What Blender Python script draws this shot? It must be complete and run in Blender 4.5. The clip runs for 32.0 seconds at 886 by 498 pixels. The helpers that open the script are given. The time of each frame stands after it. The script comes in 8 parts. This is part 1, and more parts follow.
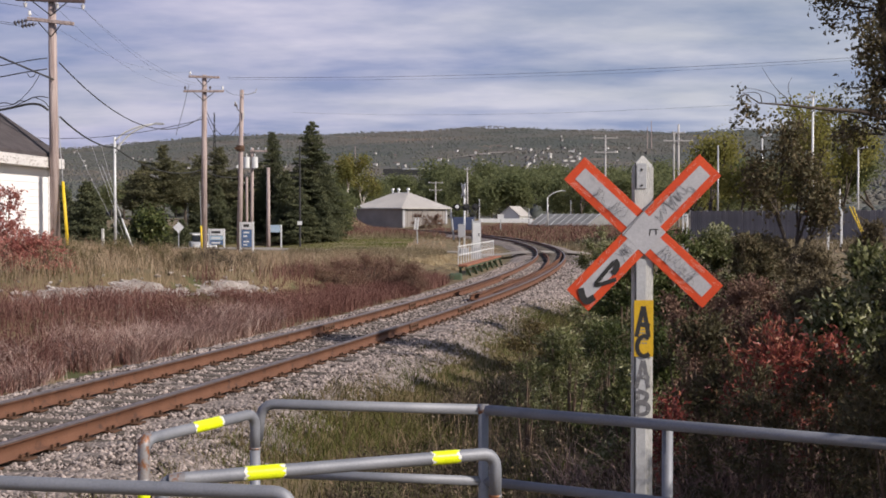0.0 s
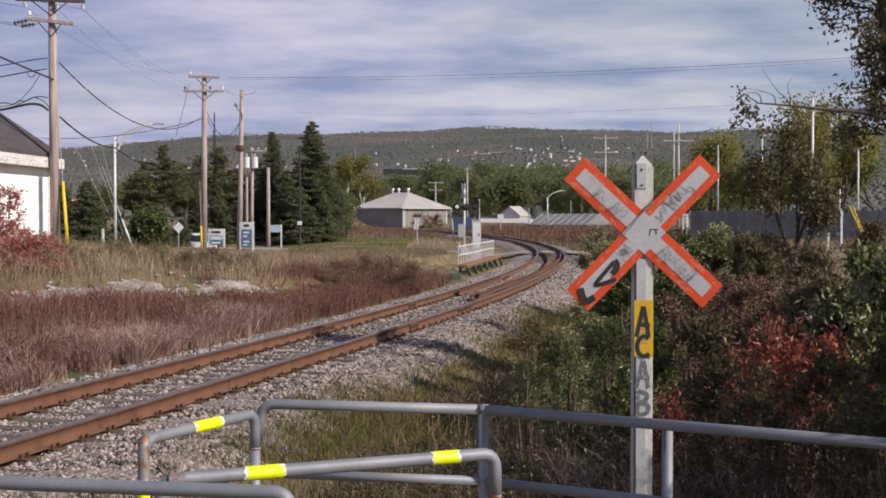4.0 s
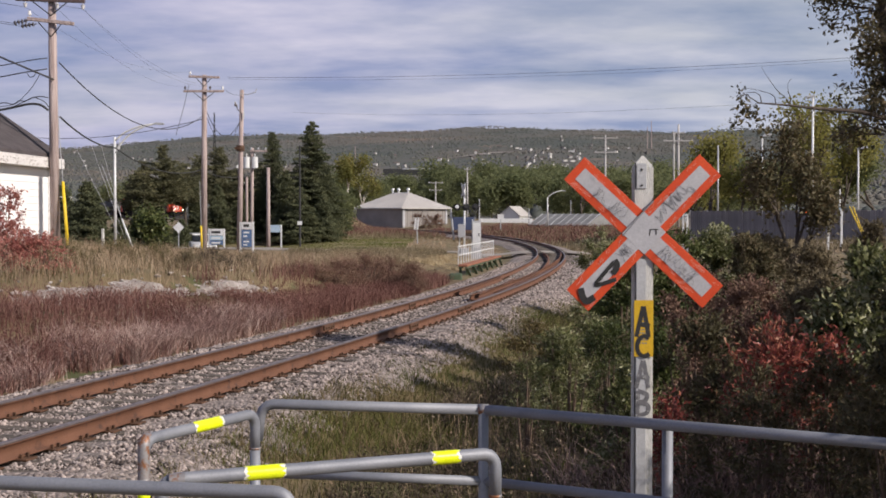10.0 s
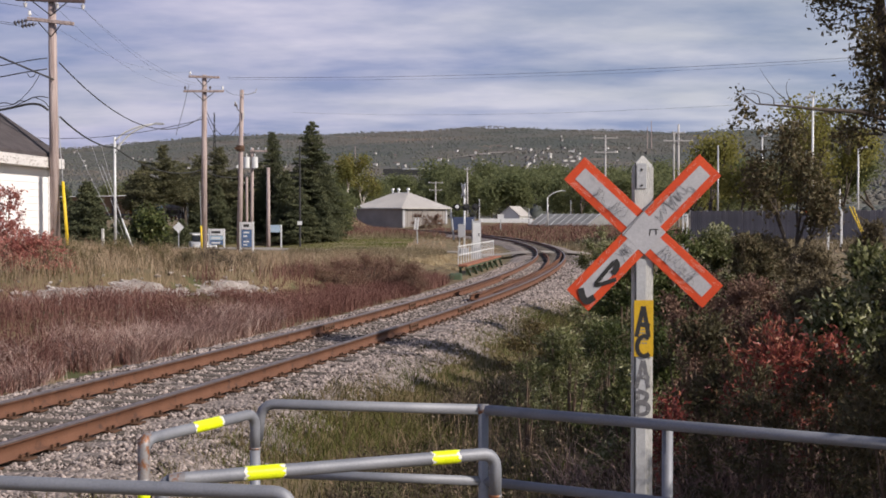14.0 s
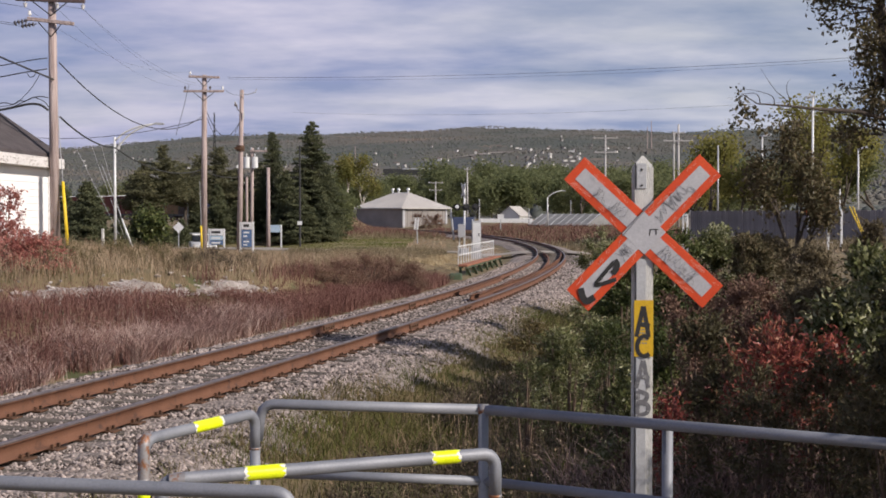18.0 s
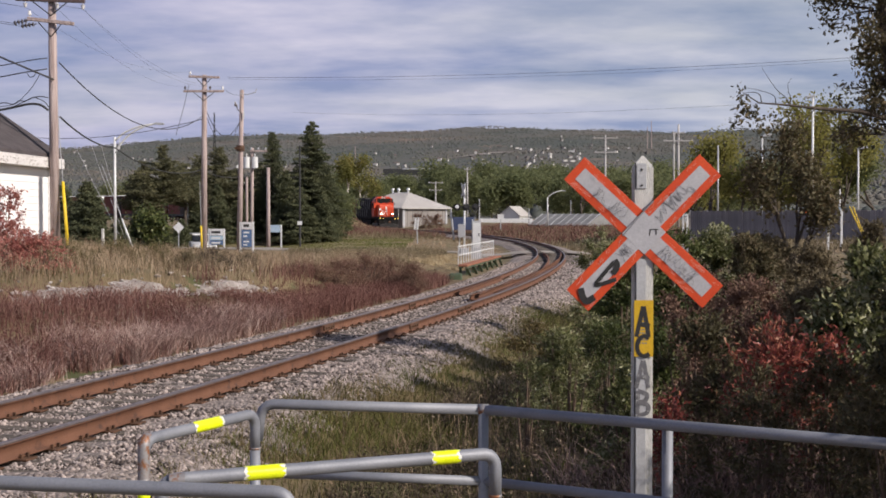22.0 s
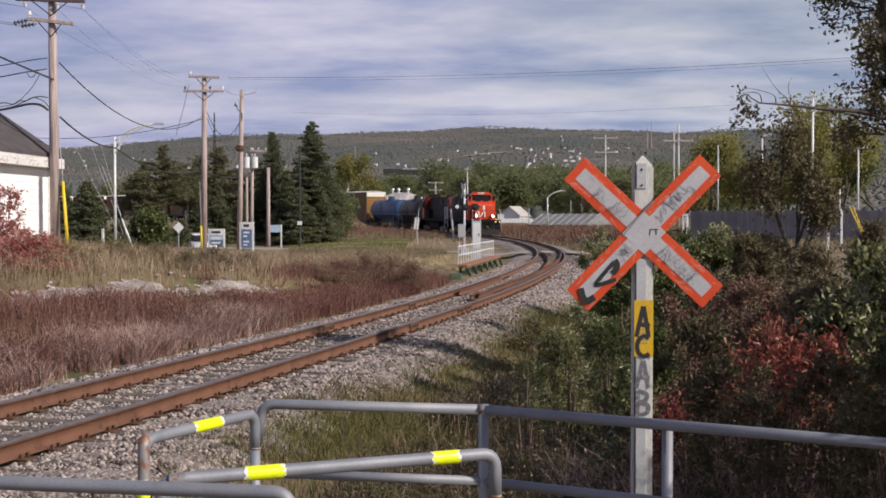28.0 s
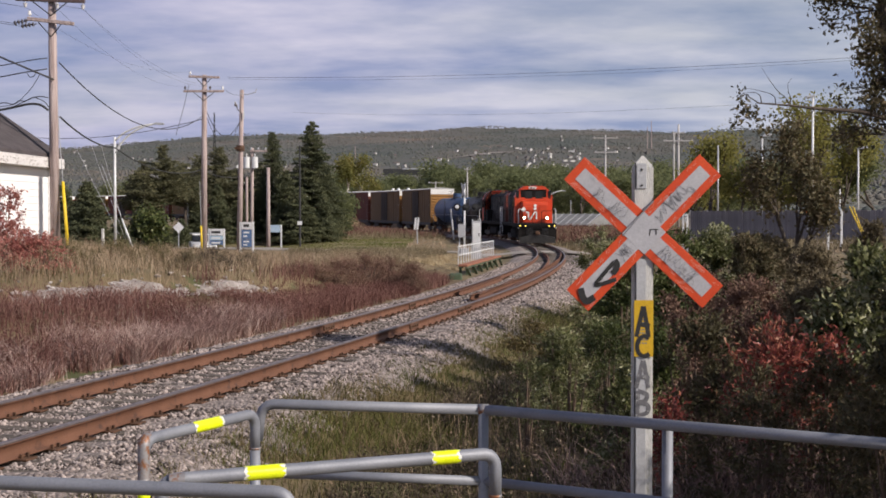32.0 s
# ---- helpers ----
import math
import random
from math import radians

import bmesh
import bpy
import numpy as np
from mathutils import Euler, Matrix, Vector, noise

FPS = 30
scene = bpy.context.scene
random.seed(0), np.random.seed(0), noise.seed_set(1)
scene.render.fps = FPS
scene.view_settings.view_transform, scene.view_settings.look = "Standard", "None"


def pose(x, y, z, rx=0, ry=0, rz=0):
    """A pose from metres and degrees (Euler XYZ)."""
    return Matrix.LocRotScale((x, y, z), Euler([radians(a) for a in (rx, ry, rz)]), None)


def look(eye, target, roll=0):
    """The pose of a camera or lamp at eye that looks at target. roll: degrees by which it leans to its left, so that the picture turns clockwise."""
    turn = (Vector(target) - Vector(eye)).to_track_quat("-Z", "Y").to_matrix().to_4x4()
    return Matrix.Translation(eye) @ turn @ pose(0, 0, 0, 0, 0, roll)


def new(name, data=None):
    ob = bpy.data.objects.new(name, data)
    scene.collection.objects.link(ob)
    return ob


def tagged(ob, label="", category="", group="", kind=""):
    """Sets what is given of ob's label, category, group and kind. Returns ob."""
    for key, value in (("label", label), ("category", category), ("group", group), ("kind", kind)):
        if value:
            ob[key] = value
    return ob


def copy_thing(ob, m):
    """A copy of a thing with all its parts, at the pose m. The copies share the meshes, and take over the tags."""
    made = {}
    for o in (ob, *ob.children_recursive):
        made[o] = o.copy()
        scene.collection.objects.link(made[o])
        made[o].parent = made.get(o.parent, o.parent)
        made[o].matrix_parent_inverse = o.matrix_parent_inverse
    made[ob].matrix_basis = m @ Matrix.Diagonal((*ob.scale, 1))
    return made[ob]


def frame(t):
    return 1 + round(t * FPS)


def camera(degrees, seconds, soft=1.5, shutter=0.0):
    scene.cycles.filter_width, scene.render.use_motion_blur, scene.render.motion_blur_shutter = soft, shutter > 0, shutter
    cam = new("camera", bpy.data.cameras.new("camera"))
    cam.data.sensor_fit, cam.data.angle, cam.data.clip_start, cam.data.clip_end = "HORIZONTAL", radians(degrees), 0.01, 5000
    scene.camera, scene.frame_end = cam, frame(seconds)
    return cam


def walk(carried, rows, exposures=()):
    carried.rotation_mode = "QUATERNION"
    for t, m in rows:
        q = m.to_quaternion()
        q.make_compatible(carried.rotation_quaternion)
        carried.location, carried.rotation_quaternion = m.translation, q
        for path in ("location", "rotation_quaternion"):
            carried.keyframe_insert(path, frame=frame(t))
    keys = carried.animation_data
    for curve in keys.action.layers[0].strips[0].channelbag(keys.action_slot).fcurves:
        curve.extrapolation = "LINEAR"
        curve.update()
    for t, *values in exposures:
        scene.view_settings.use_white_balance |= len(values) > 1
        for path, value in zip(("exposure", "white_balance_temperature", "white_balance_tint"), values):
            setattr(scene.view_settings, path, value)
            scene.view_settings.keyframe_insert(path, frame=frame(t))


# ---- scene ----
from math import pi, sin, cos, atan2, sqrt

# camera: stands still on the footpath, eye 2.03 m above the rail heads
cam = camera(38, 32.0, soft=1.75)
EYE = look((0, 0, 2.03), (0, 100, -0.43))
walk(cam, [(0, EYE), (32.0, EYE)], exposures=[(0, 0.0, 6450, 12), (32.0, 0.0, 6450, 12)])

# sun from the right, a little behind the camera
SUN_AZ, SUN_EL = radians(119), radians(33)
sun_dir = Vector((sin(SUN_AZ) * cos(SUN_EL), cos(SUN_AZ) * cos(SUN_EL), sin(SUN_EL)))
sun = new("sun", bpy.data.lights.new("sun", "SUN"))
sun.data.energy, sun.data.angle, sun.data.color = 4.8, radians(0.6), (1.0, 0.90, 0.78)
sun.matrix_world = look((0, 0, 60), Vector((0, 0, 60)) - sun_dir)


def make_world():
    w = bpy.data.worlds.new("sky")
    scene.world = w
    w.use_nodes = True
    nt = w.node_tree
    nt.nodes.clear()
    N = nt.nodes.new
    out, bg, sky = N("ShaderNodeOutputWorld"), N("ShaderNodeBackground"), N("ShaderNodeTexSky")
    sky.sky_type, sky.sun_disc = "NISHITA", False
    sky.sun_elevation, sky.sun_rotation = SUN_EL, SUN_AZ
    tc, sep, div = N("ShaderNodeTexCoord"), N("ShaderNodeSeparateXYZ"), N("ShaderNodeVectorMath")
    nt.links.new(tc.outputs["Generated"], sep.inputs[0])
    # project the sky's directions on a flat cloud layer
    mx = N("ShaderNodeMath"); mx.operation = "MAXIMUM"; mx.inputs[1].default_value = 0.0
    ad = N("ShaderNodeMath"); ad.operation = "ADD"; ad.inputs[1].default_value = 0.13
    nt.links.new(sep.outputs[2], mx.inputs[0]); nt.links.new(mx.outputs[0], ad.inputs[0])
    comb = N("ShaderNodeCombineXYZ")
    for i in range(3):
        nt.links.new(ad.outputs[0], comb.inputs[i])
    div.operation = "DIVIDE"
    nt.links.new(tc.outputs["Generated"], div.inputs[0]); nt.links.new(comb.outputs[0], div.inputs[1])
    mp = N("ShaderNodeMapping")
    mp.inputs["Scale"].default_value = (0.75, 1.05, 1.0)
    mp.inputs["Rotation"].default_value = (0, 0, radians(8))
    mp.inputs["Location"].default_value = (3.1, 1.7, 0)
    nt.links.new(div.outputs[0], mp.inputs[0])
    big, fine = N("ShaderNodeTexNoise"), N("ShaderNodeTexNoise")
    for n_, s_, d_ in ((big, 1.0, 7.0), (fine, 2.1, 8.0)):
        n_.inputs["Scale"].default_value, n_.inputs["Detail"].default_value, n_.inputs["Roughness"].default_value = s_, d_, 0.55
        nt.links.new(mp.outputs[0], n_.inputs["Vector"])
    cover = N("ShaderNodeValToRGB")
    cover.color_ramp.elements[0].position, cover.color_ramp.elements[1].position = 0.36, 0.58
    cover.color_ramp.elements[0].color = (0.72, 0.72, 0.72, 1)
    nt.links.new(big.outputs[0], cover.inputs[0])
    tone = N("ShaderNodeValToRGB")
    tone.color_ramp.elements[0].position, tone.color_ramp.elements[1].position = 0.34, 0.66
    tone.color_ramp.elements[0].color = (4.3, 5.0, 7.7, 1)
    tone.color_ramp.elements[1].color = (9.6, 9.3, 10.7, 1)
    nt.links.new(fine.outputs[0], tone.inputs[0])
    # the cloud field thins out overhead
    high = N("ShaderNodeMapRange")
    high.interpolation_type = "SMOOTHSTEP"
    high.inputs[1].default_value, high.inputs[2].default_value, high.inputs[3].default_value, high.inputs[4].default_value = 0.22, 0.6, 1.0, 0.12
    nt.links.new(sep.outputs[2], high.inputs[0])
    mul = N("ShaderNodeMath"); mul.operation = "MULTIPLY"
    nt.links.new(cover.outputs[0], mul.inputs[0]); nt.links.new(high.outputs[0], mul.inputs[1])
    mix = N("ShaderNodeMix"); mix.data_type = "RGBA"
    nt.links.new(mul.outputs[0], mix.inputs[0])
    across = N("ShaderNodeMapRange")
    across.interpolation_type = "SMOOTHSTEP"
    across.inputs[1].default_value, across.inputs[2].default_value = -0.5, 0.5
    nt.links.new(sep.outputs[0], across.inputs[0])
    haze, tint = N("ShaderNodeValToRGB"), N("ShaderNodeMix")
    haze.color_ramp.elements[0].color, haze.color_ramp.elements[1].color = (1.0, 0.97, 1.06, 1), (0.95, 1.02, 0.95, 1)
    nt.links.new(across.outputs[0], haze.inputs[0])
    tint.data_type, tint.blend_type = "RGBA", "MULTIPLY"
    tint.inputs[0].default_value = 1.0
    nt.links.new(tone.outputs[0], tint.inputs[6]); nt.links.new(haze.outputs[0], tint.inputs[7])
    nt.links.new(sky.outputs[0], mix.inputs[6]); nt.links.new(tint.outputs[2], mix.inputs[7])
    nt.links.new(mix.outputs[2], bg.inputs[0])
    bg.inputs[1].default_value = 0.068
    nt.links.new(bg.outputs[0], out.inputs[0])


make_world()


# ---- materials ----
def mat(name, c1, c2, scale=4.0, fine=60.0, rough=0.7, metal=0.0, bump=0.15, stretch=(1, 1, 1), contrast=0.25, rand=0.0, island=0.0, spec=0.5, c3=None, thr=0.62):
    """Two-scale noise colour between c1 and c2, a third stain colour c3 where a coarse noise passes thr."""
    m = bpy.data.materials.new(name)
    m.use_nodes = True
    nt = m.node_tree
    N, L = nt.nodes.new, nt.links.new
    b = nt.nodes["Principled BSDF"]
    tc, mp = N("ShaderNodeTexCoord"), N("ShaderNodeMapping")
    mp.inputs["Scale"].default_value = stretch
    L(tc.outputs["Object"], mp.inputs[0])
    n1, n2 = N("ShaderNodeTexNoise"), N("ShaderNodeTexNoise")
    n1.inputs["Scale"].default_value, n1.inputs["Detail"].default_value = scale, 6
    n2.inputs["Scale"].default_value, n2.inputs["Detail"].default_value = fine, 3
    L(mp.outputs[0], n1.inputs["Vector"]); L(mp.outputs[0], n2.inputs["Vector"])
    r = N("ShaderNodeValToRGB")
    r.color_ramp.elements[0].position, r.color_ramp.elements[1].position = 0.5 - contrast, 0.5 + contrast
    r.color_ramp.elements[0].color, r.color_ramp.elements[1].color = (*c1, 1), (*c2, 1)
    fac = n1.outputs[0]
    if rand or island:
        src = N("ShaderNodeObjectInfo").outputs["Random"] if rand else N("ShaderNodeNewGeometry").outputs["Random Per Island"]
        ma = N("ShaderNodeMath"); ma.operation = "MULTIPLY_ADD"
        ma.inputs[1].default_value = rand or island
        su = N("ShaderNodeMath"); su.operation = "SUBTRACT"; su.inputs[1].default_value = 0.5 * (rand or island)
        L(src, ma.inputs[0]); L(fac, ma.inputs[2]); L(ma.outputs[0], su.inputs[0])
        fac = su.outputs[0]
    L(fac, r.inputs[0])
    col = r.outputs[0]
    if c3:
        n3 = N("ShaderNodeTexNoise")
        n3.inputs["Scale"].default_value, n3.inputs["Detail"].default_value, n3.inputs["Roughness"].default_value = scale * 1.9, 9, 0.7
        L(mp.outputs[0], n3.inputs["Vector"])
        r3 = N("ShaderNodeValToRGB")
        r3.color_ramp.elements[0].position, r3.color_ramp.elements[1].position = thr, thr + 0.06
        L(n3.outputs[0], r3.inputs[0])
        mx = N("ShaderNodeMix"); mx.data_type = "RGBA"
        L(r3.outputs[0], mx.inputs[0]); L(col, mx.inputs[6]); mx.inputs[7].default_value = (*c3, 1)
        col = mx.outputs[2]
    hv = N("ShaderNodeHueSaturation")
    mr = N("ShaderNodeMapRange")
    mr.inputs[3].default_value, mr.inputs[4].default_value = 0.78, 1.22
    L(n2.outputs[0], mr.inputs[0]); L(mr.outputs[0], hv.inputs["Value"]); L(col, hv.inputs["Color"])
    L(hv.outputs[0], b.inputs["Base Color"])
    b.inputs["Roughness"].default_value, b.inputs["Metallic"].default_value = rough, metal
    b.inputs["Specular IOR Level"].default_value = spec
    if bump:
        bp = N("ShaderNodeBump")
        bp.inputs["Strength"].default_value, bp.inputs["Distance"].default_value = bump, 0.02
        L(n2.outputs[0], bp.inputs["Height"]); L(bp.outputs[0], b.inputs["Normal"])
    return m


def leafy(name, colours, rough=0.6, through_=0.25, scale=0.6, island=0.55):
    """Leaf or blade material: each leaf takes a colour of its own, patches shift it."""
    m = bpy.data.materials.new(name)
    m.use_nodes = True
    nt = m.node_tree
    N, L = nt.nodes.new, nt.links.new
    b, out = nt.nodes["Principled BSDF"], nt.nodes["Material Output"]
    geo, tc, no = N("ShaderNodeNewGeometry"), N("ShaderNodeTexCoord"), N("ShaderNodeTexNoise")
    no.inputs["Scale"].default_value, no.inputs["Detail"].default_value = scale, 3
    L(tc.outputs["Object"], no.inputs["Vector"])
    ma = N("ShaderNodeMath"); ma.operation = "MULTIPLY_ADD"; ma.inputs[1].default_value = island
    mb = N("ShaderNodeMath"); mb.operation = "MULTIPLY_ADD"; mb.inputs[1].default_value, mb.inputs[2].default_value = 1.3, -0.145 - 0.5 * island
    L(no.outputs[0], mb.inputs[0])
    L(geo.outputs["Random Per Island"], ma.inputs[0]); L(mb.outputs[0], ma.inputs[2])
    r = N("ShaderNodeValToRGB")
    e = r.color_ramp.elements
    while len(e) < len(colours):
        e.new(0.5)
    for i, c in enumerate(colours):
        e[i].position = 0.08 + 0.84 * i / (len(colours) - 1)
        e[i].color = (*c, 1)
    L(ma.outputs[0], r.inputs[0]); L(r.outputs[0], b.inputs["Base Color"])
    b.inputs["Roughness"].default_value = rough
    b.inputs["Specular IOR Level"].default_value = 0.3
    tr, mx = N("ShaderNodeBsdfTranslucent"), N("ShaderNodeMixShader")
    L(r.outputs[0], tr.inputs[0]); mx.inputs[0].default_value = through_
    L(b.outputs[0], mx.inputs[1]); L(tr.outputs[0], mx.inputs[2]); L(mx.outputs[0], out.inputs[0])
    return m


def glow(name, colour, strength):
    m = bpy.data.materials.new(name)
    m.use_nodes = True
    b = m.node_tree.nodes["Principled BSDF"]
    b.inputs["Base Color"].default_value = (*colour, 1)
    b.inputs["Emission Color"].default_value = (*colour, 1)
    b.inputs["Emission Strength"].default_value = strength
    return m


def glass(name, colour=(0.02, 0.022, 0.025)):
    m = bpy.data.materials.new(name)
    m.use_nodes = True
    b = m.node_tree.nodes["Principled BSDF"]
    b.inputs["Base Color"].default_value = (*colour, 1)
    b.inputs["Roughness"].default_value = 0.06
    return m


M = {}
M["rust_rail"] = mat("rusty rail steel", (0.112, 0.049, 0.028), (0.18, 0.083, 0.049), 3, 90, 0.75, 0.1, 0.3, c3=(0.075, 0.036, 0.026), thr=0.58)
M["rail_head"] = mat("worn rail head", (0.14, 0.115, 0.12), (0.23, 0.20, 0.205), 6, 50, 0.5, 0.5, 0.05, stretch=(1, 1, 1), c3=(0.20, 0.11, 0.075), thr=0.62)
M["dark_rust"] = mat("dark rusty steel", (0.05, 0.03, 0.02), (0.14, 0.07, 0.04), 8, 120, 0.8, 0.2, 0.3)
M["tie"] = mat("weathered creosoted timber", (0.055, 0.045, 0.04), (0.17, 0.145, 0.125), 3, 40, 0.9, 0, 0.5, stretch=(0.6, 8, 8), rand=0.3)


def stony(name, dark, pale, cell):
    """Crushed stone: every cell takes a tone of its own and stands proud of its joints."""
    m = bpy.data.materials.new(name)
    m.use_nodes = True
    nt = m.node_tree
    N, L = nt.nodes.new, nt.links.new
    b = nt.nodes["Principled BSDF"]
    tc, vo, r, sep = N("ShaderNodeTexCoord"), N("ShaderNodeTexVoronoi"), N("ShaderNodeValToRGB"), N("ShaderNodeSeparateColor")
    vo.inputs["Scale"].default_value = cell
    L(tc.outputs["Object"], vo.inputs["Vector"])
    L(vo.outputs["Color"], sep.inputs[0])
    r.color_ramp.elements[0].color, r.color_ramp.elements[1].color = (*dark, 1), (*pale, 1)
    no = N("ShaderNodeTexNoise")
    no.inputs["Scale"].default_value, no.inputs["Detail"].default_value = 0.8, 4
    L(tc.outputs["Object"], no.inputs["Vector"])
    ma = N("ShaderNodeMath"); ma.operation = "MULTIPLY_ADD"; ma.inputs[1].default_value = 0.7
    mb = N("ShaderNodeMath"); mb.operation = "MULTIPLY_ADD"; mb.inputs[1].default_value, mb.inputs[2].default_value = 0.8, -0.25
    L(no.outputs[0], mb.inputs[0]); L(sep.outputs[0], ma.inputs[0]); L(mb.outputs[0], ma.inputs[2])
    L(ma.outputs[0], r.inputs[0]); L(r.outputs[0], b.inputs["Base Color"])
    b.inputs["Roughness"].default_value = 0.95
    bp = N("ShaderNodeBump")
    bp.invert = True
    bp.inputs["Strength"].default_value, bp.inputs["Distance"].default_value = 1.0, 0.035
    L(vo.outputs["Distance"], bp.inputs["Height"]); L(bp.outputs[0], b.inputs["Normal"])
    return m


M["stone"] = mat("ballast stone", (0.055, 0.043, 0.040), (0.48, 0.405, 0.38), 5, 60, 0.95, 0, 0.3, island=1.0, contrast=0.40)
M["ballast"] = stony("crushed stone ballast", (0.08, 0.065, 0.06), (0.44, 0.375, 0.35), 20)
M["ground"] = mat("dry grassy soil", (0.11, 0.075, 0.045), (0.24, 0.19, 0.10), 0.35, 14, 0.95, 0, 0.8, c3=(0.075, 0.085, 0.03), thr=0.55)
M["galv"] = mat("galvanized steel pipe", (0.20, 0.213, 0.25), (0.285, 0.298, 0.335), 5, 110, 0.6, 0.3, 0.06, c3=(0.23, 0.15, 0.12), thr=0.68)
M["galv_rust"] = mat("rusting galvanized steel", (0.26, 0.26, 0.28), (0.34, 0.32, 0.32), 9, 110, 0.55, 0.4, 0.1, c3=(0.27, 0.12, 0.06), thr=0.50)
M["tape"] = mat("reflective yellow tape", (0.75, 0.88, 0.0), (0.82, 0.95, 0.02), 20, 80, 0.35, 0, 0.05)
M["tape_edge"] = mat("torn white tape backing", (0.75, 0.75, 0.7), (0.82, 0.82, 0.78), 20, 80, 0.5, 0, 0.05)
M["white_wood"] = mat("flaking white painted timber", (0.48, 0.48, 0.465), (0.62, 0.615, 0.60), 6, 50, 0.75, 0, 0.3, stretch=(3, 3, 0.6), c3=(0.27, 0.27, 0.20), thr=0.58)
M["sign_white"] = mat("white reflective sheeting", (0.39, 0.39, 0.42), (0.48, 0.48, 0.51), 7, 90, 0.5, 0, 0.03, c3=(0.36, 0.36, 0.38), thr=0.62)
M["sign_red"] = mat("orange red reflective border", (0.56, 0.05, 0.011), (0.68, 0.085, 0.017), 6, 90, 0.5, 0, 0.03, c3=(0.62, 0.26, 0.18), thr=0.66)
M["worn_pink"] = mat("pink worn sheeting", (0.60, 0.24, 0.19), (0.68, 0.34, 0.28), 9, 90, 0.6, 0, 0.0)
M["sign_yellow"] = mat("yellow plate", (0.56, 0.34, 0.012), (0.66, 0.42, 0.02), 8, 90, 0.5, 0, 0.03, c3=(0.30, 0.19, 0.02), thr=0.64)
M["black_paint"] = mat("black spray paint", (0.012, 0.012, 0.013), (0.03, 0.03, 0.03), 9, 90, 0.6, 0, 0.05)
M["grey_marker"] = mat("grey marker scribble", (0.17, 0.17, 0.185), (0.25, 0.25, 0.27), 9, 90, 0.6, 0, 0.0)
M["grey_spray"] = mat("faded grey spray paint", (0.09, 0.09, 0.10), (0.17, 0.17, 0.185), 14, 90, 0.6, 0, 0.0, c3=(0.34, 0.34, 0.34), thr=0.56)
M["strap"] = mat("grey steel strip", (0.45, 0.46, 0.48), (0.55, 0.56, 0.58), 6, 80, 0.5, 0.3, 0.05)
M["pole"] = mat("weathered grey pole timber", (0.25, 0.19, 0.18), (0.52, 0.43, 0.415), 2, 40, 0.9, 0, 0.5, stretch=(9, 9, 0.35), contrast=0.2, c3=(0.17, 0.12, 0.11), thr=0.62)
M["siding"] = mat("white painted clapboard", (0.84, 0.84, 0.86), (0.90, 0.90, 0.91), 1.2, 40, 0.65, 0, 0.1, c3=(0.68, 0.66, 0.64), thr=0.68)
M["peel"] = mat("peeling white fascia paint", (0.62, 0.60, 0.60), (0.74, 0.72, 0.72), 3, 40, 0.75, 0, 0.2, stretch=(1, 2, 4), c3=(0.28, 0.25, 0.24), thr=0.54)
M["roof_dark"] = mat("dark asphalt shingle", (0.055, 0.046, 0.05), (0.10, 0.085, 0.09), 2, 60, 0.95, 0, 0.4)
M["roof_grey"] = mat("light grey metal roof", (0.44, 0.42, 0.41), (0.54, 0.52, 0.51), 0.4, 20, 0.6, 0.1, 0.1)
M["shed_wall"] = mat("grey shed cladding", (0.195, 0.18, 0.175), (0.28, 0.26, 0.25), 0.5, 20, 0.8, 0, 0.1)
M["steel_white"] = mat("white painted steel", (0.62, 0.63, 0.65), (0.74, 0.75, 0.76), 3, 60, 0.45, 0.1, 0.03)
M["steel_grey"] = mat("grey painted steel", (0.38, 0.39, 0.42), (0.50, 0.51, 0.54), 3, 60, 0.5, 0.2, 0.05)
M["steel_dark"] = mat("dark steel", (0.03, 0.03, 0.032), (0.07, 0.07, 0.07), 3, 60, 0.5, 0.3, 0.05)
M["black"] = mat("matt black paint", (0.012, 0.012, 0.013), (0.028, 0.028, 0.03), 2, 60, 0.55, 0, 0.05)
M["green_steel"] = mat("faded green steel", (0.04, 0.062, 0.036), (0.08, 0.112, 0.062), 3, 60, 0.7, 0, 0.1, c3=(0.16, 0.10, 0.05), thr=0.64)
M["red_deck"] = mat("rusty red deck timber", (0.24, 0.09, 0.055), (0.36, 0.16, 0.10), 3, 50, 0.85, 0, 0.2)
M["yellow_guard"] = mat("yellow plastic guard", (0.72, 0.50, 0.02), (0.80, 0.58, 0.04), 3, 60, 0.5, 0, 0.03)
M["blue_panel"] = mat("blue sign panel", (0.07, 0.13, 0.27), (0.11, 0.19, 0.35), 2, 60, 0.5, 0, 0.03)
M["navy"] = mat("navy blue container paint", (0.035, 0.05, 0.11), (0.055, 0.075, 0.15), 1, 40, 0.6, 0, 0.03)
M["pale_blue"] = mat("pale blue sign panel", (0.32, 0.45, 0.58), (0.40, 0.52, 0.64), 2, 60, 0.5, 0, 0.03)
M["fence_wood"] = mat("grey weathered fence board", (0.165, 0.157, 0.165), (0.265, 0.25, 0.258), 1.5, 40, 0.9, 0, 0.3, stretch=(4, 4, 0.5), rand=0.3)
M["rubble"] = mat("pale rubble stone", (0.24, 0.21, 0.20), (0.58, 0.54, 0.52), 3, 40, 0.9, 0, 0.5, rand=0.5, c3=(0.15, 0.11, 0.095), thr=0.60)
M["bark"] = mat("dark bark", (0.045, 0.035, 0.03), (0.11, 0.09, 0.075), 5, 50, 0.95, 0, 0.5, stretch=(4, 4, 0.8))
M["pale_bark"] = mat("pale birch bark", (0.32, 0.29, 0.26), (0.50, 0.47, 0.43), 5, 50, 0.9, 0, 0.3)
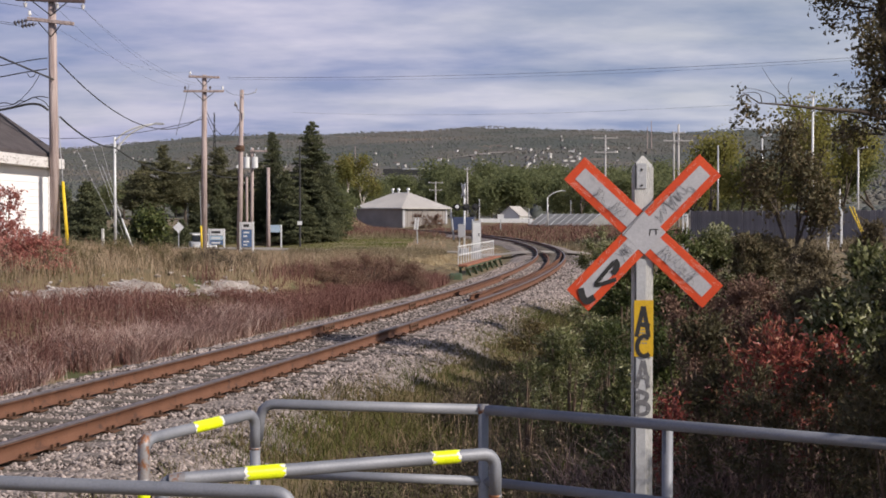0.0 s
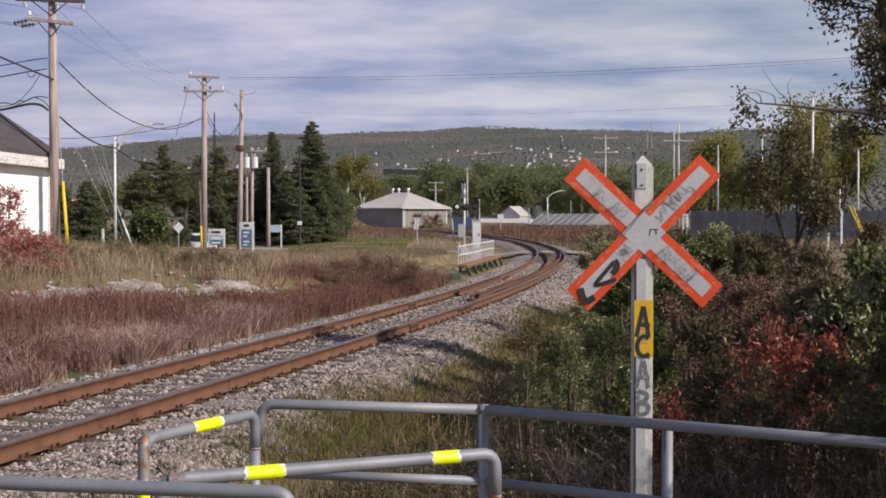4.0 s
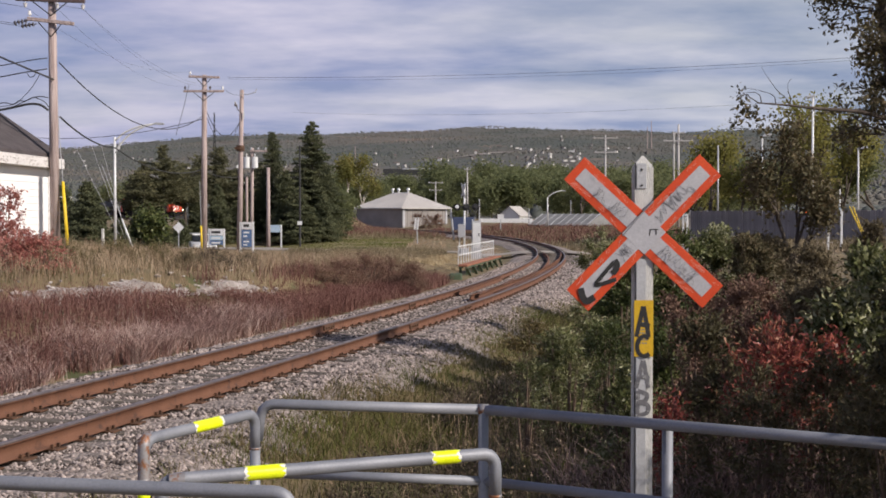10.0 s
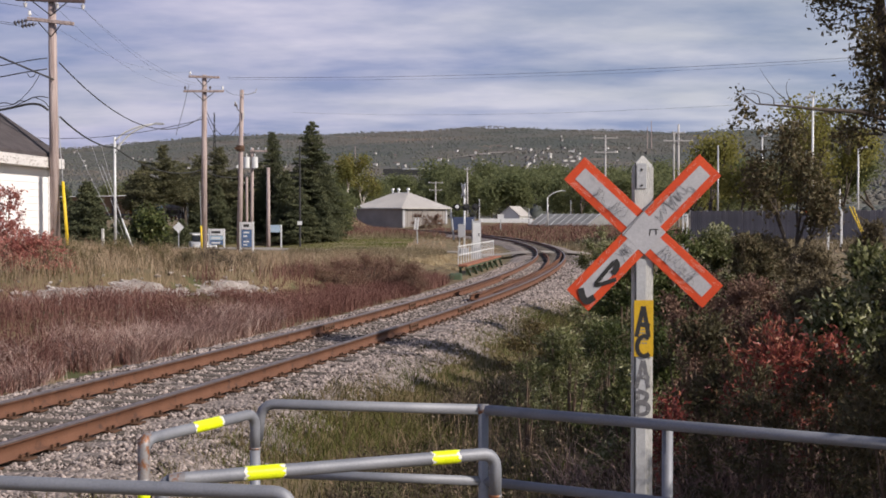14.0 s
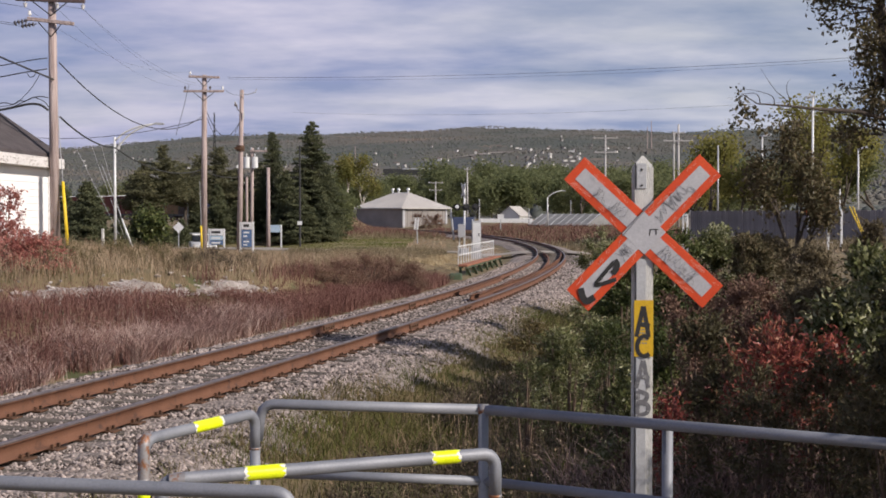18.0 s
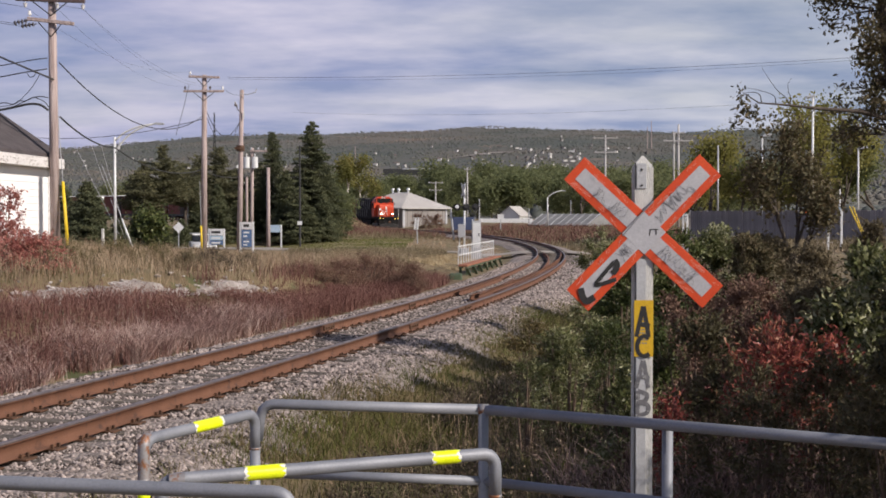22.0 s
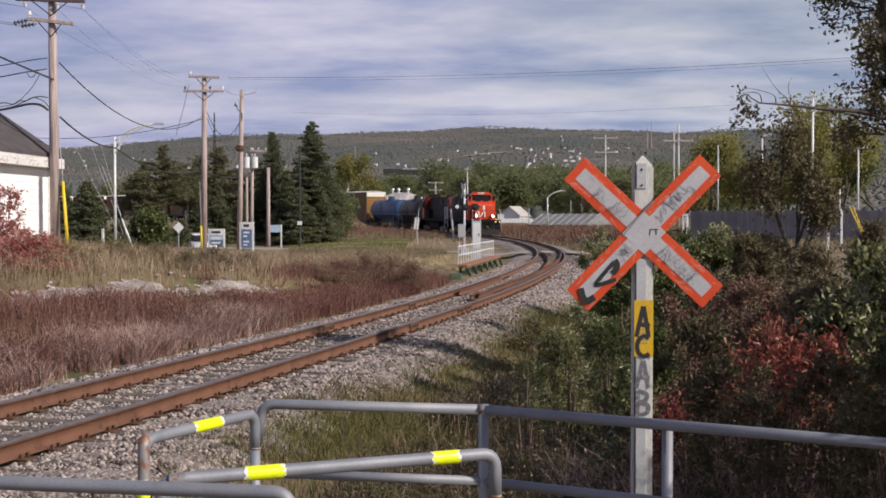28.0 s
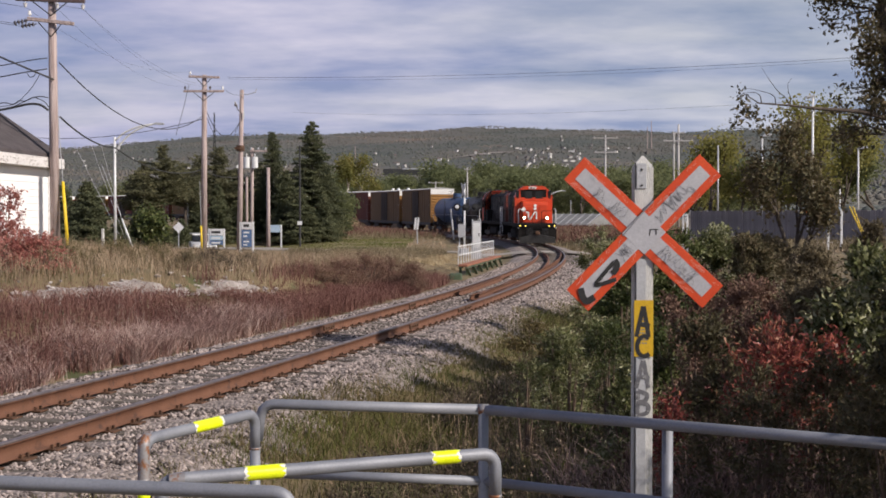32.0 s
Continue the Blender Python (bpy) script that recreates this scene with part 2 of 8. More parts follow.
M["stem"] = mat("brown woody stem", (0.09, 0.06, 0.045), (0.17, 0.12, 0.09), 5, 50, 0.9, 0, 0.2)
M["asphalt"] = mat("worn asphalt", (0.09, 0.09, 0.09), (0.15, 0.145, 0.14), 1, 50, 0.9, 0, 0.3)
M["gravel"] = mat("pale gravel road", (0.24, 0.22, 0.20), (0.38, 0.35, 0.32), 1.5, 60, 0.95, 0, 0.4)
M["cable"] = mat("black cable", (0.02, 0.02, 0.022), (0.05, 0.05, 0.05), 3, 30, 0.6, 0, 0)
M["glass"] = glass("dark window glass")
M["far_wall"] = mat("pale house wall", (0.12, 0.112, 0.11), (0.64, 0.63, 0.62), 0.05, 2, 0.8, 0, 0, rand=0.9)
M["far_roof"] = mat("far roof", (0.07, 0.065, 0.065), (0.18, 0.14, 0.13), 0.05, 2, 0.9, 0, 0, rand=0.6)
# vegetation
M["spruce"] = leafy("spruce needles", [(0.08, 0.094, 0.060), (0.135, 0.15, 0.084), (0.205, 0.205, 0.108)], 0.8, 0.45, 0.6, 0.4)
M["pine"] = leafy("pine needles", [(0.092, 0.095, 0.060), (0.15, 0.15, 0.084), (0.22, 0.205, 0.114)], 0.8, 0.45, 0.6, 0.4)
M["leaf_green"] = leafy("green shrub leaf", [(0.028, 0.040, 0.015), (0.055, 0.075, 0.024), (0.105, 0.125, 0.04), (0.21, 0.22, 0.09)], 0.45, 0.25, 1.2)
M["leaf_olive"] = leafy("olive autumn leaf", [(0.05, 0.042, 0.020), (0.105, 0.086, 0.034), (0.18, 0.135, 0.055), (0.27, 0.205, 0.10)], 0.5, 0.25, 1.2)
M["leaf_dark"] = leafy("dark tree leaf", [(0.046, 0.042, 0.025), (0.096, 0.088, 0.044), (0.148, 0.12, 0.066), (0.21, 0.16, 0.095)], 0.6, 0.25, 1.0)
M["leaf_willow"] = leafy("grey green willow leaf", [(0.058, 0.07, 0.025), (0.13, 0.145, 0.055), (0.255, 0.26, 0.12), (0.50, 0.49, 0.33)], 0.38, 0.3, 1.5, 0.7)
M["leaf_red"] = leafy("red autumn leaf", [(0.09, 0.034, 0.032), (0.215, 0.056, 0.048), (0.35, 0.10, 0.075), (0.40, 0.22, 0.12)], 0.42, 0.3, 1.5)
M["leaf_yellow"] = leafy("yellow green poplar leaf", [(0.16, 0.165, 0.055), (0.27, 0.26, 0.08), (0.40, 0.36, 0.12)], 0.6, 0.6, 0.4, 0.4)
M["twig_brown"] = leafy("dry brown twig and leaf", [(0.10, 0.080, 0.050), (0.195, 0.160, 0.098), (0.32, 0.265, 0.17)], 0.8, 0.3, 0.8)
M["weed_bleach"] = leafy("bleached pinkish dry stalk", [(0.22, 0.13, 0.115), (0.38, 0.255, 0.228), (0.68, 0.55, 0.49)], 0.8, 0.25, 0.6)
M["poly_sheet"] = mat("dull greenhouse sheeting", (0.16, 0.162, 0.165), (0.26, 0.26, 0.262), 0.6, 20, 0.55, 0, 0.1, stretch=(1, 1, 3))
M["straw"] = leafy("bright cream straw", [(0.34, 0.25, 0.15), (0.50, 0.40, 0.25), (0.66, 0.56, 0.39)], 0.8, 0.3, 0.5)
M["far_pole"] = mat("sun-bleached pole timber", (0.40, 0.385, 0.38), (0.54, 0.525, 0.52), 2, 20, 0.9, 0, 0)
M["leaf_birch"] = leafy("yellowing birch leaf", [(0.12, 0.135, 0.045), (0.20, 0.20, 0.06), (0.31, 0.26, 0.085)], 0.6, 0.45, 0.3)
M["insul_white"] = mat("white glazed porcelain", (0.66, 0.66, 0.68), (0.78, 0.78, 0.79), 6, 60, 0.25, 0, 0.0)
M["insul_dark"] = mat("brown glazed porcelain", (0.07, 0.06, 0.065), (0.13, 0.115, 0.12), 6, 60, 0.3, 0, 0.0)
M["arm_dark"] = mat("dark tarred crossarm", (0.07, 0.05, 0.052), (0.14, 0.10, 0.10), 3, 40, 0.9, 0, 0.3, stretch=(0.6, 6, 6))
# greens lightened and greyed to carry the haze over the valley trees
M["leaf_mid"] = leafy("mixed green leaf", [(0.142, 0.17, 0.088), (0.198, 0.222, 0.108), (0.27, 0.268, 0.13)], 0.8, 0.6, 0.08, 0.35)
# grey-blue distance haze is put into the crowns' colours
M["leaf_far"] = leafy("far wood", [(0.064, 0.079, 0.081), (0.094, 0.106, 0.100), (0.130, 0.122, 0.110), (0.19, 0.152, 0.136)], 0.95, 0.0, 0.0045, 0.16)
M["weed_brown"] = leafy("dead brown weed", [(0.094, 0.039, 0.034), (0.182, 0.086, 0.073), (0.305, 0.18, 0.15)], 0.8, 0.2, 0.5)
M["leaf_heath"] = leafy("purplish brown heath weed", [(0.048, 0.036, 0.03), (0.088, 0.062, 0.05), (0.13, 0.105, 0.07), (0.12, 0.125, 0.055)], 0.8, 0.2, 1.4)
M["weed_rust"] = leafy("rust brown dead weed", [(0.115, 0.060, 0.046), (0.215, 0.128, 0.096), (0.36, 0.25, 0.18)], 0.8, 0.25, 0.7)
M["lawn_grass"] = leafy("mown lawn grass", [(0.10, 0.115, 0.034), (0.16, 0.172, 0.055), (0.24, 0.232, 0.085)], 0.8, 0.3, 0.15, 0.35)
M["leaf_wine"] = leafy("wine red autumn leaf", [(0.19, 0.064, 0.06), (0.37, 0.13, 0.112), (0.52, 0.225, 0.19), (0.54, 0.35, 0.26)], 0.5, 0.4, 1.2)
M["guy_steel"] = mat("bright steel strand", (0.50, 0.50, 0.53), (0.60, 0.60, 0.63), 3, 30, 0.5, 0.3, 0)
# ridge floor, greyed by the same painted haze; c3 marks clearings
M["hill"] = mat("hazy woodland floor", (0.062, 0.074, 0.070), (0.118, 0.108, 0.096), 0.0045, 0.11, 0.95, 0, 0.0, contrast=0.16, c3=(0.16, 0.13, 0.105), thr=0.60)
M["weed_pale"] = leafy("pale dry grass", [(0.25, 0.178, 0.118), (0.41, 0.305, 0.21), (0.60, 0.48, 0.35)], 0.8, 0.3, 0.4)
M["grass_mix"] = leafy("autumn grass", [(0.054, 0.054, 0.020), (0.102, 0.094, 0.037), (0.172, 0.135, 0.068), (0.27, 0.205, 0.12)], 0.8, 0.25, 0.9)
M["grass_green"] = leafy("green grass", [(0.062, 0.074, 0.018), (0.118, 0.13, 0.034), (0.20, 0.19, 0.062)], 0.8, 0.25, 0.6)


# ---- mesh builders ----
def mesh_of(name, bm, material, smooth=False):
    me = bpy.data.meshes.new(name)
    bm.to_mesh(me)
    bm.free()
    me.materials.append(material)
    if smooth:
        me.polygons.foreach_set("use_smooth", [True] * len(me.polygons))
    return me


def part(name, bm, material, parent, label="", smooth=False):
    ob = new(name, mesh_of(name, bm, material, smooth))
    ob.parent = parent
    return tagged(ob, label)


def thing(name, label, category, loc=(0, 0, 0), rz=0, group="", kind=""):
    ob = new(name)
    ob.matrix_basis = pose(*loc, 0, 0, rz)
    return tagged(ob, label, category, group, kind)


def box(bm, size, at=(0, 0, 0), rot=(0, 0, 0), bevel=0.0):
    r = bmesh.ops.create_cube(bm, size=1.0, matrix=pose(*at, *rot) @ Matrix.Diagonal((*size, 1)))
    if bevel:
        ed = list({e for v in r["verts"] for e in v.link_edges})
        bmesh.ops.bevel(bm, geom=ed, offset=bevel, segments=1, affect="EDGES")
    return bm


def rod(bm, p, q, r1, r2=None, seg=8):
    p, q = Vector(p), Vector(q)
    d = q - p
    if d.length < 1e-6:
        return bm
    m = Matrix.Translation((p + q) / 2) @ d.to_track_quat("Z", "Y").to_matrix().to_4x4()
    bmesh.ops.create_cone(bm, cap_ends=True, segments=seg, radius1=r1, radius2=r1 if r2 is None else r2, depth=d.length, matrix=m)
    return bm


def pipe(bm, pts, r, seg=10, caps=True):
    """A round tube along a polyline."""
    pts = [Vector(p) for p in pts]
    rings, side = [], None
    for i, p in enumerate(pts):
        d = (pts[min(i + 1, len(pts) - 1)] - pts[max(i - 1, 0)]).normalized()
        if side is None:
            side = d.orthogonal().normalized()
        side = (side - d * side.dot(d)).normalized()
        up = d.cross(side)
        rr = r[i] if isinstance(r, (list, tuple)) else r
        rings.append([bm.verts.new(p + rr * (cos(2 * pi * k / seg) * side + sin(2 * pi * k / seg) * up)) for k in range(seg)])
    for a, b in zip(rings, rings[1:]):
        for k in range(seg):
            bm.faces.new((a[k], a[(k + 1) % seg], b[(k + 1) % seg], b[k]))
    if caps:
        bm.faces.new(rings[0][::-1])
        bm.faces.new(rings[-1])
    return bm


def bend(pts, radius, n=6):
    """Rounds the inner corners of a polyline."""
    pts = [Vector(p) for p in pts]
    out = [pts[0]]
    for a, b, c in zip(pts, pts[1:], pts[2:]):
        u, v = (a - b).normalized(), (c - b).normalized()
        rr = min(radius, (a - b).length * 0.49, (c - b).length * 0.49)
        p, q = b + u * rr, b + v * rr
        for i in range(n + 1):
            t = i / n
            out.append(p * (1 - t) ** 2 + b * 2 * t * (1 - t) + q * t * t)
    return out + [pts[-1]]


def prism(bm, outline, depth, m=Matrix()):
    """Extrudes an outline in the xz plane by depth along y, centred."""
    f = [bm.verts.new(m @ Vector((x, -depth / 2, z))) for x, z in outline]
    b = [bm.verts.new(m @ Vector((x, depth / 2, z))) for x, z in outline]
    n = len(f)
    bm.faces.new(f)
    bm.faces.new(b[::-1])
    for i in range(n):
        bm.faces.new((f[(i + 1) % n], f[i], b[i], b[(i + 1) % n]))
    return bm


def raw(name, verts, faces, material, parent=None, smooth=False):
    me = bpy.data.meshes.new(name)
    v = np.asarray(verts, np.float32)
    groups = [faces] if isinstance(faces, np.ndarray) else ([np.array(faces)] if len({len(q) for q in faces[:50] + faces[-50:]}) == 1 else [np.array([q for q in faces if len(q) == k]) for k in sorted({len(q) for q in faces})])
    loops = np.concatenate([g.ravel() for g in groups]).astype(np.int32)
    sizes = np.concatenate([np.full(len(g), g.shape[1]) for g in groups]).astype(np.int32)
    me.vertices.add(len(v))
    me.vertices.foreach_set("co", v.ravel())
    me.loops.add(len(loops))
    me.loops.foreach_set("vertex_index", loops)
    me.polygons.add(len(sizes))
    me.polygons.foreach_set("loop_start", np.concatenate([[0], np.cumsum(sizes)[:-1]]).astype(np.int32))
    me.polygons.foreach_set("loop_total", sizes)
    me.update(calc_edges=True)
    me.validate()
    me.materials.append(material)
    if smooth:
        me.polygons.foreach_set("use_smooth", [True] * len(me.polygons))
    ob = new(name, me)
    ob.parent = parent
    return ob


def BM():
    return bmesh.new()


# ---- vegetation builders ----
def leaf_quads(rng, c, size, aspect=0.55, droop=None):
    """Rhombic leaves round the points c, turned at random. Returns verts and faces."""
    n = len(c)
    a = rng.normal(size=(n, 3))
    if droop is not None:
        a = a * 0.6 + droop
    a /= np.linalg.norm(a, axis=1)[:, None]
    b = np.cross(a, rng.normal(size=(n, 3)))
    b /= np.linalg.norm(b, axis=1)[:, None] + 1e-9
    s = (size * rng.uniform(0.6, 1.35, n))[:, None]
    up = np.cross(a, b) * s * 0.12
    v = np.stack([c - a * s * 0.5, c + b * s * aspect * 0.5 + up, c + a * s * 0.5, c - b * s * aspect * 0.5 + up], 1).reshape(-1, 3)
    f = np.arange(4 * n).reshape(-1, 4)
    return v, f


def blade_mesh(rng, root, h, w, lean=0.25):
    """Bent tapering blades of grass: a quad and a tip each."""
    n = len(root)
    ang = rng.uniform(0, 2 * pi, n)
    side = np.stack([np.cos(ang), np.sin(ang), np.zeros(n)], 1)
    tilt = rng.normal(size=(n, 3)) * lean
    tilt[:, 2] = 0
    h, w = h[:, None], (w * np.ones(n))[:, None]
    mid = root + np.array([0, 0, 0.55]) * h + tilt * h * 0.3
    tip = root + np.array([0, 0, 1.0]) * h * rng.uniform(0.8, 1, (n, 1)) + tilt * h
    v = np.stack([root - side * w / 2, root + side * w / 2, mid + side * w * 0.35, mid - side * w * 0.35, tip], 1).reshape(-1, 3)
    i = np.arange(n)[:, None] * 5
    f = np.concatenate([i + np.array([0, 1, 2]), i + np.array([0, 2, 3]), i + np.array([3, 2, 4])])
    return v, f


def clump_points(rng, n, clumps, spread):
    k = rng.integers(0, len(clumps), n)
    return clumps[k] + rng.normal(size=(n, 3)) * spread


# ---- the railway's line: arc length along the track's centre ----
LINE = [(-13.0, -20), (-8.6, -3.2), (-4.7, 11.7), (-2.98, 18.5), (-1.55, 24), (0.22, 32), (2.25, 42), (4.35, 56), (5.75, 68), (6.75, 82), (7.3, 96),
        (7.13, 108.7), (5.78, 126), (3.18, 143.2), (-0.49, 160.2), (-5.1, 177), (-10.56, 193.6), (-16.86, 209.8), (-24.05, 225.8), (-32.19, 241.3),
        (-41.3, 256.3), (-51.3, 270.9), (-61.9, 285), (-72.6, 299.2), (-84.5, 313), (-103, 331), (-128, 349), (-160, 366), (-200, 380), (-255, 391), (-330, 398), (-430, 402), (-540, 404)]


def smooth_line(pts, step=0.5):
    p = np.array(pts, float)
    out = []
    for i in range(len(p) - 1):
        a, b, c, d = p[max(i - 1, 0)], p[i], p[i + 1], p[min(i + 2, len(p) - 1)]
        n = max(2, int(np.linalg.norm(c - b) / step))
        t = np.linspace(0, 1, n, endpoint=False)[:, None]
        out.append(0.5 * (2 * b + (c - a) * t + (2 * a - 5 * b + 4 * c - d) * t ** 2 + (3 * b - a - 3 * c + d) * t ** 3))
    q = np.concatenate(out + [p[-1:]])
    for _ in range(3):
        k = np.pad(q, ((12, 12), (0, 0)), mode="edge")
        q2 = np.stack([np.convolve(k[:, j], np.ones(25) / 25, "valid") for j in (0, 1)], 1)
        q[13:-13] = q2[13:-13]
    s = np.concatenate([[0], np.cumsum(np.linalg.norm(np.diff(q, axis=0), axis=1))])
    u = np.arange(0, s[-1], step)
    return u, np.stack([np.interp(u, s, q[:, 0]), np.interp(u, s, q[:, 1])], 1)


TS, TXY = smooth_line(LINE)
TZ = np.interp(TXY[:, 1], [-20, 55, 100, 135, 185, 280, 400], [0, 0, -0.07, 0.12, 0.45, 1.6, 2.4])
TT = np.gradient(TXY, axis=0)
TT /= np.linalg.norm(TT, axis=1)[:, None]


def on_track(s, off=0.0, dz=0.0):
    """Place and heading at arc length s, off metres to the right of the centre."""
    x, y, z = (np.interp(s, TS, a) for a in (TXY[:, 0], TXY[:, 1], TZ))
    tx, ty = np.interp(s, TS, TT[:, 0]), np.interp(s, TS, TT[:, 1])
    return np.array([x + off * ty, y - off * tx, z + dz]), np.array([tx, ty])


def arc_at_y(y):
    return float(np.interp(y, TXY[:, 1], TS))


def track_offset(x, y):
    """Signed distance from the track (right of it is positive), and the rail's height there."""
    e, zz = np.empty(len(x)), np.empty(len(x))
    for i in range(0, len(x), 4000):
        dx, dy = x[i:i + 4000, None] - TXY[None, ::2, 0], y[i:i + 4000, None] - TXY[None, ::2, 1]
        j = np.argmin(dx * dx + dy * dy, 1)
        r = np.arange(len(j))
        tx, ty = TT[::2][j, 0], TT[::2][j, 1]
        d = np.sqrt(dx[r, j] ** 2 + dy[r, j] ** 2)
        e[i:i + 4000] = np.where(dx[r, j] * ty - dy[r, j] * tx > 0, d, -d)
        zz[i:i + 4000] = TZ[::2][j]
    return e, zz


def wob(x, y, s, seed=0.0):
    """A cheap smooth wobble in -1..1."""
    return (np.sin(x * s + seed) * np.cos(y * s * 1.3 + 2 * seed) + 0.6 * np.sin(x * s * 2.3 - y * s * 1.9 + seed * 3) + 0.35 * np.cos(x * s * 4.7 + y * s * 5.1 + seed)) / 1.95


# edge of the upper meadow on the left, along y
def wall_x(y):
    return np.interp(y, [-20, 10, 24, 27.5, 31.5, 36, 44, 60], [-17, -12.5, -8.6, -6.7, -4.9, -3.6, -2.2, 0.3])


def ground_z(x, y):
    x, y = np.atleast_1d(np.asarray(x, float)), np.atleast_1d(np.asarray(y, float))
    e, zr = track_offset(x, y)
    a = np.abs(e)
    bed = np.interp(a, [0, 1.5, 1.9, 3.1, 4.2, 8, 20], [-0.24, -0.24, -0.28, -0.62, -0.66, -0.45, -0.2]) + zr
    # right: a shallow ditch and the bushy bank
    right = np.interp(e, [0, 3.1, 4.4, 6.0, 9, 14, 30], [0, 0, -0.05, 0.1, 0.55, 0.95, 0.9]) * np.interp(y, [12, 26, 70, 100], [0.45, 1, 0.9, 0.5])
    z = bed + np.where(e > 0, right, 0)
    # left: rough ground up to the stone edge, and the meadow above it
    up = np.clip((wall_x(y) - x) / 0.5, 0, 1)
    up = up * up * (3 - 2 * up)
    meadow = np.interp(y, [-20, 20, 27, 31, 36, 45, 60, 100, 160, 260], [0.5, 0.55, 0.73, 0.72, 0.50, 0.24, 0.05, 0.05, 0.5, 1.2]) + np.clip((-x - 6) * 0.09, 0, 0.9) * np.interp(y, [25, 32, 44, 62], [0.2, 0.9, 1, 0.1])
    fade = np.interp(y, [40, 58], [1, 0])
    low = np.interp(-e, [2.2, 3.2, 5.0], [0, 0.3, 0.85])
    zl = z + low * np.interp(y, [40, 80], [1, 0.5])
    zl = zl * (1 - up * fade) + meadow * up * fade
    far_left = np.clip((-e - 5) / 9, 0, 1) * (1 - fade)
    zl = zl * (1 - far_left) + meadow * far_left
    z = np.where((e < 0) & (y < 330), zl, z)
    # the valley and the long wooded ridge behind it
    ridge = 166 + 10 * np.sin(x / 620.0 + 0.6) + 7 * np.sin(x / 250.0 + 2) + 3 * np.sin(x / 90.0) + 0.012 * np.clip(x, -900, 900)
    g = np.interp(y, [420, 800, 1200, 1600, 2100, 2600, 3200, 4600], [0, 0.03, 0.19, 0.38, 0.70, 1.0, 1.0, 0.85])
    z = z * np.interp(y, [300, 420], [1, 0.2]) + g * (ridge + 6 * wob(x, y, 0.011, 1.0))
    z += 0.05 * wob(x, y, 0.9, 2.0) * np.clip(a - 3, 0, 1) + 0.12 * wob(x, y, 0.21, 5.0) * np.clip((a - 6) / 6, 0, 1)
    pad = np.clip((1.6 - np.abs(x - 0.183 * (y - 55) - 1.9)) / 0.8, 0, 1) * np.clip((9.5 - np.abs(y - 55)) / 3, 0, 1)
    z = z * (1 - pad) - 0.26 * pad
    z += 1.3 * np.exp(-(np.clip(np.abs(x + 14.5) - 1.0, 0, None) / 2.2) ** 2 - ((y - 217) / 5.0) ** 2)
    z += 1.7 * np.exp(-((x + 13.6) / 2.6) ** 2 - ((y - 178) / 6.0) ** 2)
    z -= 0.95 * np.exp(-((x + 17.5) / 7.0) ** 2 - ((y - 97) / 12.0) ** 2)
    # footpath level round the camera and the barriers
    path = np.clip(1 - np.hypot(x - 0.5, y - 2.5) / 7.0, 0, 1) ** 0.5 * np.clip((e - 2.0) / 1.5, 0, 1)
    return z * (1 - path) + (-0.15) * path


def gz(x, y):
    return float(ground_z([x], [y])[0])


def spread(a, b, step, grow, far):
    out = list(np.arange(a, b + 1e-6, step))
    d = step
    while out[-1] < far:
        d *= grow
        out.append(out[-1] + d)
    return np.array(out)


def build_ground():
    xr = spread(0, 34, 0.55, 1.16, 3400)
    xs = np.concatenate([-xr[:0:-1], xr])
    yf = spread(-14, 120, 0.55, 1.045, 4600)
    yb = -14 - spread(0, 2, 1.0, 1.4, 900)[1:]
    ys = np.concatenate([yb[::-1], yf])
    X, Y = np.meshgrid(xs, ys)
    Z = ground_z(X.ravel(), Y.ravel())
    nx, ny = len(xs), len(ys)
    v = np.stack([X.ravel(), Y.ravel(), Z], 1)
    i = (np.arange(ny - 1)[:, None] * nx + np.arange(nx - 1)[None, :]).ravel()
    f = np.stack([i, i + 1, i + 1 + nx, i + nx], 1)
    ob = raw("ground", v, f, M["ground"], smooth=True)
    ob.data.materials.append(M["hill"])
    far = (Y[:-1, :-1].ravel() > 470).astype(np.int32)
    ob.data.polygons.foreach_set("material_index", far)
    tagged(ob, "rough ground of dry grass and soil, rising to a wooded ridge", "ground", kind="structure")


build_ground()


# ---- the track ----
def sweep(profile, s0, s1, step, off, material, name, parent, label="", smooth=False, dz=0.0):
    """Sweeps a closed cross-section (right, up) along the track."""
    ss = np.arange(s0, s1, step)
    k = len(profile)
    pr = np.array(profile)
    vs = []
    for s in ss:
        c, t = on_track(s, off, dz)
        r = np.array([t[1], -t[0], 0])
        vs.append(c + pr[:, :1] * r + pr[:, 1:] * np.array([0, 0, 1]))
    v = np.concatenate(vs)
    f = []
    for i in range(len(ss) - 1):
        for j in range(k):
            a, b = i * k + j, i * k + (j + 1) % k
            f.append((a, b, b + k, a + k))
    f.append(tuple(range(k))[::-1])
    f.append(tuple((len(ss) - 1) * k + j for j in range(k)))
    ob = raw(name, v, f, material, parent, smooth)
    return tagged(ob, label)


RAIL = [(-0.07, -0.17), (0.07, -0.17), (0.07, -0.158), (0.012, -0.14), (0.010, -0.045), (0.036, -0.035), (0.036, -0.02), (-0.036, -0.02), (-0.036, -0.035), (-0.010, -0.045), (-0.012, -0.14), (-0.07, -0.158)]
HEAD = [(-0.0375, -0.024), (0.0375, -0.024), (0.033, -0.002), (0.026, 0.0), (-0.026, 0.0), (-0.033, -0.002)]
GAUGE = 0.752
S_NEAR, S_END = arc_at_y(-6), arc_at_y(330)


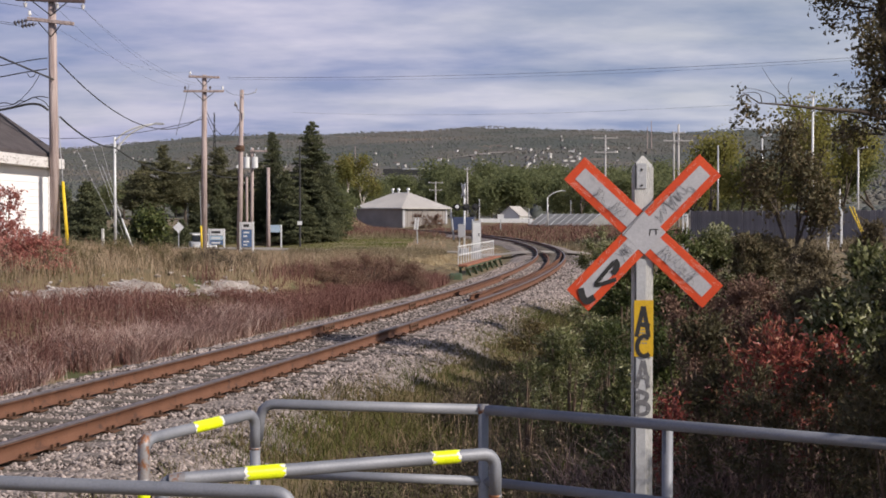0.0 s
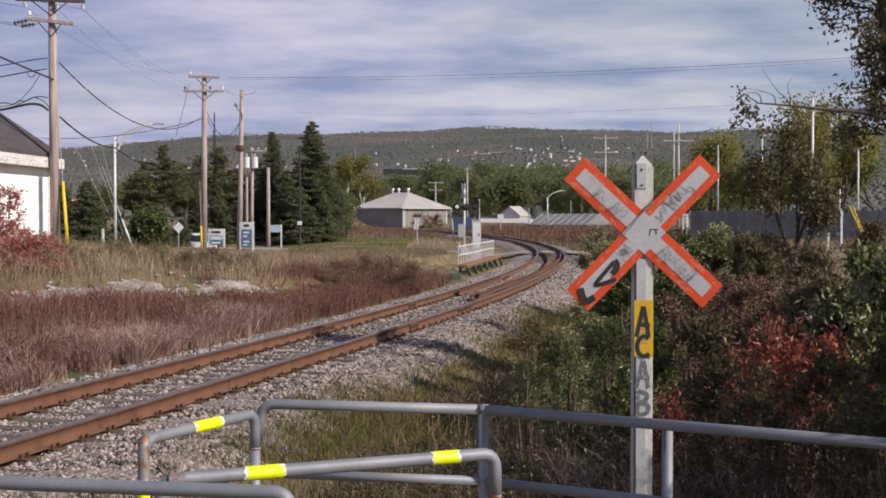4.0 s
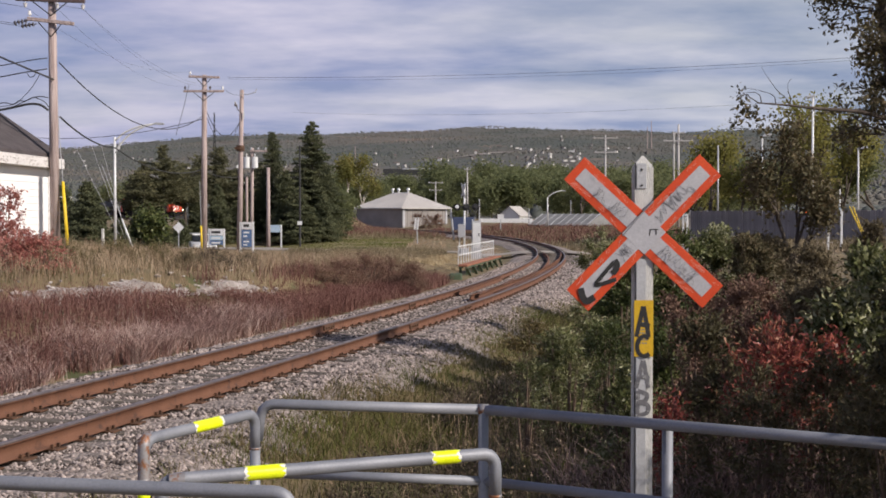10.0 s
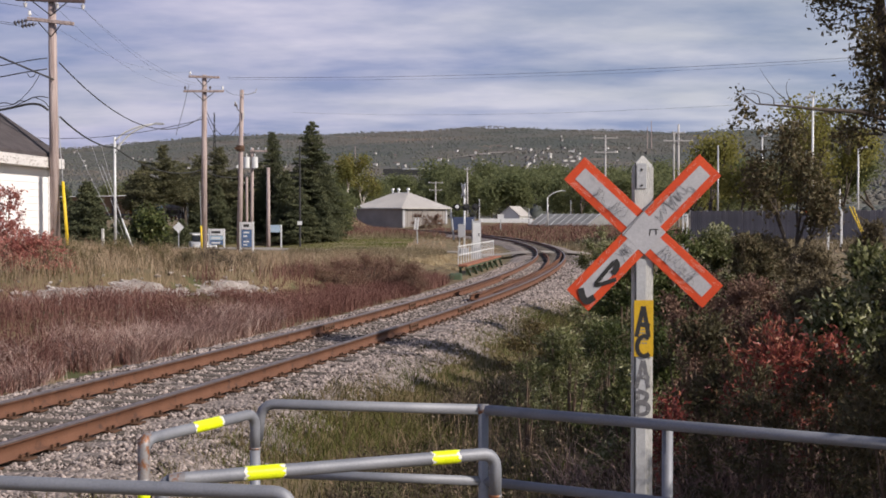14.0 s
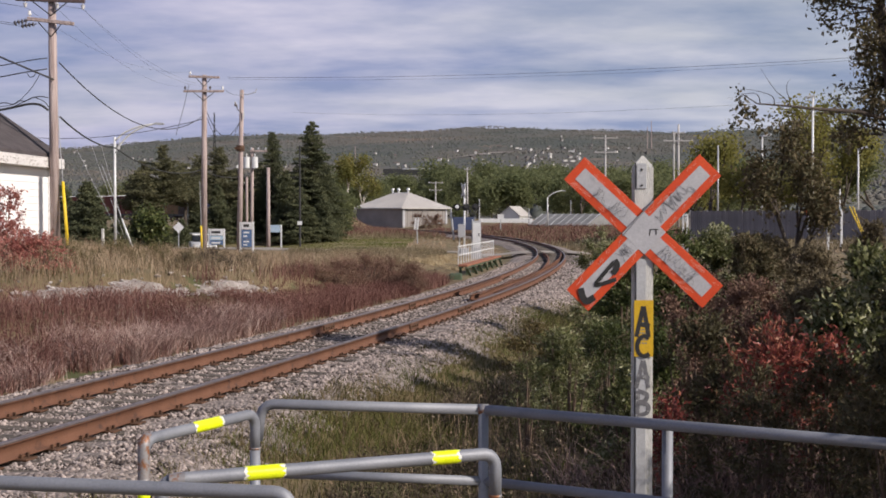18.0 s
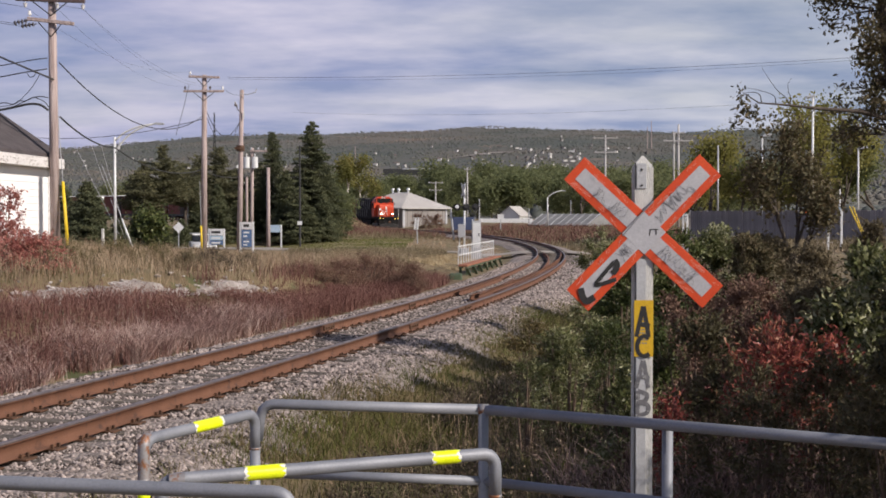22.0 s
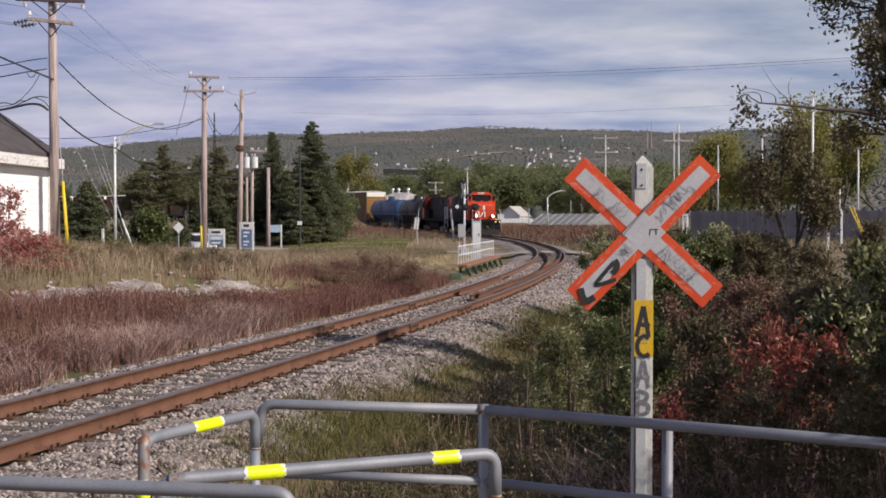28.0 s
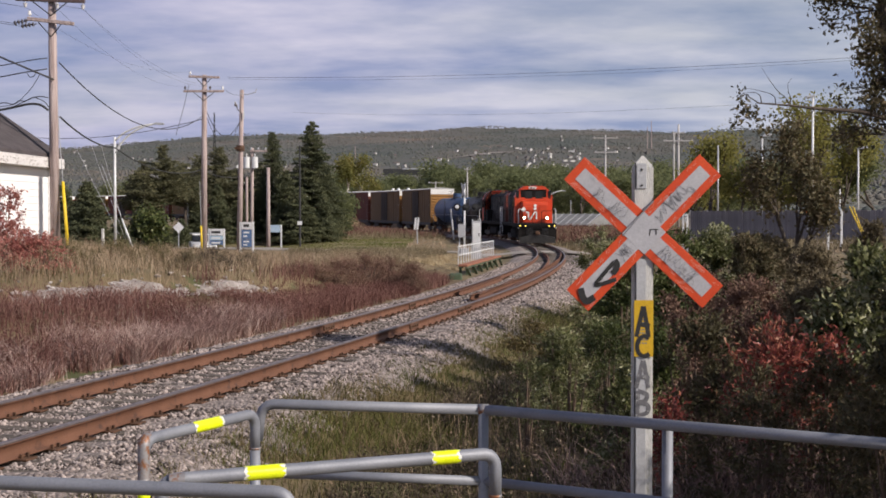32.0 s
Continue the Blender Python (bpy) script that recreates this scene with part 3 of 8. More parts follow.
def build_track():
    bed = raw_bed()
    tr = thing("railway_track", "single railway track with rusty rails on timber sleepers", "railway track", kind="structure")
    for side in (-1, 1):
        sweep(RAIL, S_NEAR, S_END, 1.0, side * GAUGE, M["rust_rail"], "rail", tr, "rust-brown steel rail")
        sweep(HEAD, S_NEAR, S_END, 1.0, side * GAUGE, M["rail_head"], "rail_head", tr, "worn grey running surface", dz=0.001)
    # sleepers, plates and spikes
    rng = random.Random(4)
    bm = BM()
    box(bm, (2.6, 0.22, 0.17), bevel=0.012)
    tie_mesh = mesh_of("sleeper", bm, M["tie"])
    bm = BM()
    box(bm, (0.34, 0.19, 0.02), bevel=0.004)
    for sx, sy in ((-1, -1), (-1, 1), (1, -1), (1, 1)):
        box(bm, (0.028, 0.022, 0.045), (sx * 0.088, sy * 0.055, 0.026))
    plate_mesh = mesh_of("tie_plate", bm, M["dark_rust"])
    s, n = S_NEAR, 0
    while s < arc_at_y(112):
        c, t = on_track(s, rng.uniform(-0.06, 0.06), -0.277 + rng.uniform(-0.012, 0.004))
        a = math.degrees(atan2(t[1], t[0])) - 90 + rng.uniform(-1.2, 1.2)
        tie = new("sleeper", tie_mesh)
        tie.parent, tie.matrix_basis = tr, pose(*c, 0, rng.uniform(-0.5, 0.5), a)
        if c[1] < 48:
            for side in (-1, 1):
                p, _ = on_track(s, side * GAUGE, -0.181)
                pl = new("tie_plate", plate_mesh)
                pl.parent, pl.matrix_basis = tr, pose(*p, 0, 0, a)
        s += 0.53
    # joint bars on the rails
    for y, side in ((24.6, -1), (25.3, 1), (29.6, 1), (31.0, -1), (30.4, 1)):
        sj = arc_at_y(y)
        p, t = on_track(sj, side * GAUGE, -0.085)
        bm = BM()
        for k in (-1, 1):
            box(bm, (0.025, 0.62, 0.10), (k * 0.026, 0, 0), bevel=0.008)
            for b in (-0.21, -0.07, 0.07, 0.21):
                rod(bm, (k * 0.036, b, 0), (k * 0.062, b, 0), 0.017, seg=6)
        jb = part("joint_bar", bm, M["dark_rust"], tr, "dark bolted joint bar")
        jb.matrix_basis = pose(*p, 0, 0, math.degrees(atan2(t[1], t[0])) - 90)
    # the turnout: a diverging inner rail, frog and guard rail
    a0, a1 = arc_at_y(30.5), arc_at_y(78)
    for name, off0, off1, s0, s1 in (("switch_rail", 0.60, -0.42, arc_at_y(32), a1), ("closure_rail", 0.12, 0.66, arc_at_y(34), a1), ("guard_rail", 0.57, 0.60, arc_at_y(35), arc_at_y(58)),
                                     ("guard_rail", -0.58, -0.62, arc_at_y(36), arc_at_y(45)), ("wing_rail", 0.24, -0.02, arc_at_y(34.5), arc_at_y(44))):
        ss = np.arange(s0, s1, 1.0)
        k = len(RAIL)
        pr = np.array(RAIL) * np.array([1, 0.96])
        v, f = [], []
        for i, s in enumerate(ss):
            u = (s - s0) / (s1 - s0)
            c, t = on_track(s, off0 + (off1 - off0) * u ** 1.3, -0.006)
            v.append(c + pr[:, :1] * np.array([t[1], -t[0], 0]) + pr[:, 1:] * np.array([0, 0, 1]))
            if i:
                f += [((i - 1) * k + j, (i - 1) * k + (j + 1) % k, i * k + (j + 1) % k, i * k + j) for j in range(k)]
        tagged(raw(name, np.concatenate(v), f, M["rust_rail"], tr), "rusty turnout rail")


def raw_bed():
    """The ballast: a ribbon with shoulders laid over the ground."""
    offs = [-3.0, -2.5, -1.95, -1.5, -1.2, -0.7, -0.4, 0, 0.4, 0.7, 1.2, 1.5, 1.95, 2.5, 3.1]
    hs = [-0.66, -0.46, -0.235, -0.2, -0.2, -0.215, -0.22, -0.22, -0.22, -0.215, -0.2, -0.2, -0.235, -0.46, -0.72]
    ss = np.concatenate([np.arange(S_NEAR, arc_at_y(60), 0.3), np.arange(arc_at_y(60), S_END, 1.5)])
    rng = np.random.default_rng(3)
    v = []
    for s in ss:
        for o, h in zip(offs, hs):
            c, _ = on_track(s, o + rng.normal() * 0.04, h + rng.normal() * 0.014)
            v.append(c)
    k = len(offs)
    i = (np.arange(len(ss) - 1)[:, None] * k + np.arange(k - 1)[None, :]).ravel()
    ob = raw("ballast_bed", np.array(v), np.stack([i, i + k, i + k + 1, i + 1], 1), M["ballast"])
    return tagged(ob, "grey crushed stone ballast under the track", "ballast", kind="structure")


build_track()


def build_stones():
    """Loose ballast stones, thick near the camera and thinner farther off."""
    rng = np.random.default_rng(8)
    n = 125000
    y = 8.5 + 55 * rng.random(n) ** 2.6
    s = np.interp(y, TXY[:700, 1], TS[:700])
    off = rng.uniform(-3.0, 3.1, n)
    near_rail = np.abs(np.abs(off) - GAUGE) < 0.06
    off[near_rail] += 0.2
    x0, y0, z0 = (np.interp(s, TS, a) for a in (TXY[:, 0], TXY[:, 1], TZ))
    tx, ty = np.interp(s, TS, TT[:, 0]), np.interp(s, TS, TT[:, 1])
    h = np.interp(np.abs(off), [0, 1.5, 1.95, 2.5, 3.1], [-0.215, -0.2, -0.235, -0.46, -0.69])
    in_tie = (np.abs(off) < 1.3) & (((s - S_NEAR + 0.11) % 0.53) < 0.22) & (rng.random(n) < 0.5)
    keep = ~in_tie & (off < np.interp(y, [13, 18, 30, 36], [2.3, 1.8, 1.8, 2.6]) + rng.uniform(0, 0.6, n))
    c = np.stack([x0 + off * ty, y0 - off * tx, z0 + h], 1)[keep]
    r = (0.013 + 0.024 * rng.random(len(c)) ** 2.5) * (1 + c[:, 1] / 45)
    base = np.array([(1, 0, -0.2), (-1, 0.1, -0.1), (0, 1, 0), (0.1, -1, -0.2), (0.2, 0.1, 0.9), (-0.1, -0.1, -0.8)])
    v = base[None] * (0.7 + 0.6 * rng.random((len(c), 6, 3)))
    ang = rng.random(len(c)) * 2 * pi
    ca, sa = np.cos(ang)[:, None], np.sin(ang)[:, None]
    v = np.stack([v[..., 0] * ca - v[..., 1] * sa, v[..., 0] * sa + v[..., 1] * ca, v[..., 2] * 0.8], 2) * r[:, None, None] + c[:, None, :]
    tri = np.array([(0, 2, 4), (2, 1, 4), (1, 3, 4), (3, 0, 4), (3, 1, 2), (3, 2, 0)])
    f = (np.arange(len(c))[:, None, None] * 6 + tri[None]).reshape(-1, 3)
    ob = raw("ballast_stones", v.reshape(-1, 3), f, M["stone"])
    tagged(ob, "loose grey and pinkish crushed stones between the rails", "gravel", kind="stuff")


build_stones()


# ---- foreground: pedestrian barriers and the crossing sign ----
BAR_Z, MID_Z, PIPE_R = 0.92, 0.505, 0.030


def tape_on(a, b, u0, u1, parent, torn=True):
    """A strip of tape wrapped round a pipe, its ends torn off unevenly over a white backing."""
    a, b = Vector(a), Vector(b)
    p, q = a.lerp(b, u0), a.lerp(b, u1)
    d = (q - p).normalized()
    rng = random.Random(int(1000 * (u0 + u1 + p.x)))
    for name, r, grow, material, label in (("reflective_tape", 0.0020, 0.0, M["tape"], "fluorescent yellow reflective tape"), ("tape_edge", 0.0012, 0.003, M["tape_edge"], "torn white tape edge")):
        if grow and not torn:
            continue
        bm = BM()
        pipe(bm, [p.lerp(q, i / 5) for i in range(6)], PIPE_R + r, 20, caps=False)
        bm.verts.ensure_lookup_table()
        for k, ring in ((-1, bm.verts[:20]), (1, bm.verts[-20:])):
            for v in ring:
                v.co += d * k * (grow + (rng.uniform(-0.028, 0.004) if torn and not grow else rng.uniform(-0.012, 0.004) * (grow > 0)))
        part(name, bm, material, parent, label, True)


def hoop(a, b, foot, radius, parent):
    """The bent top bar, and a post welded under each end."""
    a, b = Vector(a), Vector(b)
    za, zb = Vector((a.x, a.y, a.z - 0.2)), Vector((b.x, b.y, b.z - 0.2))
    bm = BM()
    pipe(bm, bend([za, a, b, zb], radius), PIPE_R, 14)
    part("top_bar", bm, M["galv"], parent, "", True)
    for p in (za, zb):
        bm = BM()
        rod(bm, (p.x, p.y, foot), p, PIPE_R, seg=14)
        part("post", bm, M["galv"], parent, "", True)
        bm = BM()
        rod(bm, (p.x, p.y, p.z - 0.006), (p.x, p.y, p.z + 0.006), PIPE_R + 0.002, seg=14)
        part("weld", bm, M["galv_rust"], parent, "rusty weld bead", True)


def build_barriers():
    g = "pedestrian barriers at the footpath"
    # long railing along the back of the footpath, bent at the middle post
    A, B, C = (-1.08, 7.64, BAR_Z), (0.234, 7.41, BAR_Z), (2.166, 6.29, BAR_Z)
    Cx = Vector(B).lerp(Vector(C), 1.6)
    f = thing("pipe_railing", "long galvanized steel pipe railing along the footpath", "railing", group=g)
    foot = -0.3
    bm = BM()
    pipe(bm, bend([(A[0] - 0.025, A[1] + 0.02, 0.70), A, B], 0.09), PIPE_R, 14)
    part("top_rail", bm, M["galv"], f, "", True)
    bm = BM()
    pipe(bm, [B, Cx], PIPE_R * 1.01, 14)
    part("top_rail", bm, M["galv"], f, "", True)
    bm = BM()
    pipe(bm, [Vector(B) + Vector((-0.028, 0.002, 0)), Vector(B) + Vector((0.03, -0.006, 0))], PIPE_R + 0.003, 14)
    part("weld_collar", bm, M["galv_rust"], f, "rusty weld collar", True)
    mid = lambda p, d=0.0: Vector((p[0], p[1] + d, MID_Z))
    bm = BM()
    pipe(bm, [mid(A), mid(B)], PIPE_R * 0.92, 14)
    part("middle_rail", bm, M["galv"], f, "", True)
    bm = BM()
    pipe(bm, [mid(B), mid(Cx)], PIPE_R * 0.92, 14)
    part("middle_rail", bm, M["galv"], f, "", True)
    for u in (None, (1183 - 856) / 712 * 1.12, 1.45):
        p = Vector(B) if u is None else Vector(B).lerp(Vector(C), u)
        if u is not None and u < 1:
            p = Vector((1.214, 6.93, BAR_Z))
        bm = BM()
        rod(bm, (p[0], p[1], foot), (p[0], p[1], BAR_Z), PIPE_R, seg=14)
        part("post", bm, M["galv"], f, "", True)
    # hoop beside the track, with tape
    a, b = (-1.071, 7.3, BAR_Z - 0.005), (-1.5, 6.42, BAR_Z - 0.005)
    h = thing("hoop_barrier", "bent galvanized pipe hoop with yellow reflective tape", "barrier", group=g)
    hoop(a, b, foot, 0.085, h)
    tape_on(a, b, 0.34, 0.60, h)
    tape_on((b[0], b[1], 0.9), (b[0], b[1], 0.3), 0.32, 0.5, h, False)
    bm = BM()
    pipe(bm, bend([Vector(b) + Vector((0.075, 0.33, 0)) * 0.25, b, (b[0], b[1], 0.72)], 0.085), PIPE_R + 0.0012, 14, caps=False)
    part("bend_cover", bm, M["galv_rust"], h, "scraped rusty bend", True)
    # hoop across the footpath
    a, b = (-1.188, 5.4, BAR_Z), (0.246, 6.03, BAR_Z)
    h = thing("hoop_barrier", "galvanized pipe hoop across the footpath with yellow tape", "barrier", group=g)
    hoop(a, b, foot, 0.075, h)
    tape_on(a, b, 0.2274, 0.3434, h)
    tape_on(a, b, 0.7887, 0.8797, h)
    tape_on((b[0], b[1], 0.9), (b[0], b[1], 0.3), 0.33, 0.5, h)
    bm = BM()
    pipe(bm, [(a[0] + 0.035, a[1] + 0.003, BAR_Z - 0.002), (a[0] + 0.10, a[1] + 0.011, BAR_Z)], PIPE_R + 0.001, 14, caps=False)
    part("bend_cover", bm, M["galv_rust"], h, "scraped rusty bend", True)
    # nearest hoop
    a, b = (-2.666, 5.5, BAR_Z), (-0.615, 5.147, BAR_Z)
    h = thing("hoop_barrier", "plain galvanized pipe hoop in the shade", "barrier", group=g)
    hoop(a, b, foot, 0.075, h)


build_barriers()


def stroke(bm, pts, w, y, n=5):
    """A flat painted stroke in the xz plane at depth y (a thin raised ribbon)."""
    pts = [Vector((p[0], 0, p[1])) for p in pts]
    if len(pts) > 2:
        pts = bend(pts, 1.0, n)
    l, r = [], []
    for i, p in enumerate(pts):
        d = (pts[min(i + 1, len(pts) - 1)] - pts[max(i - 1, 0)]).normalized()
        s = Vector((-d.z, 0, d.x)) * w / 2
        l.append(bm.verts.new((p.x + s.x, y, p.z + s.z)))
        r.append(bm.verts.new((p.x - s.x, y, p.z - s.z)))
    for i in range(len(pts) - 1):
        bm.faces.new((l[i], l[i + 1], r[i + 1], r[i]))
    return bm


def build_crossbuck():
    c = (1.272, 8.16, 1.933)
    sg = thing("crossing_sign", "white X-shaped crossing sign with orange-red border on a wooden post", "road sign", c, rz=0)
    base = gz(c[0], c[1] + 0.08) - 0.15 - c[2]
    w, top = 0.066, 2.349 - c[2]
    bm = BM()
    hy = 0.034
    vs = [[(-w, -hy + 0.049), (w, -hy + 0.049), (w, hy + 0.049), (-w, hy + 0.049)]]
    lo = [bm.verts.new((x, y, base)) for x, y in vs[0]]
    hi = [bm.verts.new((x, y, top)) for x, y in vs[0]]
    pk = [bm.verts.new((x * 0.12, 0.049 + (y - 0.049) * 0.12, top + 0.072)) for x, y in vs[0]]
    for a, b in ((lo, hi), (hi, pk)):
        for k in range(4):
            bm.faces.new((a[k], a[(k + 1) % 4], b[(k + 1) % 4], b[k]))
    bm.faces.new(pk)
    bm.faces.new(lo[::-1])
    bmesh.ops.bevel(bm, geom=[e for e in bm.edges if abs((e.verts[0].co - e.verts[1].co).z) > 0.3], offset=0.012, segments=2, affect="EDGES")
    part("post", bm, M["white_wood"], sg, "flaking white painted square timber post")
    bm = BM()
    box(bm, (0.062, 0.006, 1.56), (-0.012, 0.011, -0.95), bevel=0.001)
    box(bm, (0.062, 0.006, 0.16), (-0.012, 0.011, 0.36), bevel=0.001)
    part("steel_strip", bm, M["strap"], sg, "grey steel strip")
    a1, a2 = 42.8, -45.6
    for ang, y in ((a1, 0.0), (a2, -0.012)):
        bm = BM()
        box(bm, (1.2, 0.004, 0.194), (0, y, 0), (0, ang, 0), bevel=0.0012)
        bl = part("blade", bm, M["sign_red"], sg, "orange-red bordered aluminium blade")
        bm = BM()
        box(bm, (1.10, 0.002, 0.094), (0, y - 0.0032, 0), (0, ang, 0))
        part("white_field", bm, M["sign_white"], bl, "scratched white field")
    bm = BM()
    box(bm, (0.196, 0.002, 0.196), (0, -0.0162, 0), (0, 43.6, 0))
    part("white_centre", bm, M["sign_white"], sg, "white centre")
    bm = BM()
    box(bm, (0.007, 0.004, 1.56), (-0.050, 0.0135, -0.95))
    box(bm, (0.007, 0.004, 0.16), (-0.050, 0.0135, 0.36))
    part("gap_line", bm, M["steel_dark"], sg, "dark gap beside the strip")
    # bolts
    for x, z in ((-0.012, 0.40), (-0.012, 0.30)):
        bm = BM()
        rod(bm, (x, 0.004, z), (x, 0.012, z), 0.008, seg=8)
        part("bolt", bm, M["steel_dark"], sg)
    # seam between the crossed blades, with the upper blade's shadow drawn in
    bm = BM()
    stroke(bm, [(-0.135, -0.02), (-0.012, 0.125), (0.06, 0.20)], 0.009, -0.0178, 2)
    part("seam_stain", bm, M["grey_marker"], sg, "dark seam")
    # scribbled writing on the arms
    rng = random.Random(12)
    bm = BM()
    for ang, u0, u1 in ((a1, -0.40, -0.16), (a1, 0.17, 0.46), (a2, 0.13, 0.42), (a2, -0.22, -0.12)):
        ca, sa = cos(radians(ang)), -sin(radians(ang))
        for row in range(2):
            pts, u = [], u0
            while u < u1:
                v = rng.uniform(-0.058, 0.058)
                pts.append((u * ca - v * sa, u * sa + v * ca))
                u += rng.uniform(-0.016, 0.034)
            if len(pts) > 2:
                stroke(bm, pts, 0.0030, -0.0188 - 0.0004 * row, 5)
    tagged(part("marker_writing", bm, M["grey_marker"], sg, "unreadable grey marker scribbles"), kind="stuff")
    rng = random.Random(3)
    bm = BM()
    for ang in (a1, a2):
        ca, sa = cos(radians(ang)), -sin(radians(ang))
        for k in range(34):
            u = rng.uniform(-0.56, 0.56)
            v = rng.choice((-1, 1)) * rng.uniform(0.055, 0.09)
            if abs(u) < 0.12:
                continue
            pts = [(u + rng.uniform(-0.045, 0.045), v + rng.uniform(-0.016, 0.016)) for _ in range(7)]
            stroke(bm, [(p * ca - q * sa, p * sa + q * ca) for p, q in pts], 0.0016, -0.0166 - 0.00003 * k, 4)
    tagged(part("border_wear", bm, M["worn_pink"], sg, "pale scratches in the border"), kind="stuff")
    bm = BM()
    stroke(bm, [(0.035, 0.02), (0.075, 0.02), (0.09, 0.022)], 0.006, -0.0192, 2)
    stroke(bm, [(0.04, 0.02), (0.035, -0.02)], 0.006, -0.0194)
    stroke(bm, [(0.075, 0.02), (0.078, -0.012)], 0.006, -0.0194)
    part("small_mark", bm, M["black_paint"], sg)
    P = lambda px, py: ((px - 1139) / 279.0, (412 - py) / 279.0)
    bm = BM()
    stroke(bm, [P(1027, 510), P(1031, 526), P(1037, 535), P(1052, 526)], 0.042, -0.0200, 4)
    stroke(bm, [P(1090, 494), P(1070, 501), P(1050, 507), P(1066, 487), P(1086, 464)], 0.026, -0.0204, 4)
    stroke(bm, [P(1087, 461), P(1092, 467), P(1090, 478), P(1083, 484)], 0.038, -0.0208, 4)
    part("spray_tag", bm, M["black_paint"], sg, "black spray-painted tag")
    bm = BM()
    box(bm, (0.123, 0.003, 0.36), (P(1140, 582)[0], 0.0045, P(1140, 582)[1]), bevel=0.001)
    pl = part("yellow_plate", bm, M["sign_yellow"], sg, "yellow plate with sprayed black letters")
    bm = BM()
    for r_ in range(9):
        zz = P(1140, 560 + r_ * 6)[1]
        for k in range(3):
            box(bm, (0.012, 0.001, 0.008), (P(1134, 0)[0] + k * 0.018, 0.0025, zz))
    part("printed_lines", bm, M["grey_marker"], pl, "small unreadable print")

    def letter(ch, z0, h, material, y):
        x0, ww = P(1139, 0)[0], 0.085
        sh = {"A": [[(-0.5, 0), (0.0, 1), (0.0, 1)], [(0.05, 1), (0.42, 0)], [(-0.4, 0.42), (0.5, 0.36)]],
              "C": [[(0.45, 0.86), (0.0, 1.0), (-0.45, 0.7), (-0.42, 0.25), (0.0, 0.0), (0.48, 0.16)]],
              "B": [[(-0.4, 0), (-0.36, 1)], [(-0.36, 1), (0.42, 0.86), (0.2, 0.55), (-0.36, 0.52)], [(-0.36, 0.52), (0.5, 0.42), (0.36, 0.02), (-0.4, 0)]]}[ch]
        b = BM()
        for i, q in enumerate(sh):
            stroke(b, [(x0 + px * ww, z0 + pz * h) for px, pz in q], 0.027, y - 0.0003 * i, 4)
        part("sprayed_letter", b, material, sg, "sprayed letter " + ch)
    letter("A", P(0, 597)[1], 0.195, M["black_paint"], 0.0018)
    letter("C", P(0, 633)[1], 0.14, M["black_paint"], 0.0012)
    letter("A", P(0, 688)[1], 0.175, M["grey_spray"], 0.0066)
    letter("B", P(0, 735)[1], 0.15, M["grey_spray"], 0.0062)


build_crossbuck()


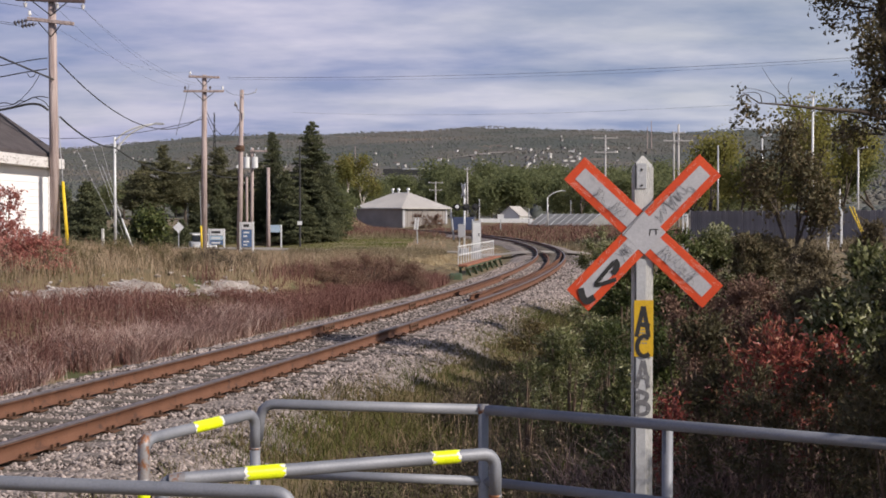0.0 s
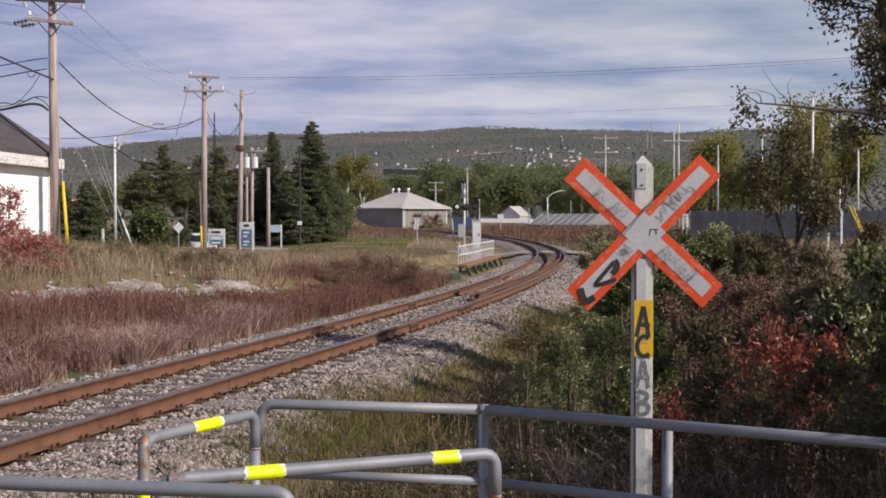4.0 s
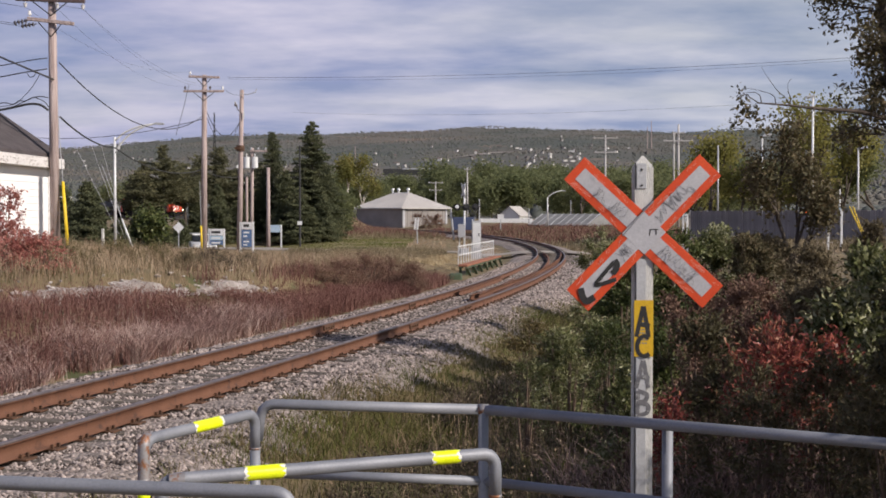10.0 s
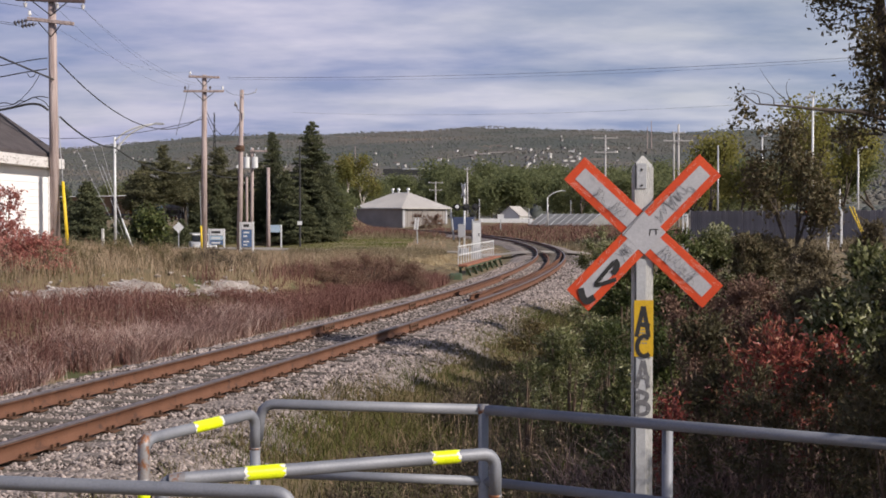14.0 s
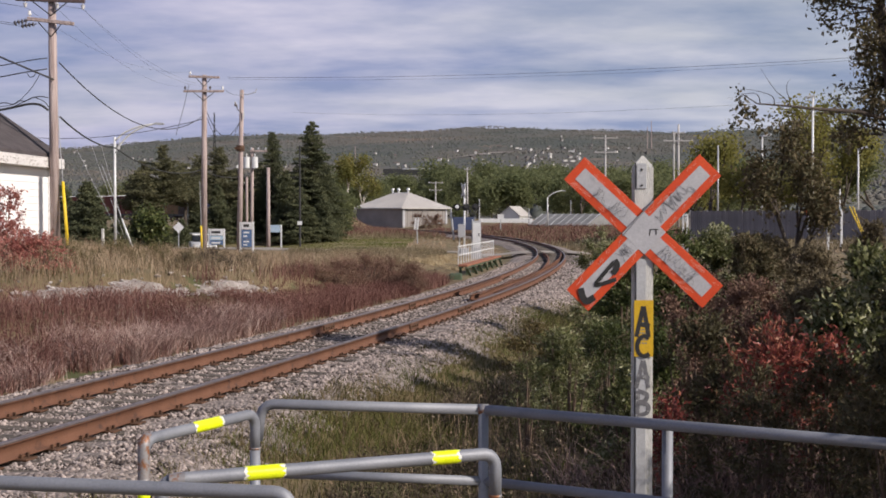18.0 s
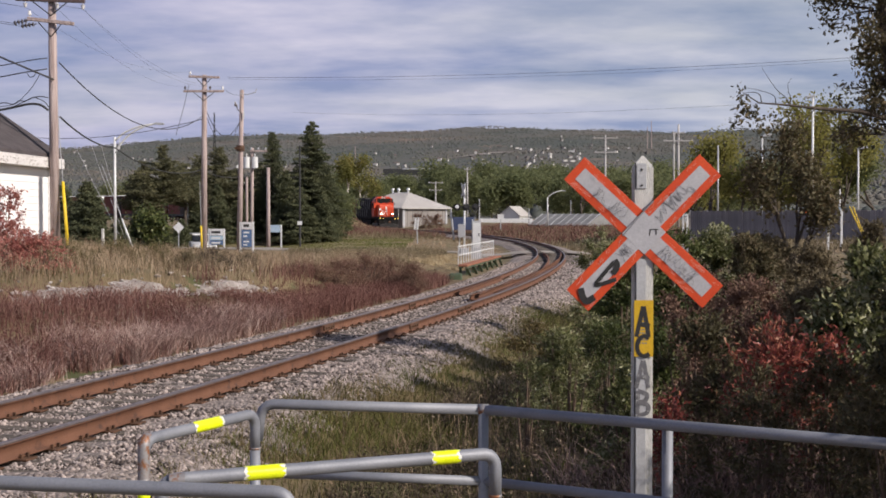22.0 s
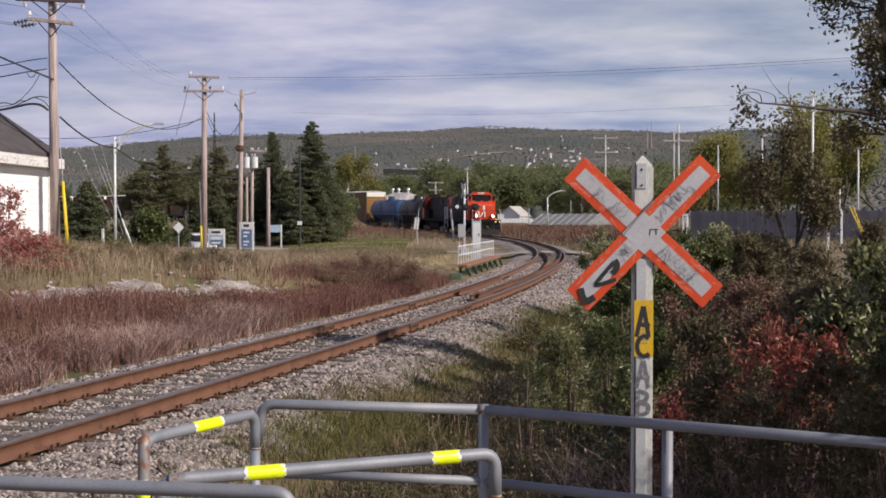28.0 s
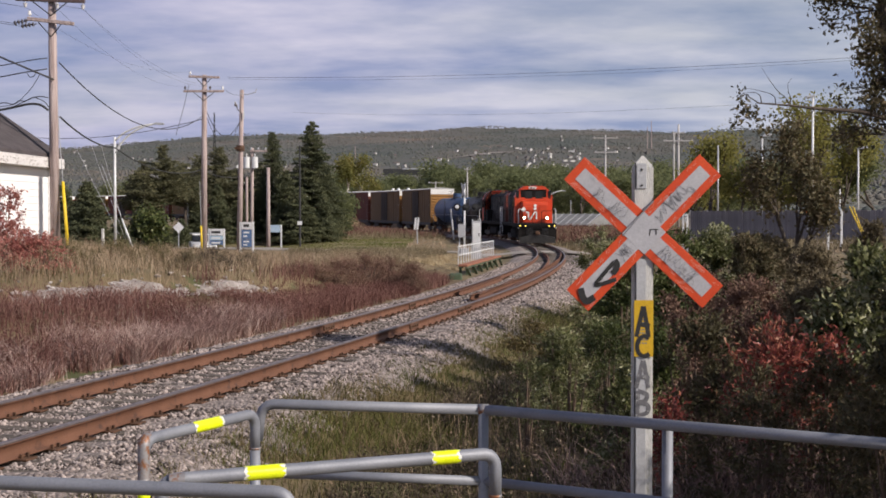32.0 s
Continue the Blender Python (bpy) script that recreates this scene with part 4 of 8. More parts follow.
# ---- left side: garage, poles, lamps, wires, road signs, cars ----
def build_garage():
    x0, y0, x1, y1 = -13.773, 40.0, -13.455, 44.4
    d = Vector((x1 - x0, y1 - y0, 0))
    L = 10.0
    rz = math.degrees(atan2(d.y, d.x))
    # local x runs along the wall towards the far corner at the origin, y goes left into the house
    g = thing("garage", "white clapboard garage with a dark shingle roof and peeling fascia", "garage", (x1, y1, 0), rz)
    zb, ze, W = 0.3, 3.80, 6.4
    bm = BM()
    box(bm, (L, 0.14, ze - zb), (-L / 2, 0.09, (ze + zb) / 2))
    box(bm, (0.14, W, ze - zb), (-0.07, 0.16 + W / 2, (ze + zb) / 2))
    box(bm, (0.14, W, ze - zb), (-L + 0.07, 0.16 + W / 2, (ze + zb) / 2))
    box(bm, (L, 0.14, ze - zb), (-L / 2, W + 0.23, (ze + zb) / 2))
    for xx in (-0.07, -L + 0.07):
        prism(bm, [(0.0, ze), (W + 0.3, ze), (W / 2 + 0.15, ze + 2.0)], 0.13, Matrix.Translation((xx, 0.02, 0)) @ pose(0, 0, 0, 0, 0, 90))
    part("wall", bm, M["siding"], g)
    z = zb + 0.8
    me = None
    while z < ze - 0.35:
        if me is None:
            bm = BM()
            prism(bm, [(0.0, 0.0), (-0.028, 0.0), (-0.012, 0.225), (0.0, 0.225)], L - 0.30, Matrix())
            me = mesh_of("board", bm, M["siding"])
        ob = new("board", me)
        ob.parent, ob.matrix_basis = g, pose(-L / 2 - 0.0, 0.02, z, 0, 0, 90)
        z += 0.232
    for xx in (-0.40, -0.05):
        bm = BM()
        box(bm, (0.09, 0.05, ze - zb), (xx, -0.01, (ze + zb) / 2), bevel=0.005)
        part("corner_board", bm, M["peel"] if xx < -0.1 else M["siding"], g)
    bm = BM()
    box(bm, (L + 0.1, 0.05, 0.34), (-L / 2, -0.375, ze + 0.06), bevel=0.005)
    part("fascia", bm, M["peel"], g, "peeling white fascia board")
    bm = BM()
    box(bm, (L + 0.1, 0.36, 0.05), (-L / 2, -0.17, ze - 0.09), bevel=0.005)
    part("trim", bm, M["peel"], g)
    bm = BM()
    hw, rise = (W + 0.9) / 2, 2.55
    o = [(-0.35, ze + 0.22), (hw - 0.2, ze + 0.22 + rise), (2 * hw - 0.05, ze + 0.22), (2 * hw - 0.05, ze + 0.36), (hw - 0.2, ze + 0.36 + rise), (-0.35, ze + 0.36)]
    prism(bm, o, L + 0.2, Matrix.Translation((-L / 2, 0, 0)) @ pose(0, 0, 0, 0, 0, 90))
    part("roof", bm, M["roof_dark"], g, "dark asphalt shingle roof")
    bm = BM()
    box(bm, (0.9, 0.06, 1.5), (-4.95, -0.025, 2.75), bevel=0.01)
    w = part("window", bm, M["peel"], g)
    bm = BM()
    box(bm, (0.7, 0.03, 1.3), (-4.95, -0.045, 2.75))
    part("pane", bm, M["glass"], w)


build_garage()

WIRE_ENDS = {}


def utility_pole(key, base, top, r0, r1, arms=(), label="weathered wooden utility pole", cans=0, turn=0, loose=False):
    """A tapering pole with crossarms (height, length, number of insulators)."""
    p = thing("utility_pole", label, "utility pole", (base[0], base[1], 0), turn, group="utility poles")
    lean = (top[0] - base[0], top[1] - base[1])
    if turn:
        lean = (0, 0)
    bm = BM()
    rod(bm, (0, 0, base[2] - 0.5), (lean[0], lean[1], top[2]), r0, r1, 12)
    part("shaft", bm, M["pole"], p, "", True)
    spots = []
    for z, ln, n, off, tilt, wood in [tuple(a) + (0, M["pole"])[len(a) - 4:] for a in arms]:
        u = (z - base[2]) / (top[2] - base[2])
        cx, cy = lean[0] * u + off, lean[1] * u
        bm = BM()
        box(bm, (ln, 0.10, 0.12), (cx, cy - r0 - 0.02, z), (0, tilt, 0), bevel=0.01)
        part("crossarm", bm, wood, p, "timber crossarm")
        bm = BM()
        for s in (-1, 1):
            rod(bm, (cx + s * ln * 0.26 - off, cy - r0 - 0.02, z - 0.04), (cx - off, cy - r0 * 0.8, z - 0.5), 0.018, seg=6)
        part("brace", bm, M["steel_dark"], p)
        sets = n if isinstance(n, tuple) else tuple(((k + 0.15) / (n - 0.7), "g") for k in range(n))
        for u, kind in sets:
            xx, yy, s = cx + (u - 0.5) * ln, cy - r0 - 0.02, -1 if kind == "h" else 1
            za = z - (u - 0.5) * ln * math.tan(math.radians(tilt))
            bm = BM()
            rod(bm, (xx, yy, za + s * 0.04), (xx, yy, za + s * 0.16), 0.02, seg=6)
            for j, (h0, ra) in enumerate(((0.13, 0.075), (0.20, 0.055))):
                rod(bm, (xx, yy, za + s * h0), (xx, yy, za + s * (h0 + 0.07)), ra, ra * 0.6, 10)
            part("insulator", bm, {"g": M["steel_grey"], "w": M["insul_white"], "h": M["insul_white"], "d": M["insul_dark"]}[kind], p, {"g": "grey porcelain insulator", "d": "dark brown insulator"}.get(kind, "white porcelain insulator"))
            spots.append((base[0] + xx, base[1] + yy, za + s * 0.26))
    for k in range(cans):
        bm = BM()
        rod(bm, (-0.30 + k * 0.62, -0.32, top[2] - 1.55), (-0.30 + k * 0.62, -0.32, top[2] - 0.72), 0.235, seg=14)
        rod(bm, (-0.30 + k * 0.62, -0.32, top[2] - 0.72), (-0.30 + k * 0.62, -0.32, top[2] - 0.45), 0.05, seg=8)
        part("transformer", bm, M["steel_white"], p, "pale grey pole transformer", False)
    WIRE_ENDS[key] = spots
    return p


utility_pole("a", (-12.955, 43, 1.369), (-13.011, 43, 9.527), 0.17, 0.13, ((9.225, 2.30, ((0.14, "h"), (0.60, "h"), (0.97, "h")), 0.0, 2, M["arm_dark"]), (8.526, 1.55, ((0.05, "w"),), 0.0, 6.5)), "tall weathered wooden utility pole beside the garage")
utility_pole("b", (-12.818, 69, 0.424), (-12.758, 69, 9.636), 0.17, 0.13, ((9.515, 1.65, ((0.05, "w"),), 0.02, 2), (8.757, 2.15, ((0.04, "d"), (0.66, "d"), (0.97, "w")), 0.0, 0)), "wooden utility pole with two crossarms at the roadside")
utility_pole("c", (-11.574, 73, 0.042), (-11.381, 73, 9.243), 0.165, 0.115, (), "leaning brown wooden utility pole without crossarms")
utility_pole("d", (-14.59, 98, -0.337), (-14.504, 98, 7.324), 0.15, 0.12, ((7.066, 1.3, 3, 0.5),), "utility pole carrying two pale transformers", cans=2)
utility_pole("e", (-15.849, 104, -0.482), (-15.849, 104, 5.273), 0.12, 0.10)
utility_pole("f", (-11.399, 84, -0.073), (-11.399, 84, 5.276), 0.14, 0.11, (), "short weathered wooden pole in the verge")


def small_bits():
    # yellow guy guards
    for p, q, r, dd in ((((-12.441, 42.6, 1.3)), ((-12.661, 42.9, 3.217)), 0.055, 0), (((-12.846, 68.5, 0.375)), ((-12.895, 68.6, 1.578)), 0.06, 0), (((-14.545, 60, 0.792)), ((-14.967, 60, 1.951)), 0.05, 1)):
        t = thing("guy_guard", "white plastic guy wire guard" if dd else "yellow plastic guy wire guard in the grass", "guy guard", p)
        bm = BM()
        v = Vector(q) - Vector(p)
        rod(bm, -v * 0.12, v, r, r * 0.85, 10)
        part("sleeve", bm, M["steel_white"] if dd else M["yellow_guard"], t, "", True)
        bm = BM()
        rod(bm, v, v * (3.2 if dd else 3.0), 0.014, seg=6)
        part("guy_wire", bm, M["steel_grey"], t)


small_bits()


def wire(name, p, q, sag, r=0.012, label="black overhead cable between poles", n=18, metal=None):
    p, q = Vector(p), Vector(q)
    t = thing(name, label, "cable", p, group="overhead cables")
    bm = BM()
    pts = []
    for i in range(n + 1):
        u = i / n
        pts.append(p.lerp(q, u) - p - Vector((0, 0, sag * 4 * u * (1 - u))))
    pipe(bm, pts, r, 6)
    part("strand", bm, metal or M["cable"], t, "", True)
    return t


def build_wires():
    # thick service cables, from the pole by the garage
    wire("overhead_cable", (-12.785, 43, 7.185), (-12.848, 69, 7.454), 1.36, 0.020)
    wire("overhead_cable", (-12.766, 43, 5.373), (-15.257, 60, 5.271), 0.25, 0.030, "thick black service cable between poles")
    wire("overhead_cable", (-15.257, 60, 5.271), (-12.939, 69, 4.575), 0.57, 0.028, "thick black service cable between poles")
    wire("overhead_cable", (-12.848, 69, 4.545), (-14.633, 98, 5.473), 0.4, 0.024)
    # tangle of service drops on the far side of that pole
    for r, pts in ((0.032, ((-80, 66), (0, 101), (97, 142))), (0.017, ((-70, 128), (0, 118), (35, 112), (60, 107), (86, 104))), (0.019, ((-70, 148), (0, 138), (35, 131), (60, 127), (86, 123))),
                   (0.012, ((72, 134), (62, 152), (45, 171), (30, 186), (0, 190))), (0.016, ((-50, 190), (0, 184), (12, 182), (25, 187), (36, 178), (46, 181), (60, 173), (75, 171), (87, 174))),
                   (0.040, ((-70, 208), (0, 196), (30, 190), (55, 184), (75, 186), (87, 196))), (0.014, ((25, 190), (50, 178), (62, 172), (80, 180), (88, 190))), (0.013, ((50, 131), (55, 138), (62, 137), (65, 130)))):
        P = [Vector(((x - 784) * 42.8 / 2277, 42.8, 2.03 + (385 - y) * 42.8 / 2277)) for x, y in pts]
        t = thing("service_cable", "loose black service cable at the pole by the garage", "cable", P[0], group="overhead cables")
        bm = BM()
        pipe(bm, bend([q - P[0] for q in P], 0.25, 4), r, 6)
        part("strand", bm, M["cable"], t, "", True)
    # strain insulators of the lower crossarm, and the conductors that they hold
    for x0, y0, x1, y1 in ((55, 37, 27, 43), (68, 44, 40, 48)):
        a, b = (Vector(((x - 784) * 42.8 / 2277, 42.8, 2.03 + (385 - y) * 42.8 / 2277)) for x, y in ((x0, y0), (x1, y1)))
        t = thing("strain_insulator", "string of dark strain insulator discs", "insulator", a)
        bm = BM()
        rod(bm, (0, 0, 0), b - a, 0.018, seg=6)
        for k in range(4):
            c = (b - a) * (0.2 + 0.22 * k)
            rod(bm, c, c + (b - a) * 0.10, 0.085, 0.05, 10)
        part("disc", bm, M["insul_dark"], t)
        wire("overhead_cable", b, b + Vector((-6, -18, -0.2)), 0.2, 0.008, "thin overhead conductor between poles")
    # bracket, band and cover strip on the leaning pole
    k = 73 / 2277
    t = thing("pole_hardware", "steel bracket and dark band on the leaning pole", "pole fitting", (-11.379, 72.78, 7.943))
    o = Vector((-11.379, 72.78, 7.943))
    Q = lambda x, y, d=72.78: Vector(((x - 784) * d / 2277, d, 2.03 + (385 - y) * d / 2277)) - o
    bm = BM()
    pipe(bm, [Q(428, 167), Q(440, 168), Q(453, 164), Q(455, 158)], 0.025, 6)
    part("bracket", bm, M["steel_grey"], t)
    bm = BM()
    rod(bm, Q(426, 258, 73.0), Q(426, 268, 73.0), 0.235, seg=14)
    box(bm, (0.35, 0.2, 0.12), Q(421, 263))
    part("band", bm, M["dark_rust"], t, "dark rusty steel band")
    bm = BM()
    box(bm, (0.07, 0.03, 0.45), Q(432, 205, 72.82))
    part("cover_strip", bm, M["steel_white"], t, "short white cover strip")
    bm = BM()
    pipe(bm, [Q(427, 200), Q(421, 194), Q(420, 187), Q(416, 181)], 0.03, 6)
    rod(bm, Q(416, 186), Q(420, 188), 0.07, seg=8)
    part("cutout", bm, M["insul_dark"], t)
    wire("overhead_cable", (-11.697, 69, 8.848), (-11.445, 73, 8.955), 0.1, 0.008, "thin jumper between two poles")
    # high conductors between the poles
    A, B = WIRE_ENDS["a"], WIRE_ENDS["b"]
    for i, j in ((0, 0), (1, 1), (2, 2), (2, 3)):
        wire("overhead_cable", A[i], B[j], 0.7, 0.0034, "thin overhead conductor between poles")
    for i in (0, 2):
        a = Vector(A[i])
        wire("overhead_cable", a, a + Vector((-9, -26, 0.5)), 0.5, 0.007, "thin overhead conductor between poles")
    wire("overhead_cable", (-11.515, 69, 9.515), (19.092, 52, 8.63), 0.30, 0.007, "long overhead conductor across the valley", 40)
    wire("overhead_cable", (-11.515, 69, 9.424), (19.549, 52, 8.561), 0.36, 0.004, "long overhead conductor across the valley", 40)
    wire("overhead_cable", (-20.87, 180, 16.655), (44.058, 120, 13.624), 1.0, 0.010, "long overhead conductor across the valley", 40)
    wire("overhead_cable", (-12.667, 69, 7.757), (-11.542, 73, 7.384), 1.05, 0.018)
    wire("overhead_cable", (-12.667, 69, 7.454), (-11.574, 73, 7.256), 1.2, 0.014)
    wire("overhead_cable", (-25.437, 80, 6.984), (-12.909, 69, 7.272), 0.4, 0.016)
    wire("overhead_cable", (-13.576, 69, 9.151), (-12.437, 60, 5.851), 0.1, 0.012)
    for x0, x1 in ((160, 222), (178, 226), (130, 215)):
        wire("guy_wire", ((x0 - 784) * 62 / 2277, 62, 2.03 + (385 - 250) * 62 / 2277), ((x1 - 784) * 60 / 2277, 60, 2.03 + (385 - 425) * 60 / 2277), 0.0, 0.008, "steel guy wire of a roadside pole", metal=M["guy_steel"])


build_wires()


def street_lamp(base, top, tip, r=0.09, double=True, label="galvanized street lamp with a curved double arm"):
    s = thing("street_lamp", label, "street lamp", (base[0], base[1], 0), group="street lamps")
    h = top[2]
    dx, dz = tip[0] - base[0], tip[2]
    bm = BM()
    rod(bm, (0, 0, base[2] - 0.6), (0, 0, h), r, r * 0.75, 10)
    part("pole", bm, M["steel_white"], s, "", True)
    for z0 in ((h - 0.25, h - 1.0) if double else (h - 0.05,)):
        bm = BM()
        c = Vector((0, 0, z0)), Vector((dx * 0.25, 0, (z0 + dz) / 2 + 0.35 * (dz - z0))), Vector((dx * 0.82, 0, dz))
        pipe(bm, [c[0] * (1 - t) ** 2 + c[1] * 2 * t * (1 - t) + c[2] * t * t for t in [i / 8 for i in range(9)]], 0.055, 8)
        part("arm", bm, M["steel_white"], s, "", True)
    if double:
        bm = BM()
        rod(bm, (dx * 0.10, 0, h - 0.75), (dx * 0.10, 0, h + 0.05), 0.02, seg=6)
        part("stay", bm, M["steel_white"], s)
    bm = BM()
    sx = 1 if dx > 0 else -1
    prism(bm, [(dx * 0.78, dz - 0.02), (dx * 0.84, dz + 0.09), (dx, dz + 0.05), (dx + sx * 0.06, dz - 0.03), (dx * 0.95, dz - 0.07)][::sx], 0.24)
    part("luminaire", bm, M["steel_grey"], s, "flat grey lamp head")
    return s


street_lamp((-19.359, 76, 0.595), (-19.259, 76, 6.77), (-16.488, 76, 7.537))
street_lamp((-20.797, 105, -0.506), (-20.797, 105, 5.12), (-22.227, 105, 5.535), 0.08, False, "small roadside street lamp")
street_lamp((-18.551, 120, -0.869), (-18.551, 120, 5.35), (-20.237, 120, 5.666), 0.08, False, "small roadside street lamp")
street_lamp((12.187, 150, 1.569), (12.187, 150, 4.336), (14.229, 150, 5.126), 0.10, False, "grey street lamp with a single curved arm")


def panel_sign(name, label, cat, x0, x1, ytop, ybot, d, rows, gap=0.03, back=M["steel_white"]):
    """A sign board on two posts: rows of (height share, material, bars)."""
    k = d / 2277.0
    w, h = (x1 - x0) * k, (ybot - ytop) * k
    cx, zt = ((x0 + x1) / 2 - 784) * k, 2.03 + (385 - ytop) * k
    zg = gz(cx, d) - 0.3
    s = thing(name, label, cat, (cx, d, 0))
    for sx in (-1, 1):
        bm = BM()
        box(bm, (0.10, 0.10, zt - zg), (sx * (w / 2 + 0.02), 0.06, (zt + zg) / 2), bevel=0.008)
        part("post", bm, back, s)
    z = zt
    for share, material, bars in rows:
        hh = h * share
        bm = BM()
        box(bm, (w - 0.1, 0.05, hh - gap), (0, 0, z - hh / 2), bevel=0.004)
        p = part("panel", bm, material, s)
        if bars:
            bm = BM()
            for i in range(bars):
                ww = (w - 0.3) * (0.9, 0.6, 0.75)[i % 3]
                box(bm, (ww, 0.006, (hh - gap) * 0.4 / bars), (-(w - 0.3 - ww) / 2, -0.03, z - hh * (i + 0.8) / (bars + 0.6)))
            part("lettering_bars", bm, M["steel_white"] if material != M["steel_white"] else M["steel_dark"], p, "unreadable lettering")
        z -= hh
    return s


panel_sign("information_sign", "tall white and blue information sign on posts", "sign", 426, 447, 393, 438, 70, ((0.30, M["steel_white"], 1), (0.38, M["blue_panel"], 2), (0.32, M["blue_panel"], 2)))
panel_sign("information_sign", "white and blue business sign on posts", "sign", 370, 396, 405, 434, 82, ((0.42, M["steel_white"], 1), (0.30, M["pale_blue"], 1), (0.28, M["blue_panel"], 1)))
panel_sign("road_sign", "blue-grey road sign seen from behind on posts", "sign", 476, 497, 398, 412, 88, ((1.0, M["pale_blue"], 0),))


def diamond_sign():
    s = thing("warning_sign", "diamond road warning sign, grey back towards the track", "road sign", (-16.443, 80, 0))
    bm = BM()
    box(bm, (0.5, 0.012, 0.5), (0, 0, 1.398), (0, 45, 0), bevel=0.004)
    part("plate", bm, M["steel_white"], s)
    bm = BM()
    box(bm, (0.06, 0.05, 3.0), (0, 0.04, 1.398 - 1.15))
    part("post", bm, M["steel_grey"], s)
    # thin dark lamp standard with a small notice
    s = thing("lamp_standard", "thin dark steel standard with a small white notice", "lamp post", (-10.222, 92, 0))
    bm = BM()
    rod(bm, (0, 0, -0.394), (0, 0, 7.161), 0.075, 0.05, 8)
    part("pole", bm, M["steel_dark"], s)
    bm = BM()
    box(bm, (0.34, 0.03, 0.26), (0, -0.1, 1.626))
    part("notice", bm, M["steel_white"], s, "small white notice")
    s = thing("marker_post", "short white wooden marker post in the grass", "post", (-18.507, 70, 0))
    bm = BM()
    box(bm, (0.14, 0.14, 1.4), (0, 0, 1.415 - 0.7), bevel=0.02)
    part("shaft", bm, M["white_wood"], s)
    s = thing("lattice_mast", "slender dark lattice radio mast behind the trees", "mast", (-28.388, 160, 0))
    bm = BM()
    for k_ in range(3):
        a = k_ * 2.094
        rod(bm, (0.42 * cos(a), 0.42 * sin(a), 0.5), (0.05 * cos(a), 0.05 * sin(a), 15.03), 0.07, 0.03, 6)
    for i in range(22):
        z0 = 0.5 + i * 0.66
        rr = 0.42 - 0.37 * (z0 / 15.5)
        for k_ in range(3):
            a, b = k_ * 2.094 + (i % 2) * 2.094, k_ * 2.094 + 2.094 - (i % 2) * 2.094
            rod(bm, (rr * cos(a), rr * sin(a), z0), (rr * cos(b), rr * sin(b), z0 + 0.66), 0.03, seg=4)
    part("lattice", bm, M["steel_dark"], s)


diamond_sign()


def build_car(loc, rz, label, paint):
    """A parked car; front along -y."""
    c = thing("car", label, "car", loc, rz, group="parked cars")
    bm = BM()
    prof = [(-2.15, 0.35), (-2.2, 0.62), (-1.95, 0.86), (-1.0, 0.95), (1.75, 0.98), (2.15, 0.88), (2.2, 0.4), (2.1, 0.28), (-2.0, 0.28)]
    prism(bm, prof, 1.74, pose(0, 0, 0, 0, 0, 90))
    bmesh.ops.bevel(bm, geom=bm.edges[:], offset=0.06, segments=2, affect="EDGES")
    part("body", bm, paint, c, "", True)
    bm = BM()
    prism(bm, [(-1.05, 0.93), (-0.45, 1.42), (1.15, 1.44), (1.85, 0.96)], 1.50, pose(0, 0, 0, 0, 0, 90))
    bmesh.ops.bevel(bm, geom=bm.edges[:], offset=0.07, segments=2, affect="EDGES")
    part("glasshouse", bm, M["glass"], c, "dark glass cabin")
    bm = BM()
    prism(bm, [(-0.42, 1.41), (-0.35, 1.47), (1.05, 1.49), (1.15, 1.43)], 1.36, pose(0, 0, 0, 0, 0, 90))
    part("roof", bm, paint, c)
    for sx in (-1, 1):
        for yy in (-1.32, 1.3):
            bm = BM()
            rod(bm, (sx * 0.72, yy, 0.32), (sx * 0.9, yy, 0.32), 0.32, seg=16)
            w = part("wheel", bm, M["black"], c, "black tyre")
            bm = BM()
            rod(bm, (sx * 0.88, yy, 0.32), (sx * 0.91, yy, 0.32), 0.2, seg=12)
            part("rim", bm, M["steel_grey"], w)
        bm = BM()
        box(bm, (0.34, 0.06, 0.14), (sx * 0.62, -2.15, 0.68), bevel=0.02)
        part("headlight", bm, M["steel_white"], c)
        bm = BM()
        box(bm, (0.26, 0.06, 0.2), (sx * 0.68, 2.17, 0.75), bevel=0.02)
        part("tail_light", bm, M["sign_red"], c)


M["car_white"] = mat("white car paint", (0.74, 0.74, 0.75), (0.8, 0.8, 0.8), 1, 30, 0.3, 0, 0)
M["car_silver"] = mat("silver car paint", (0.42, 0.43, 0.45), (0.5, 0.51, 0.53), 1, 30, 0.3, 0.3, 0)
build_car((-17.2, 92, gz(-17.2, 92)), 14, "white parked car beyond the tall grass", M["car_white"])
build_car((-19.192, 100, gz(-19.192, 100)), 8, "silver parked car beyond the tall grass", M["car_silver"])


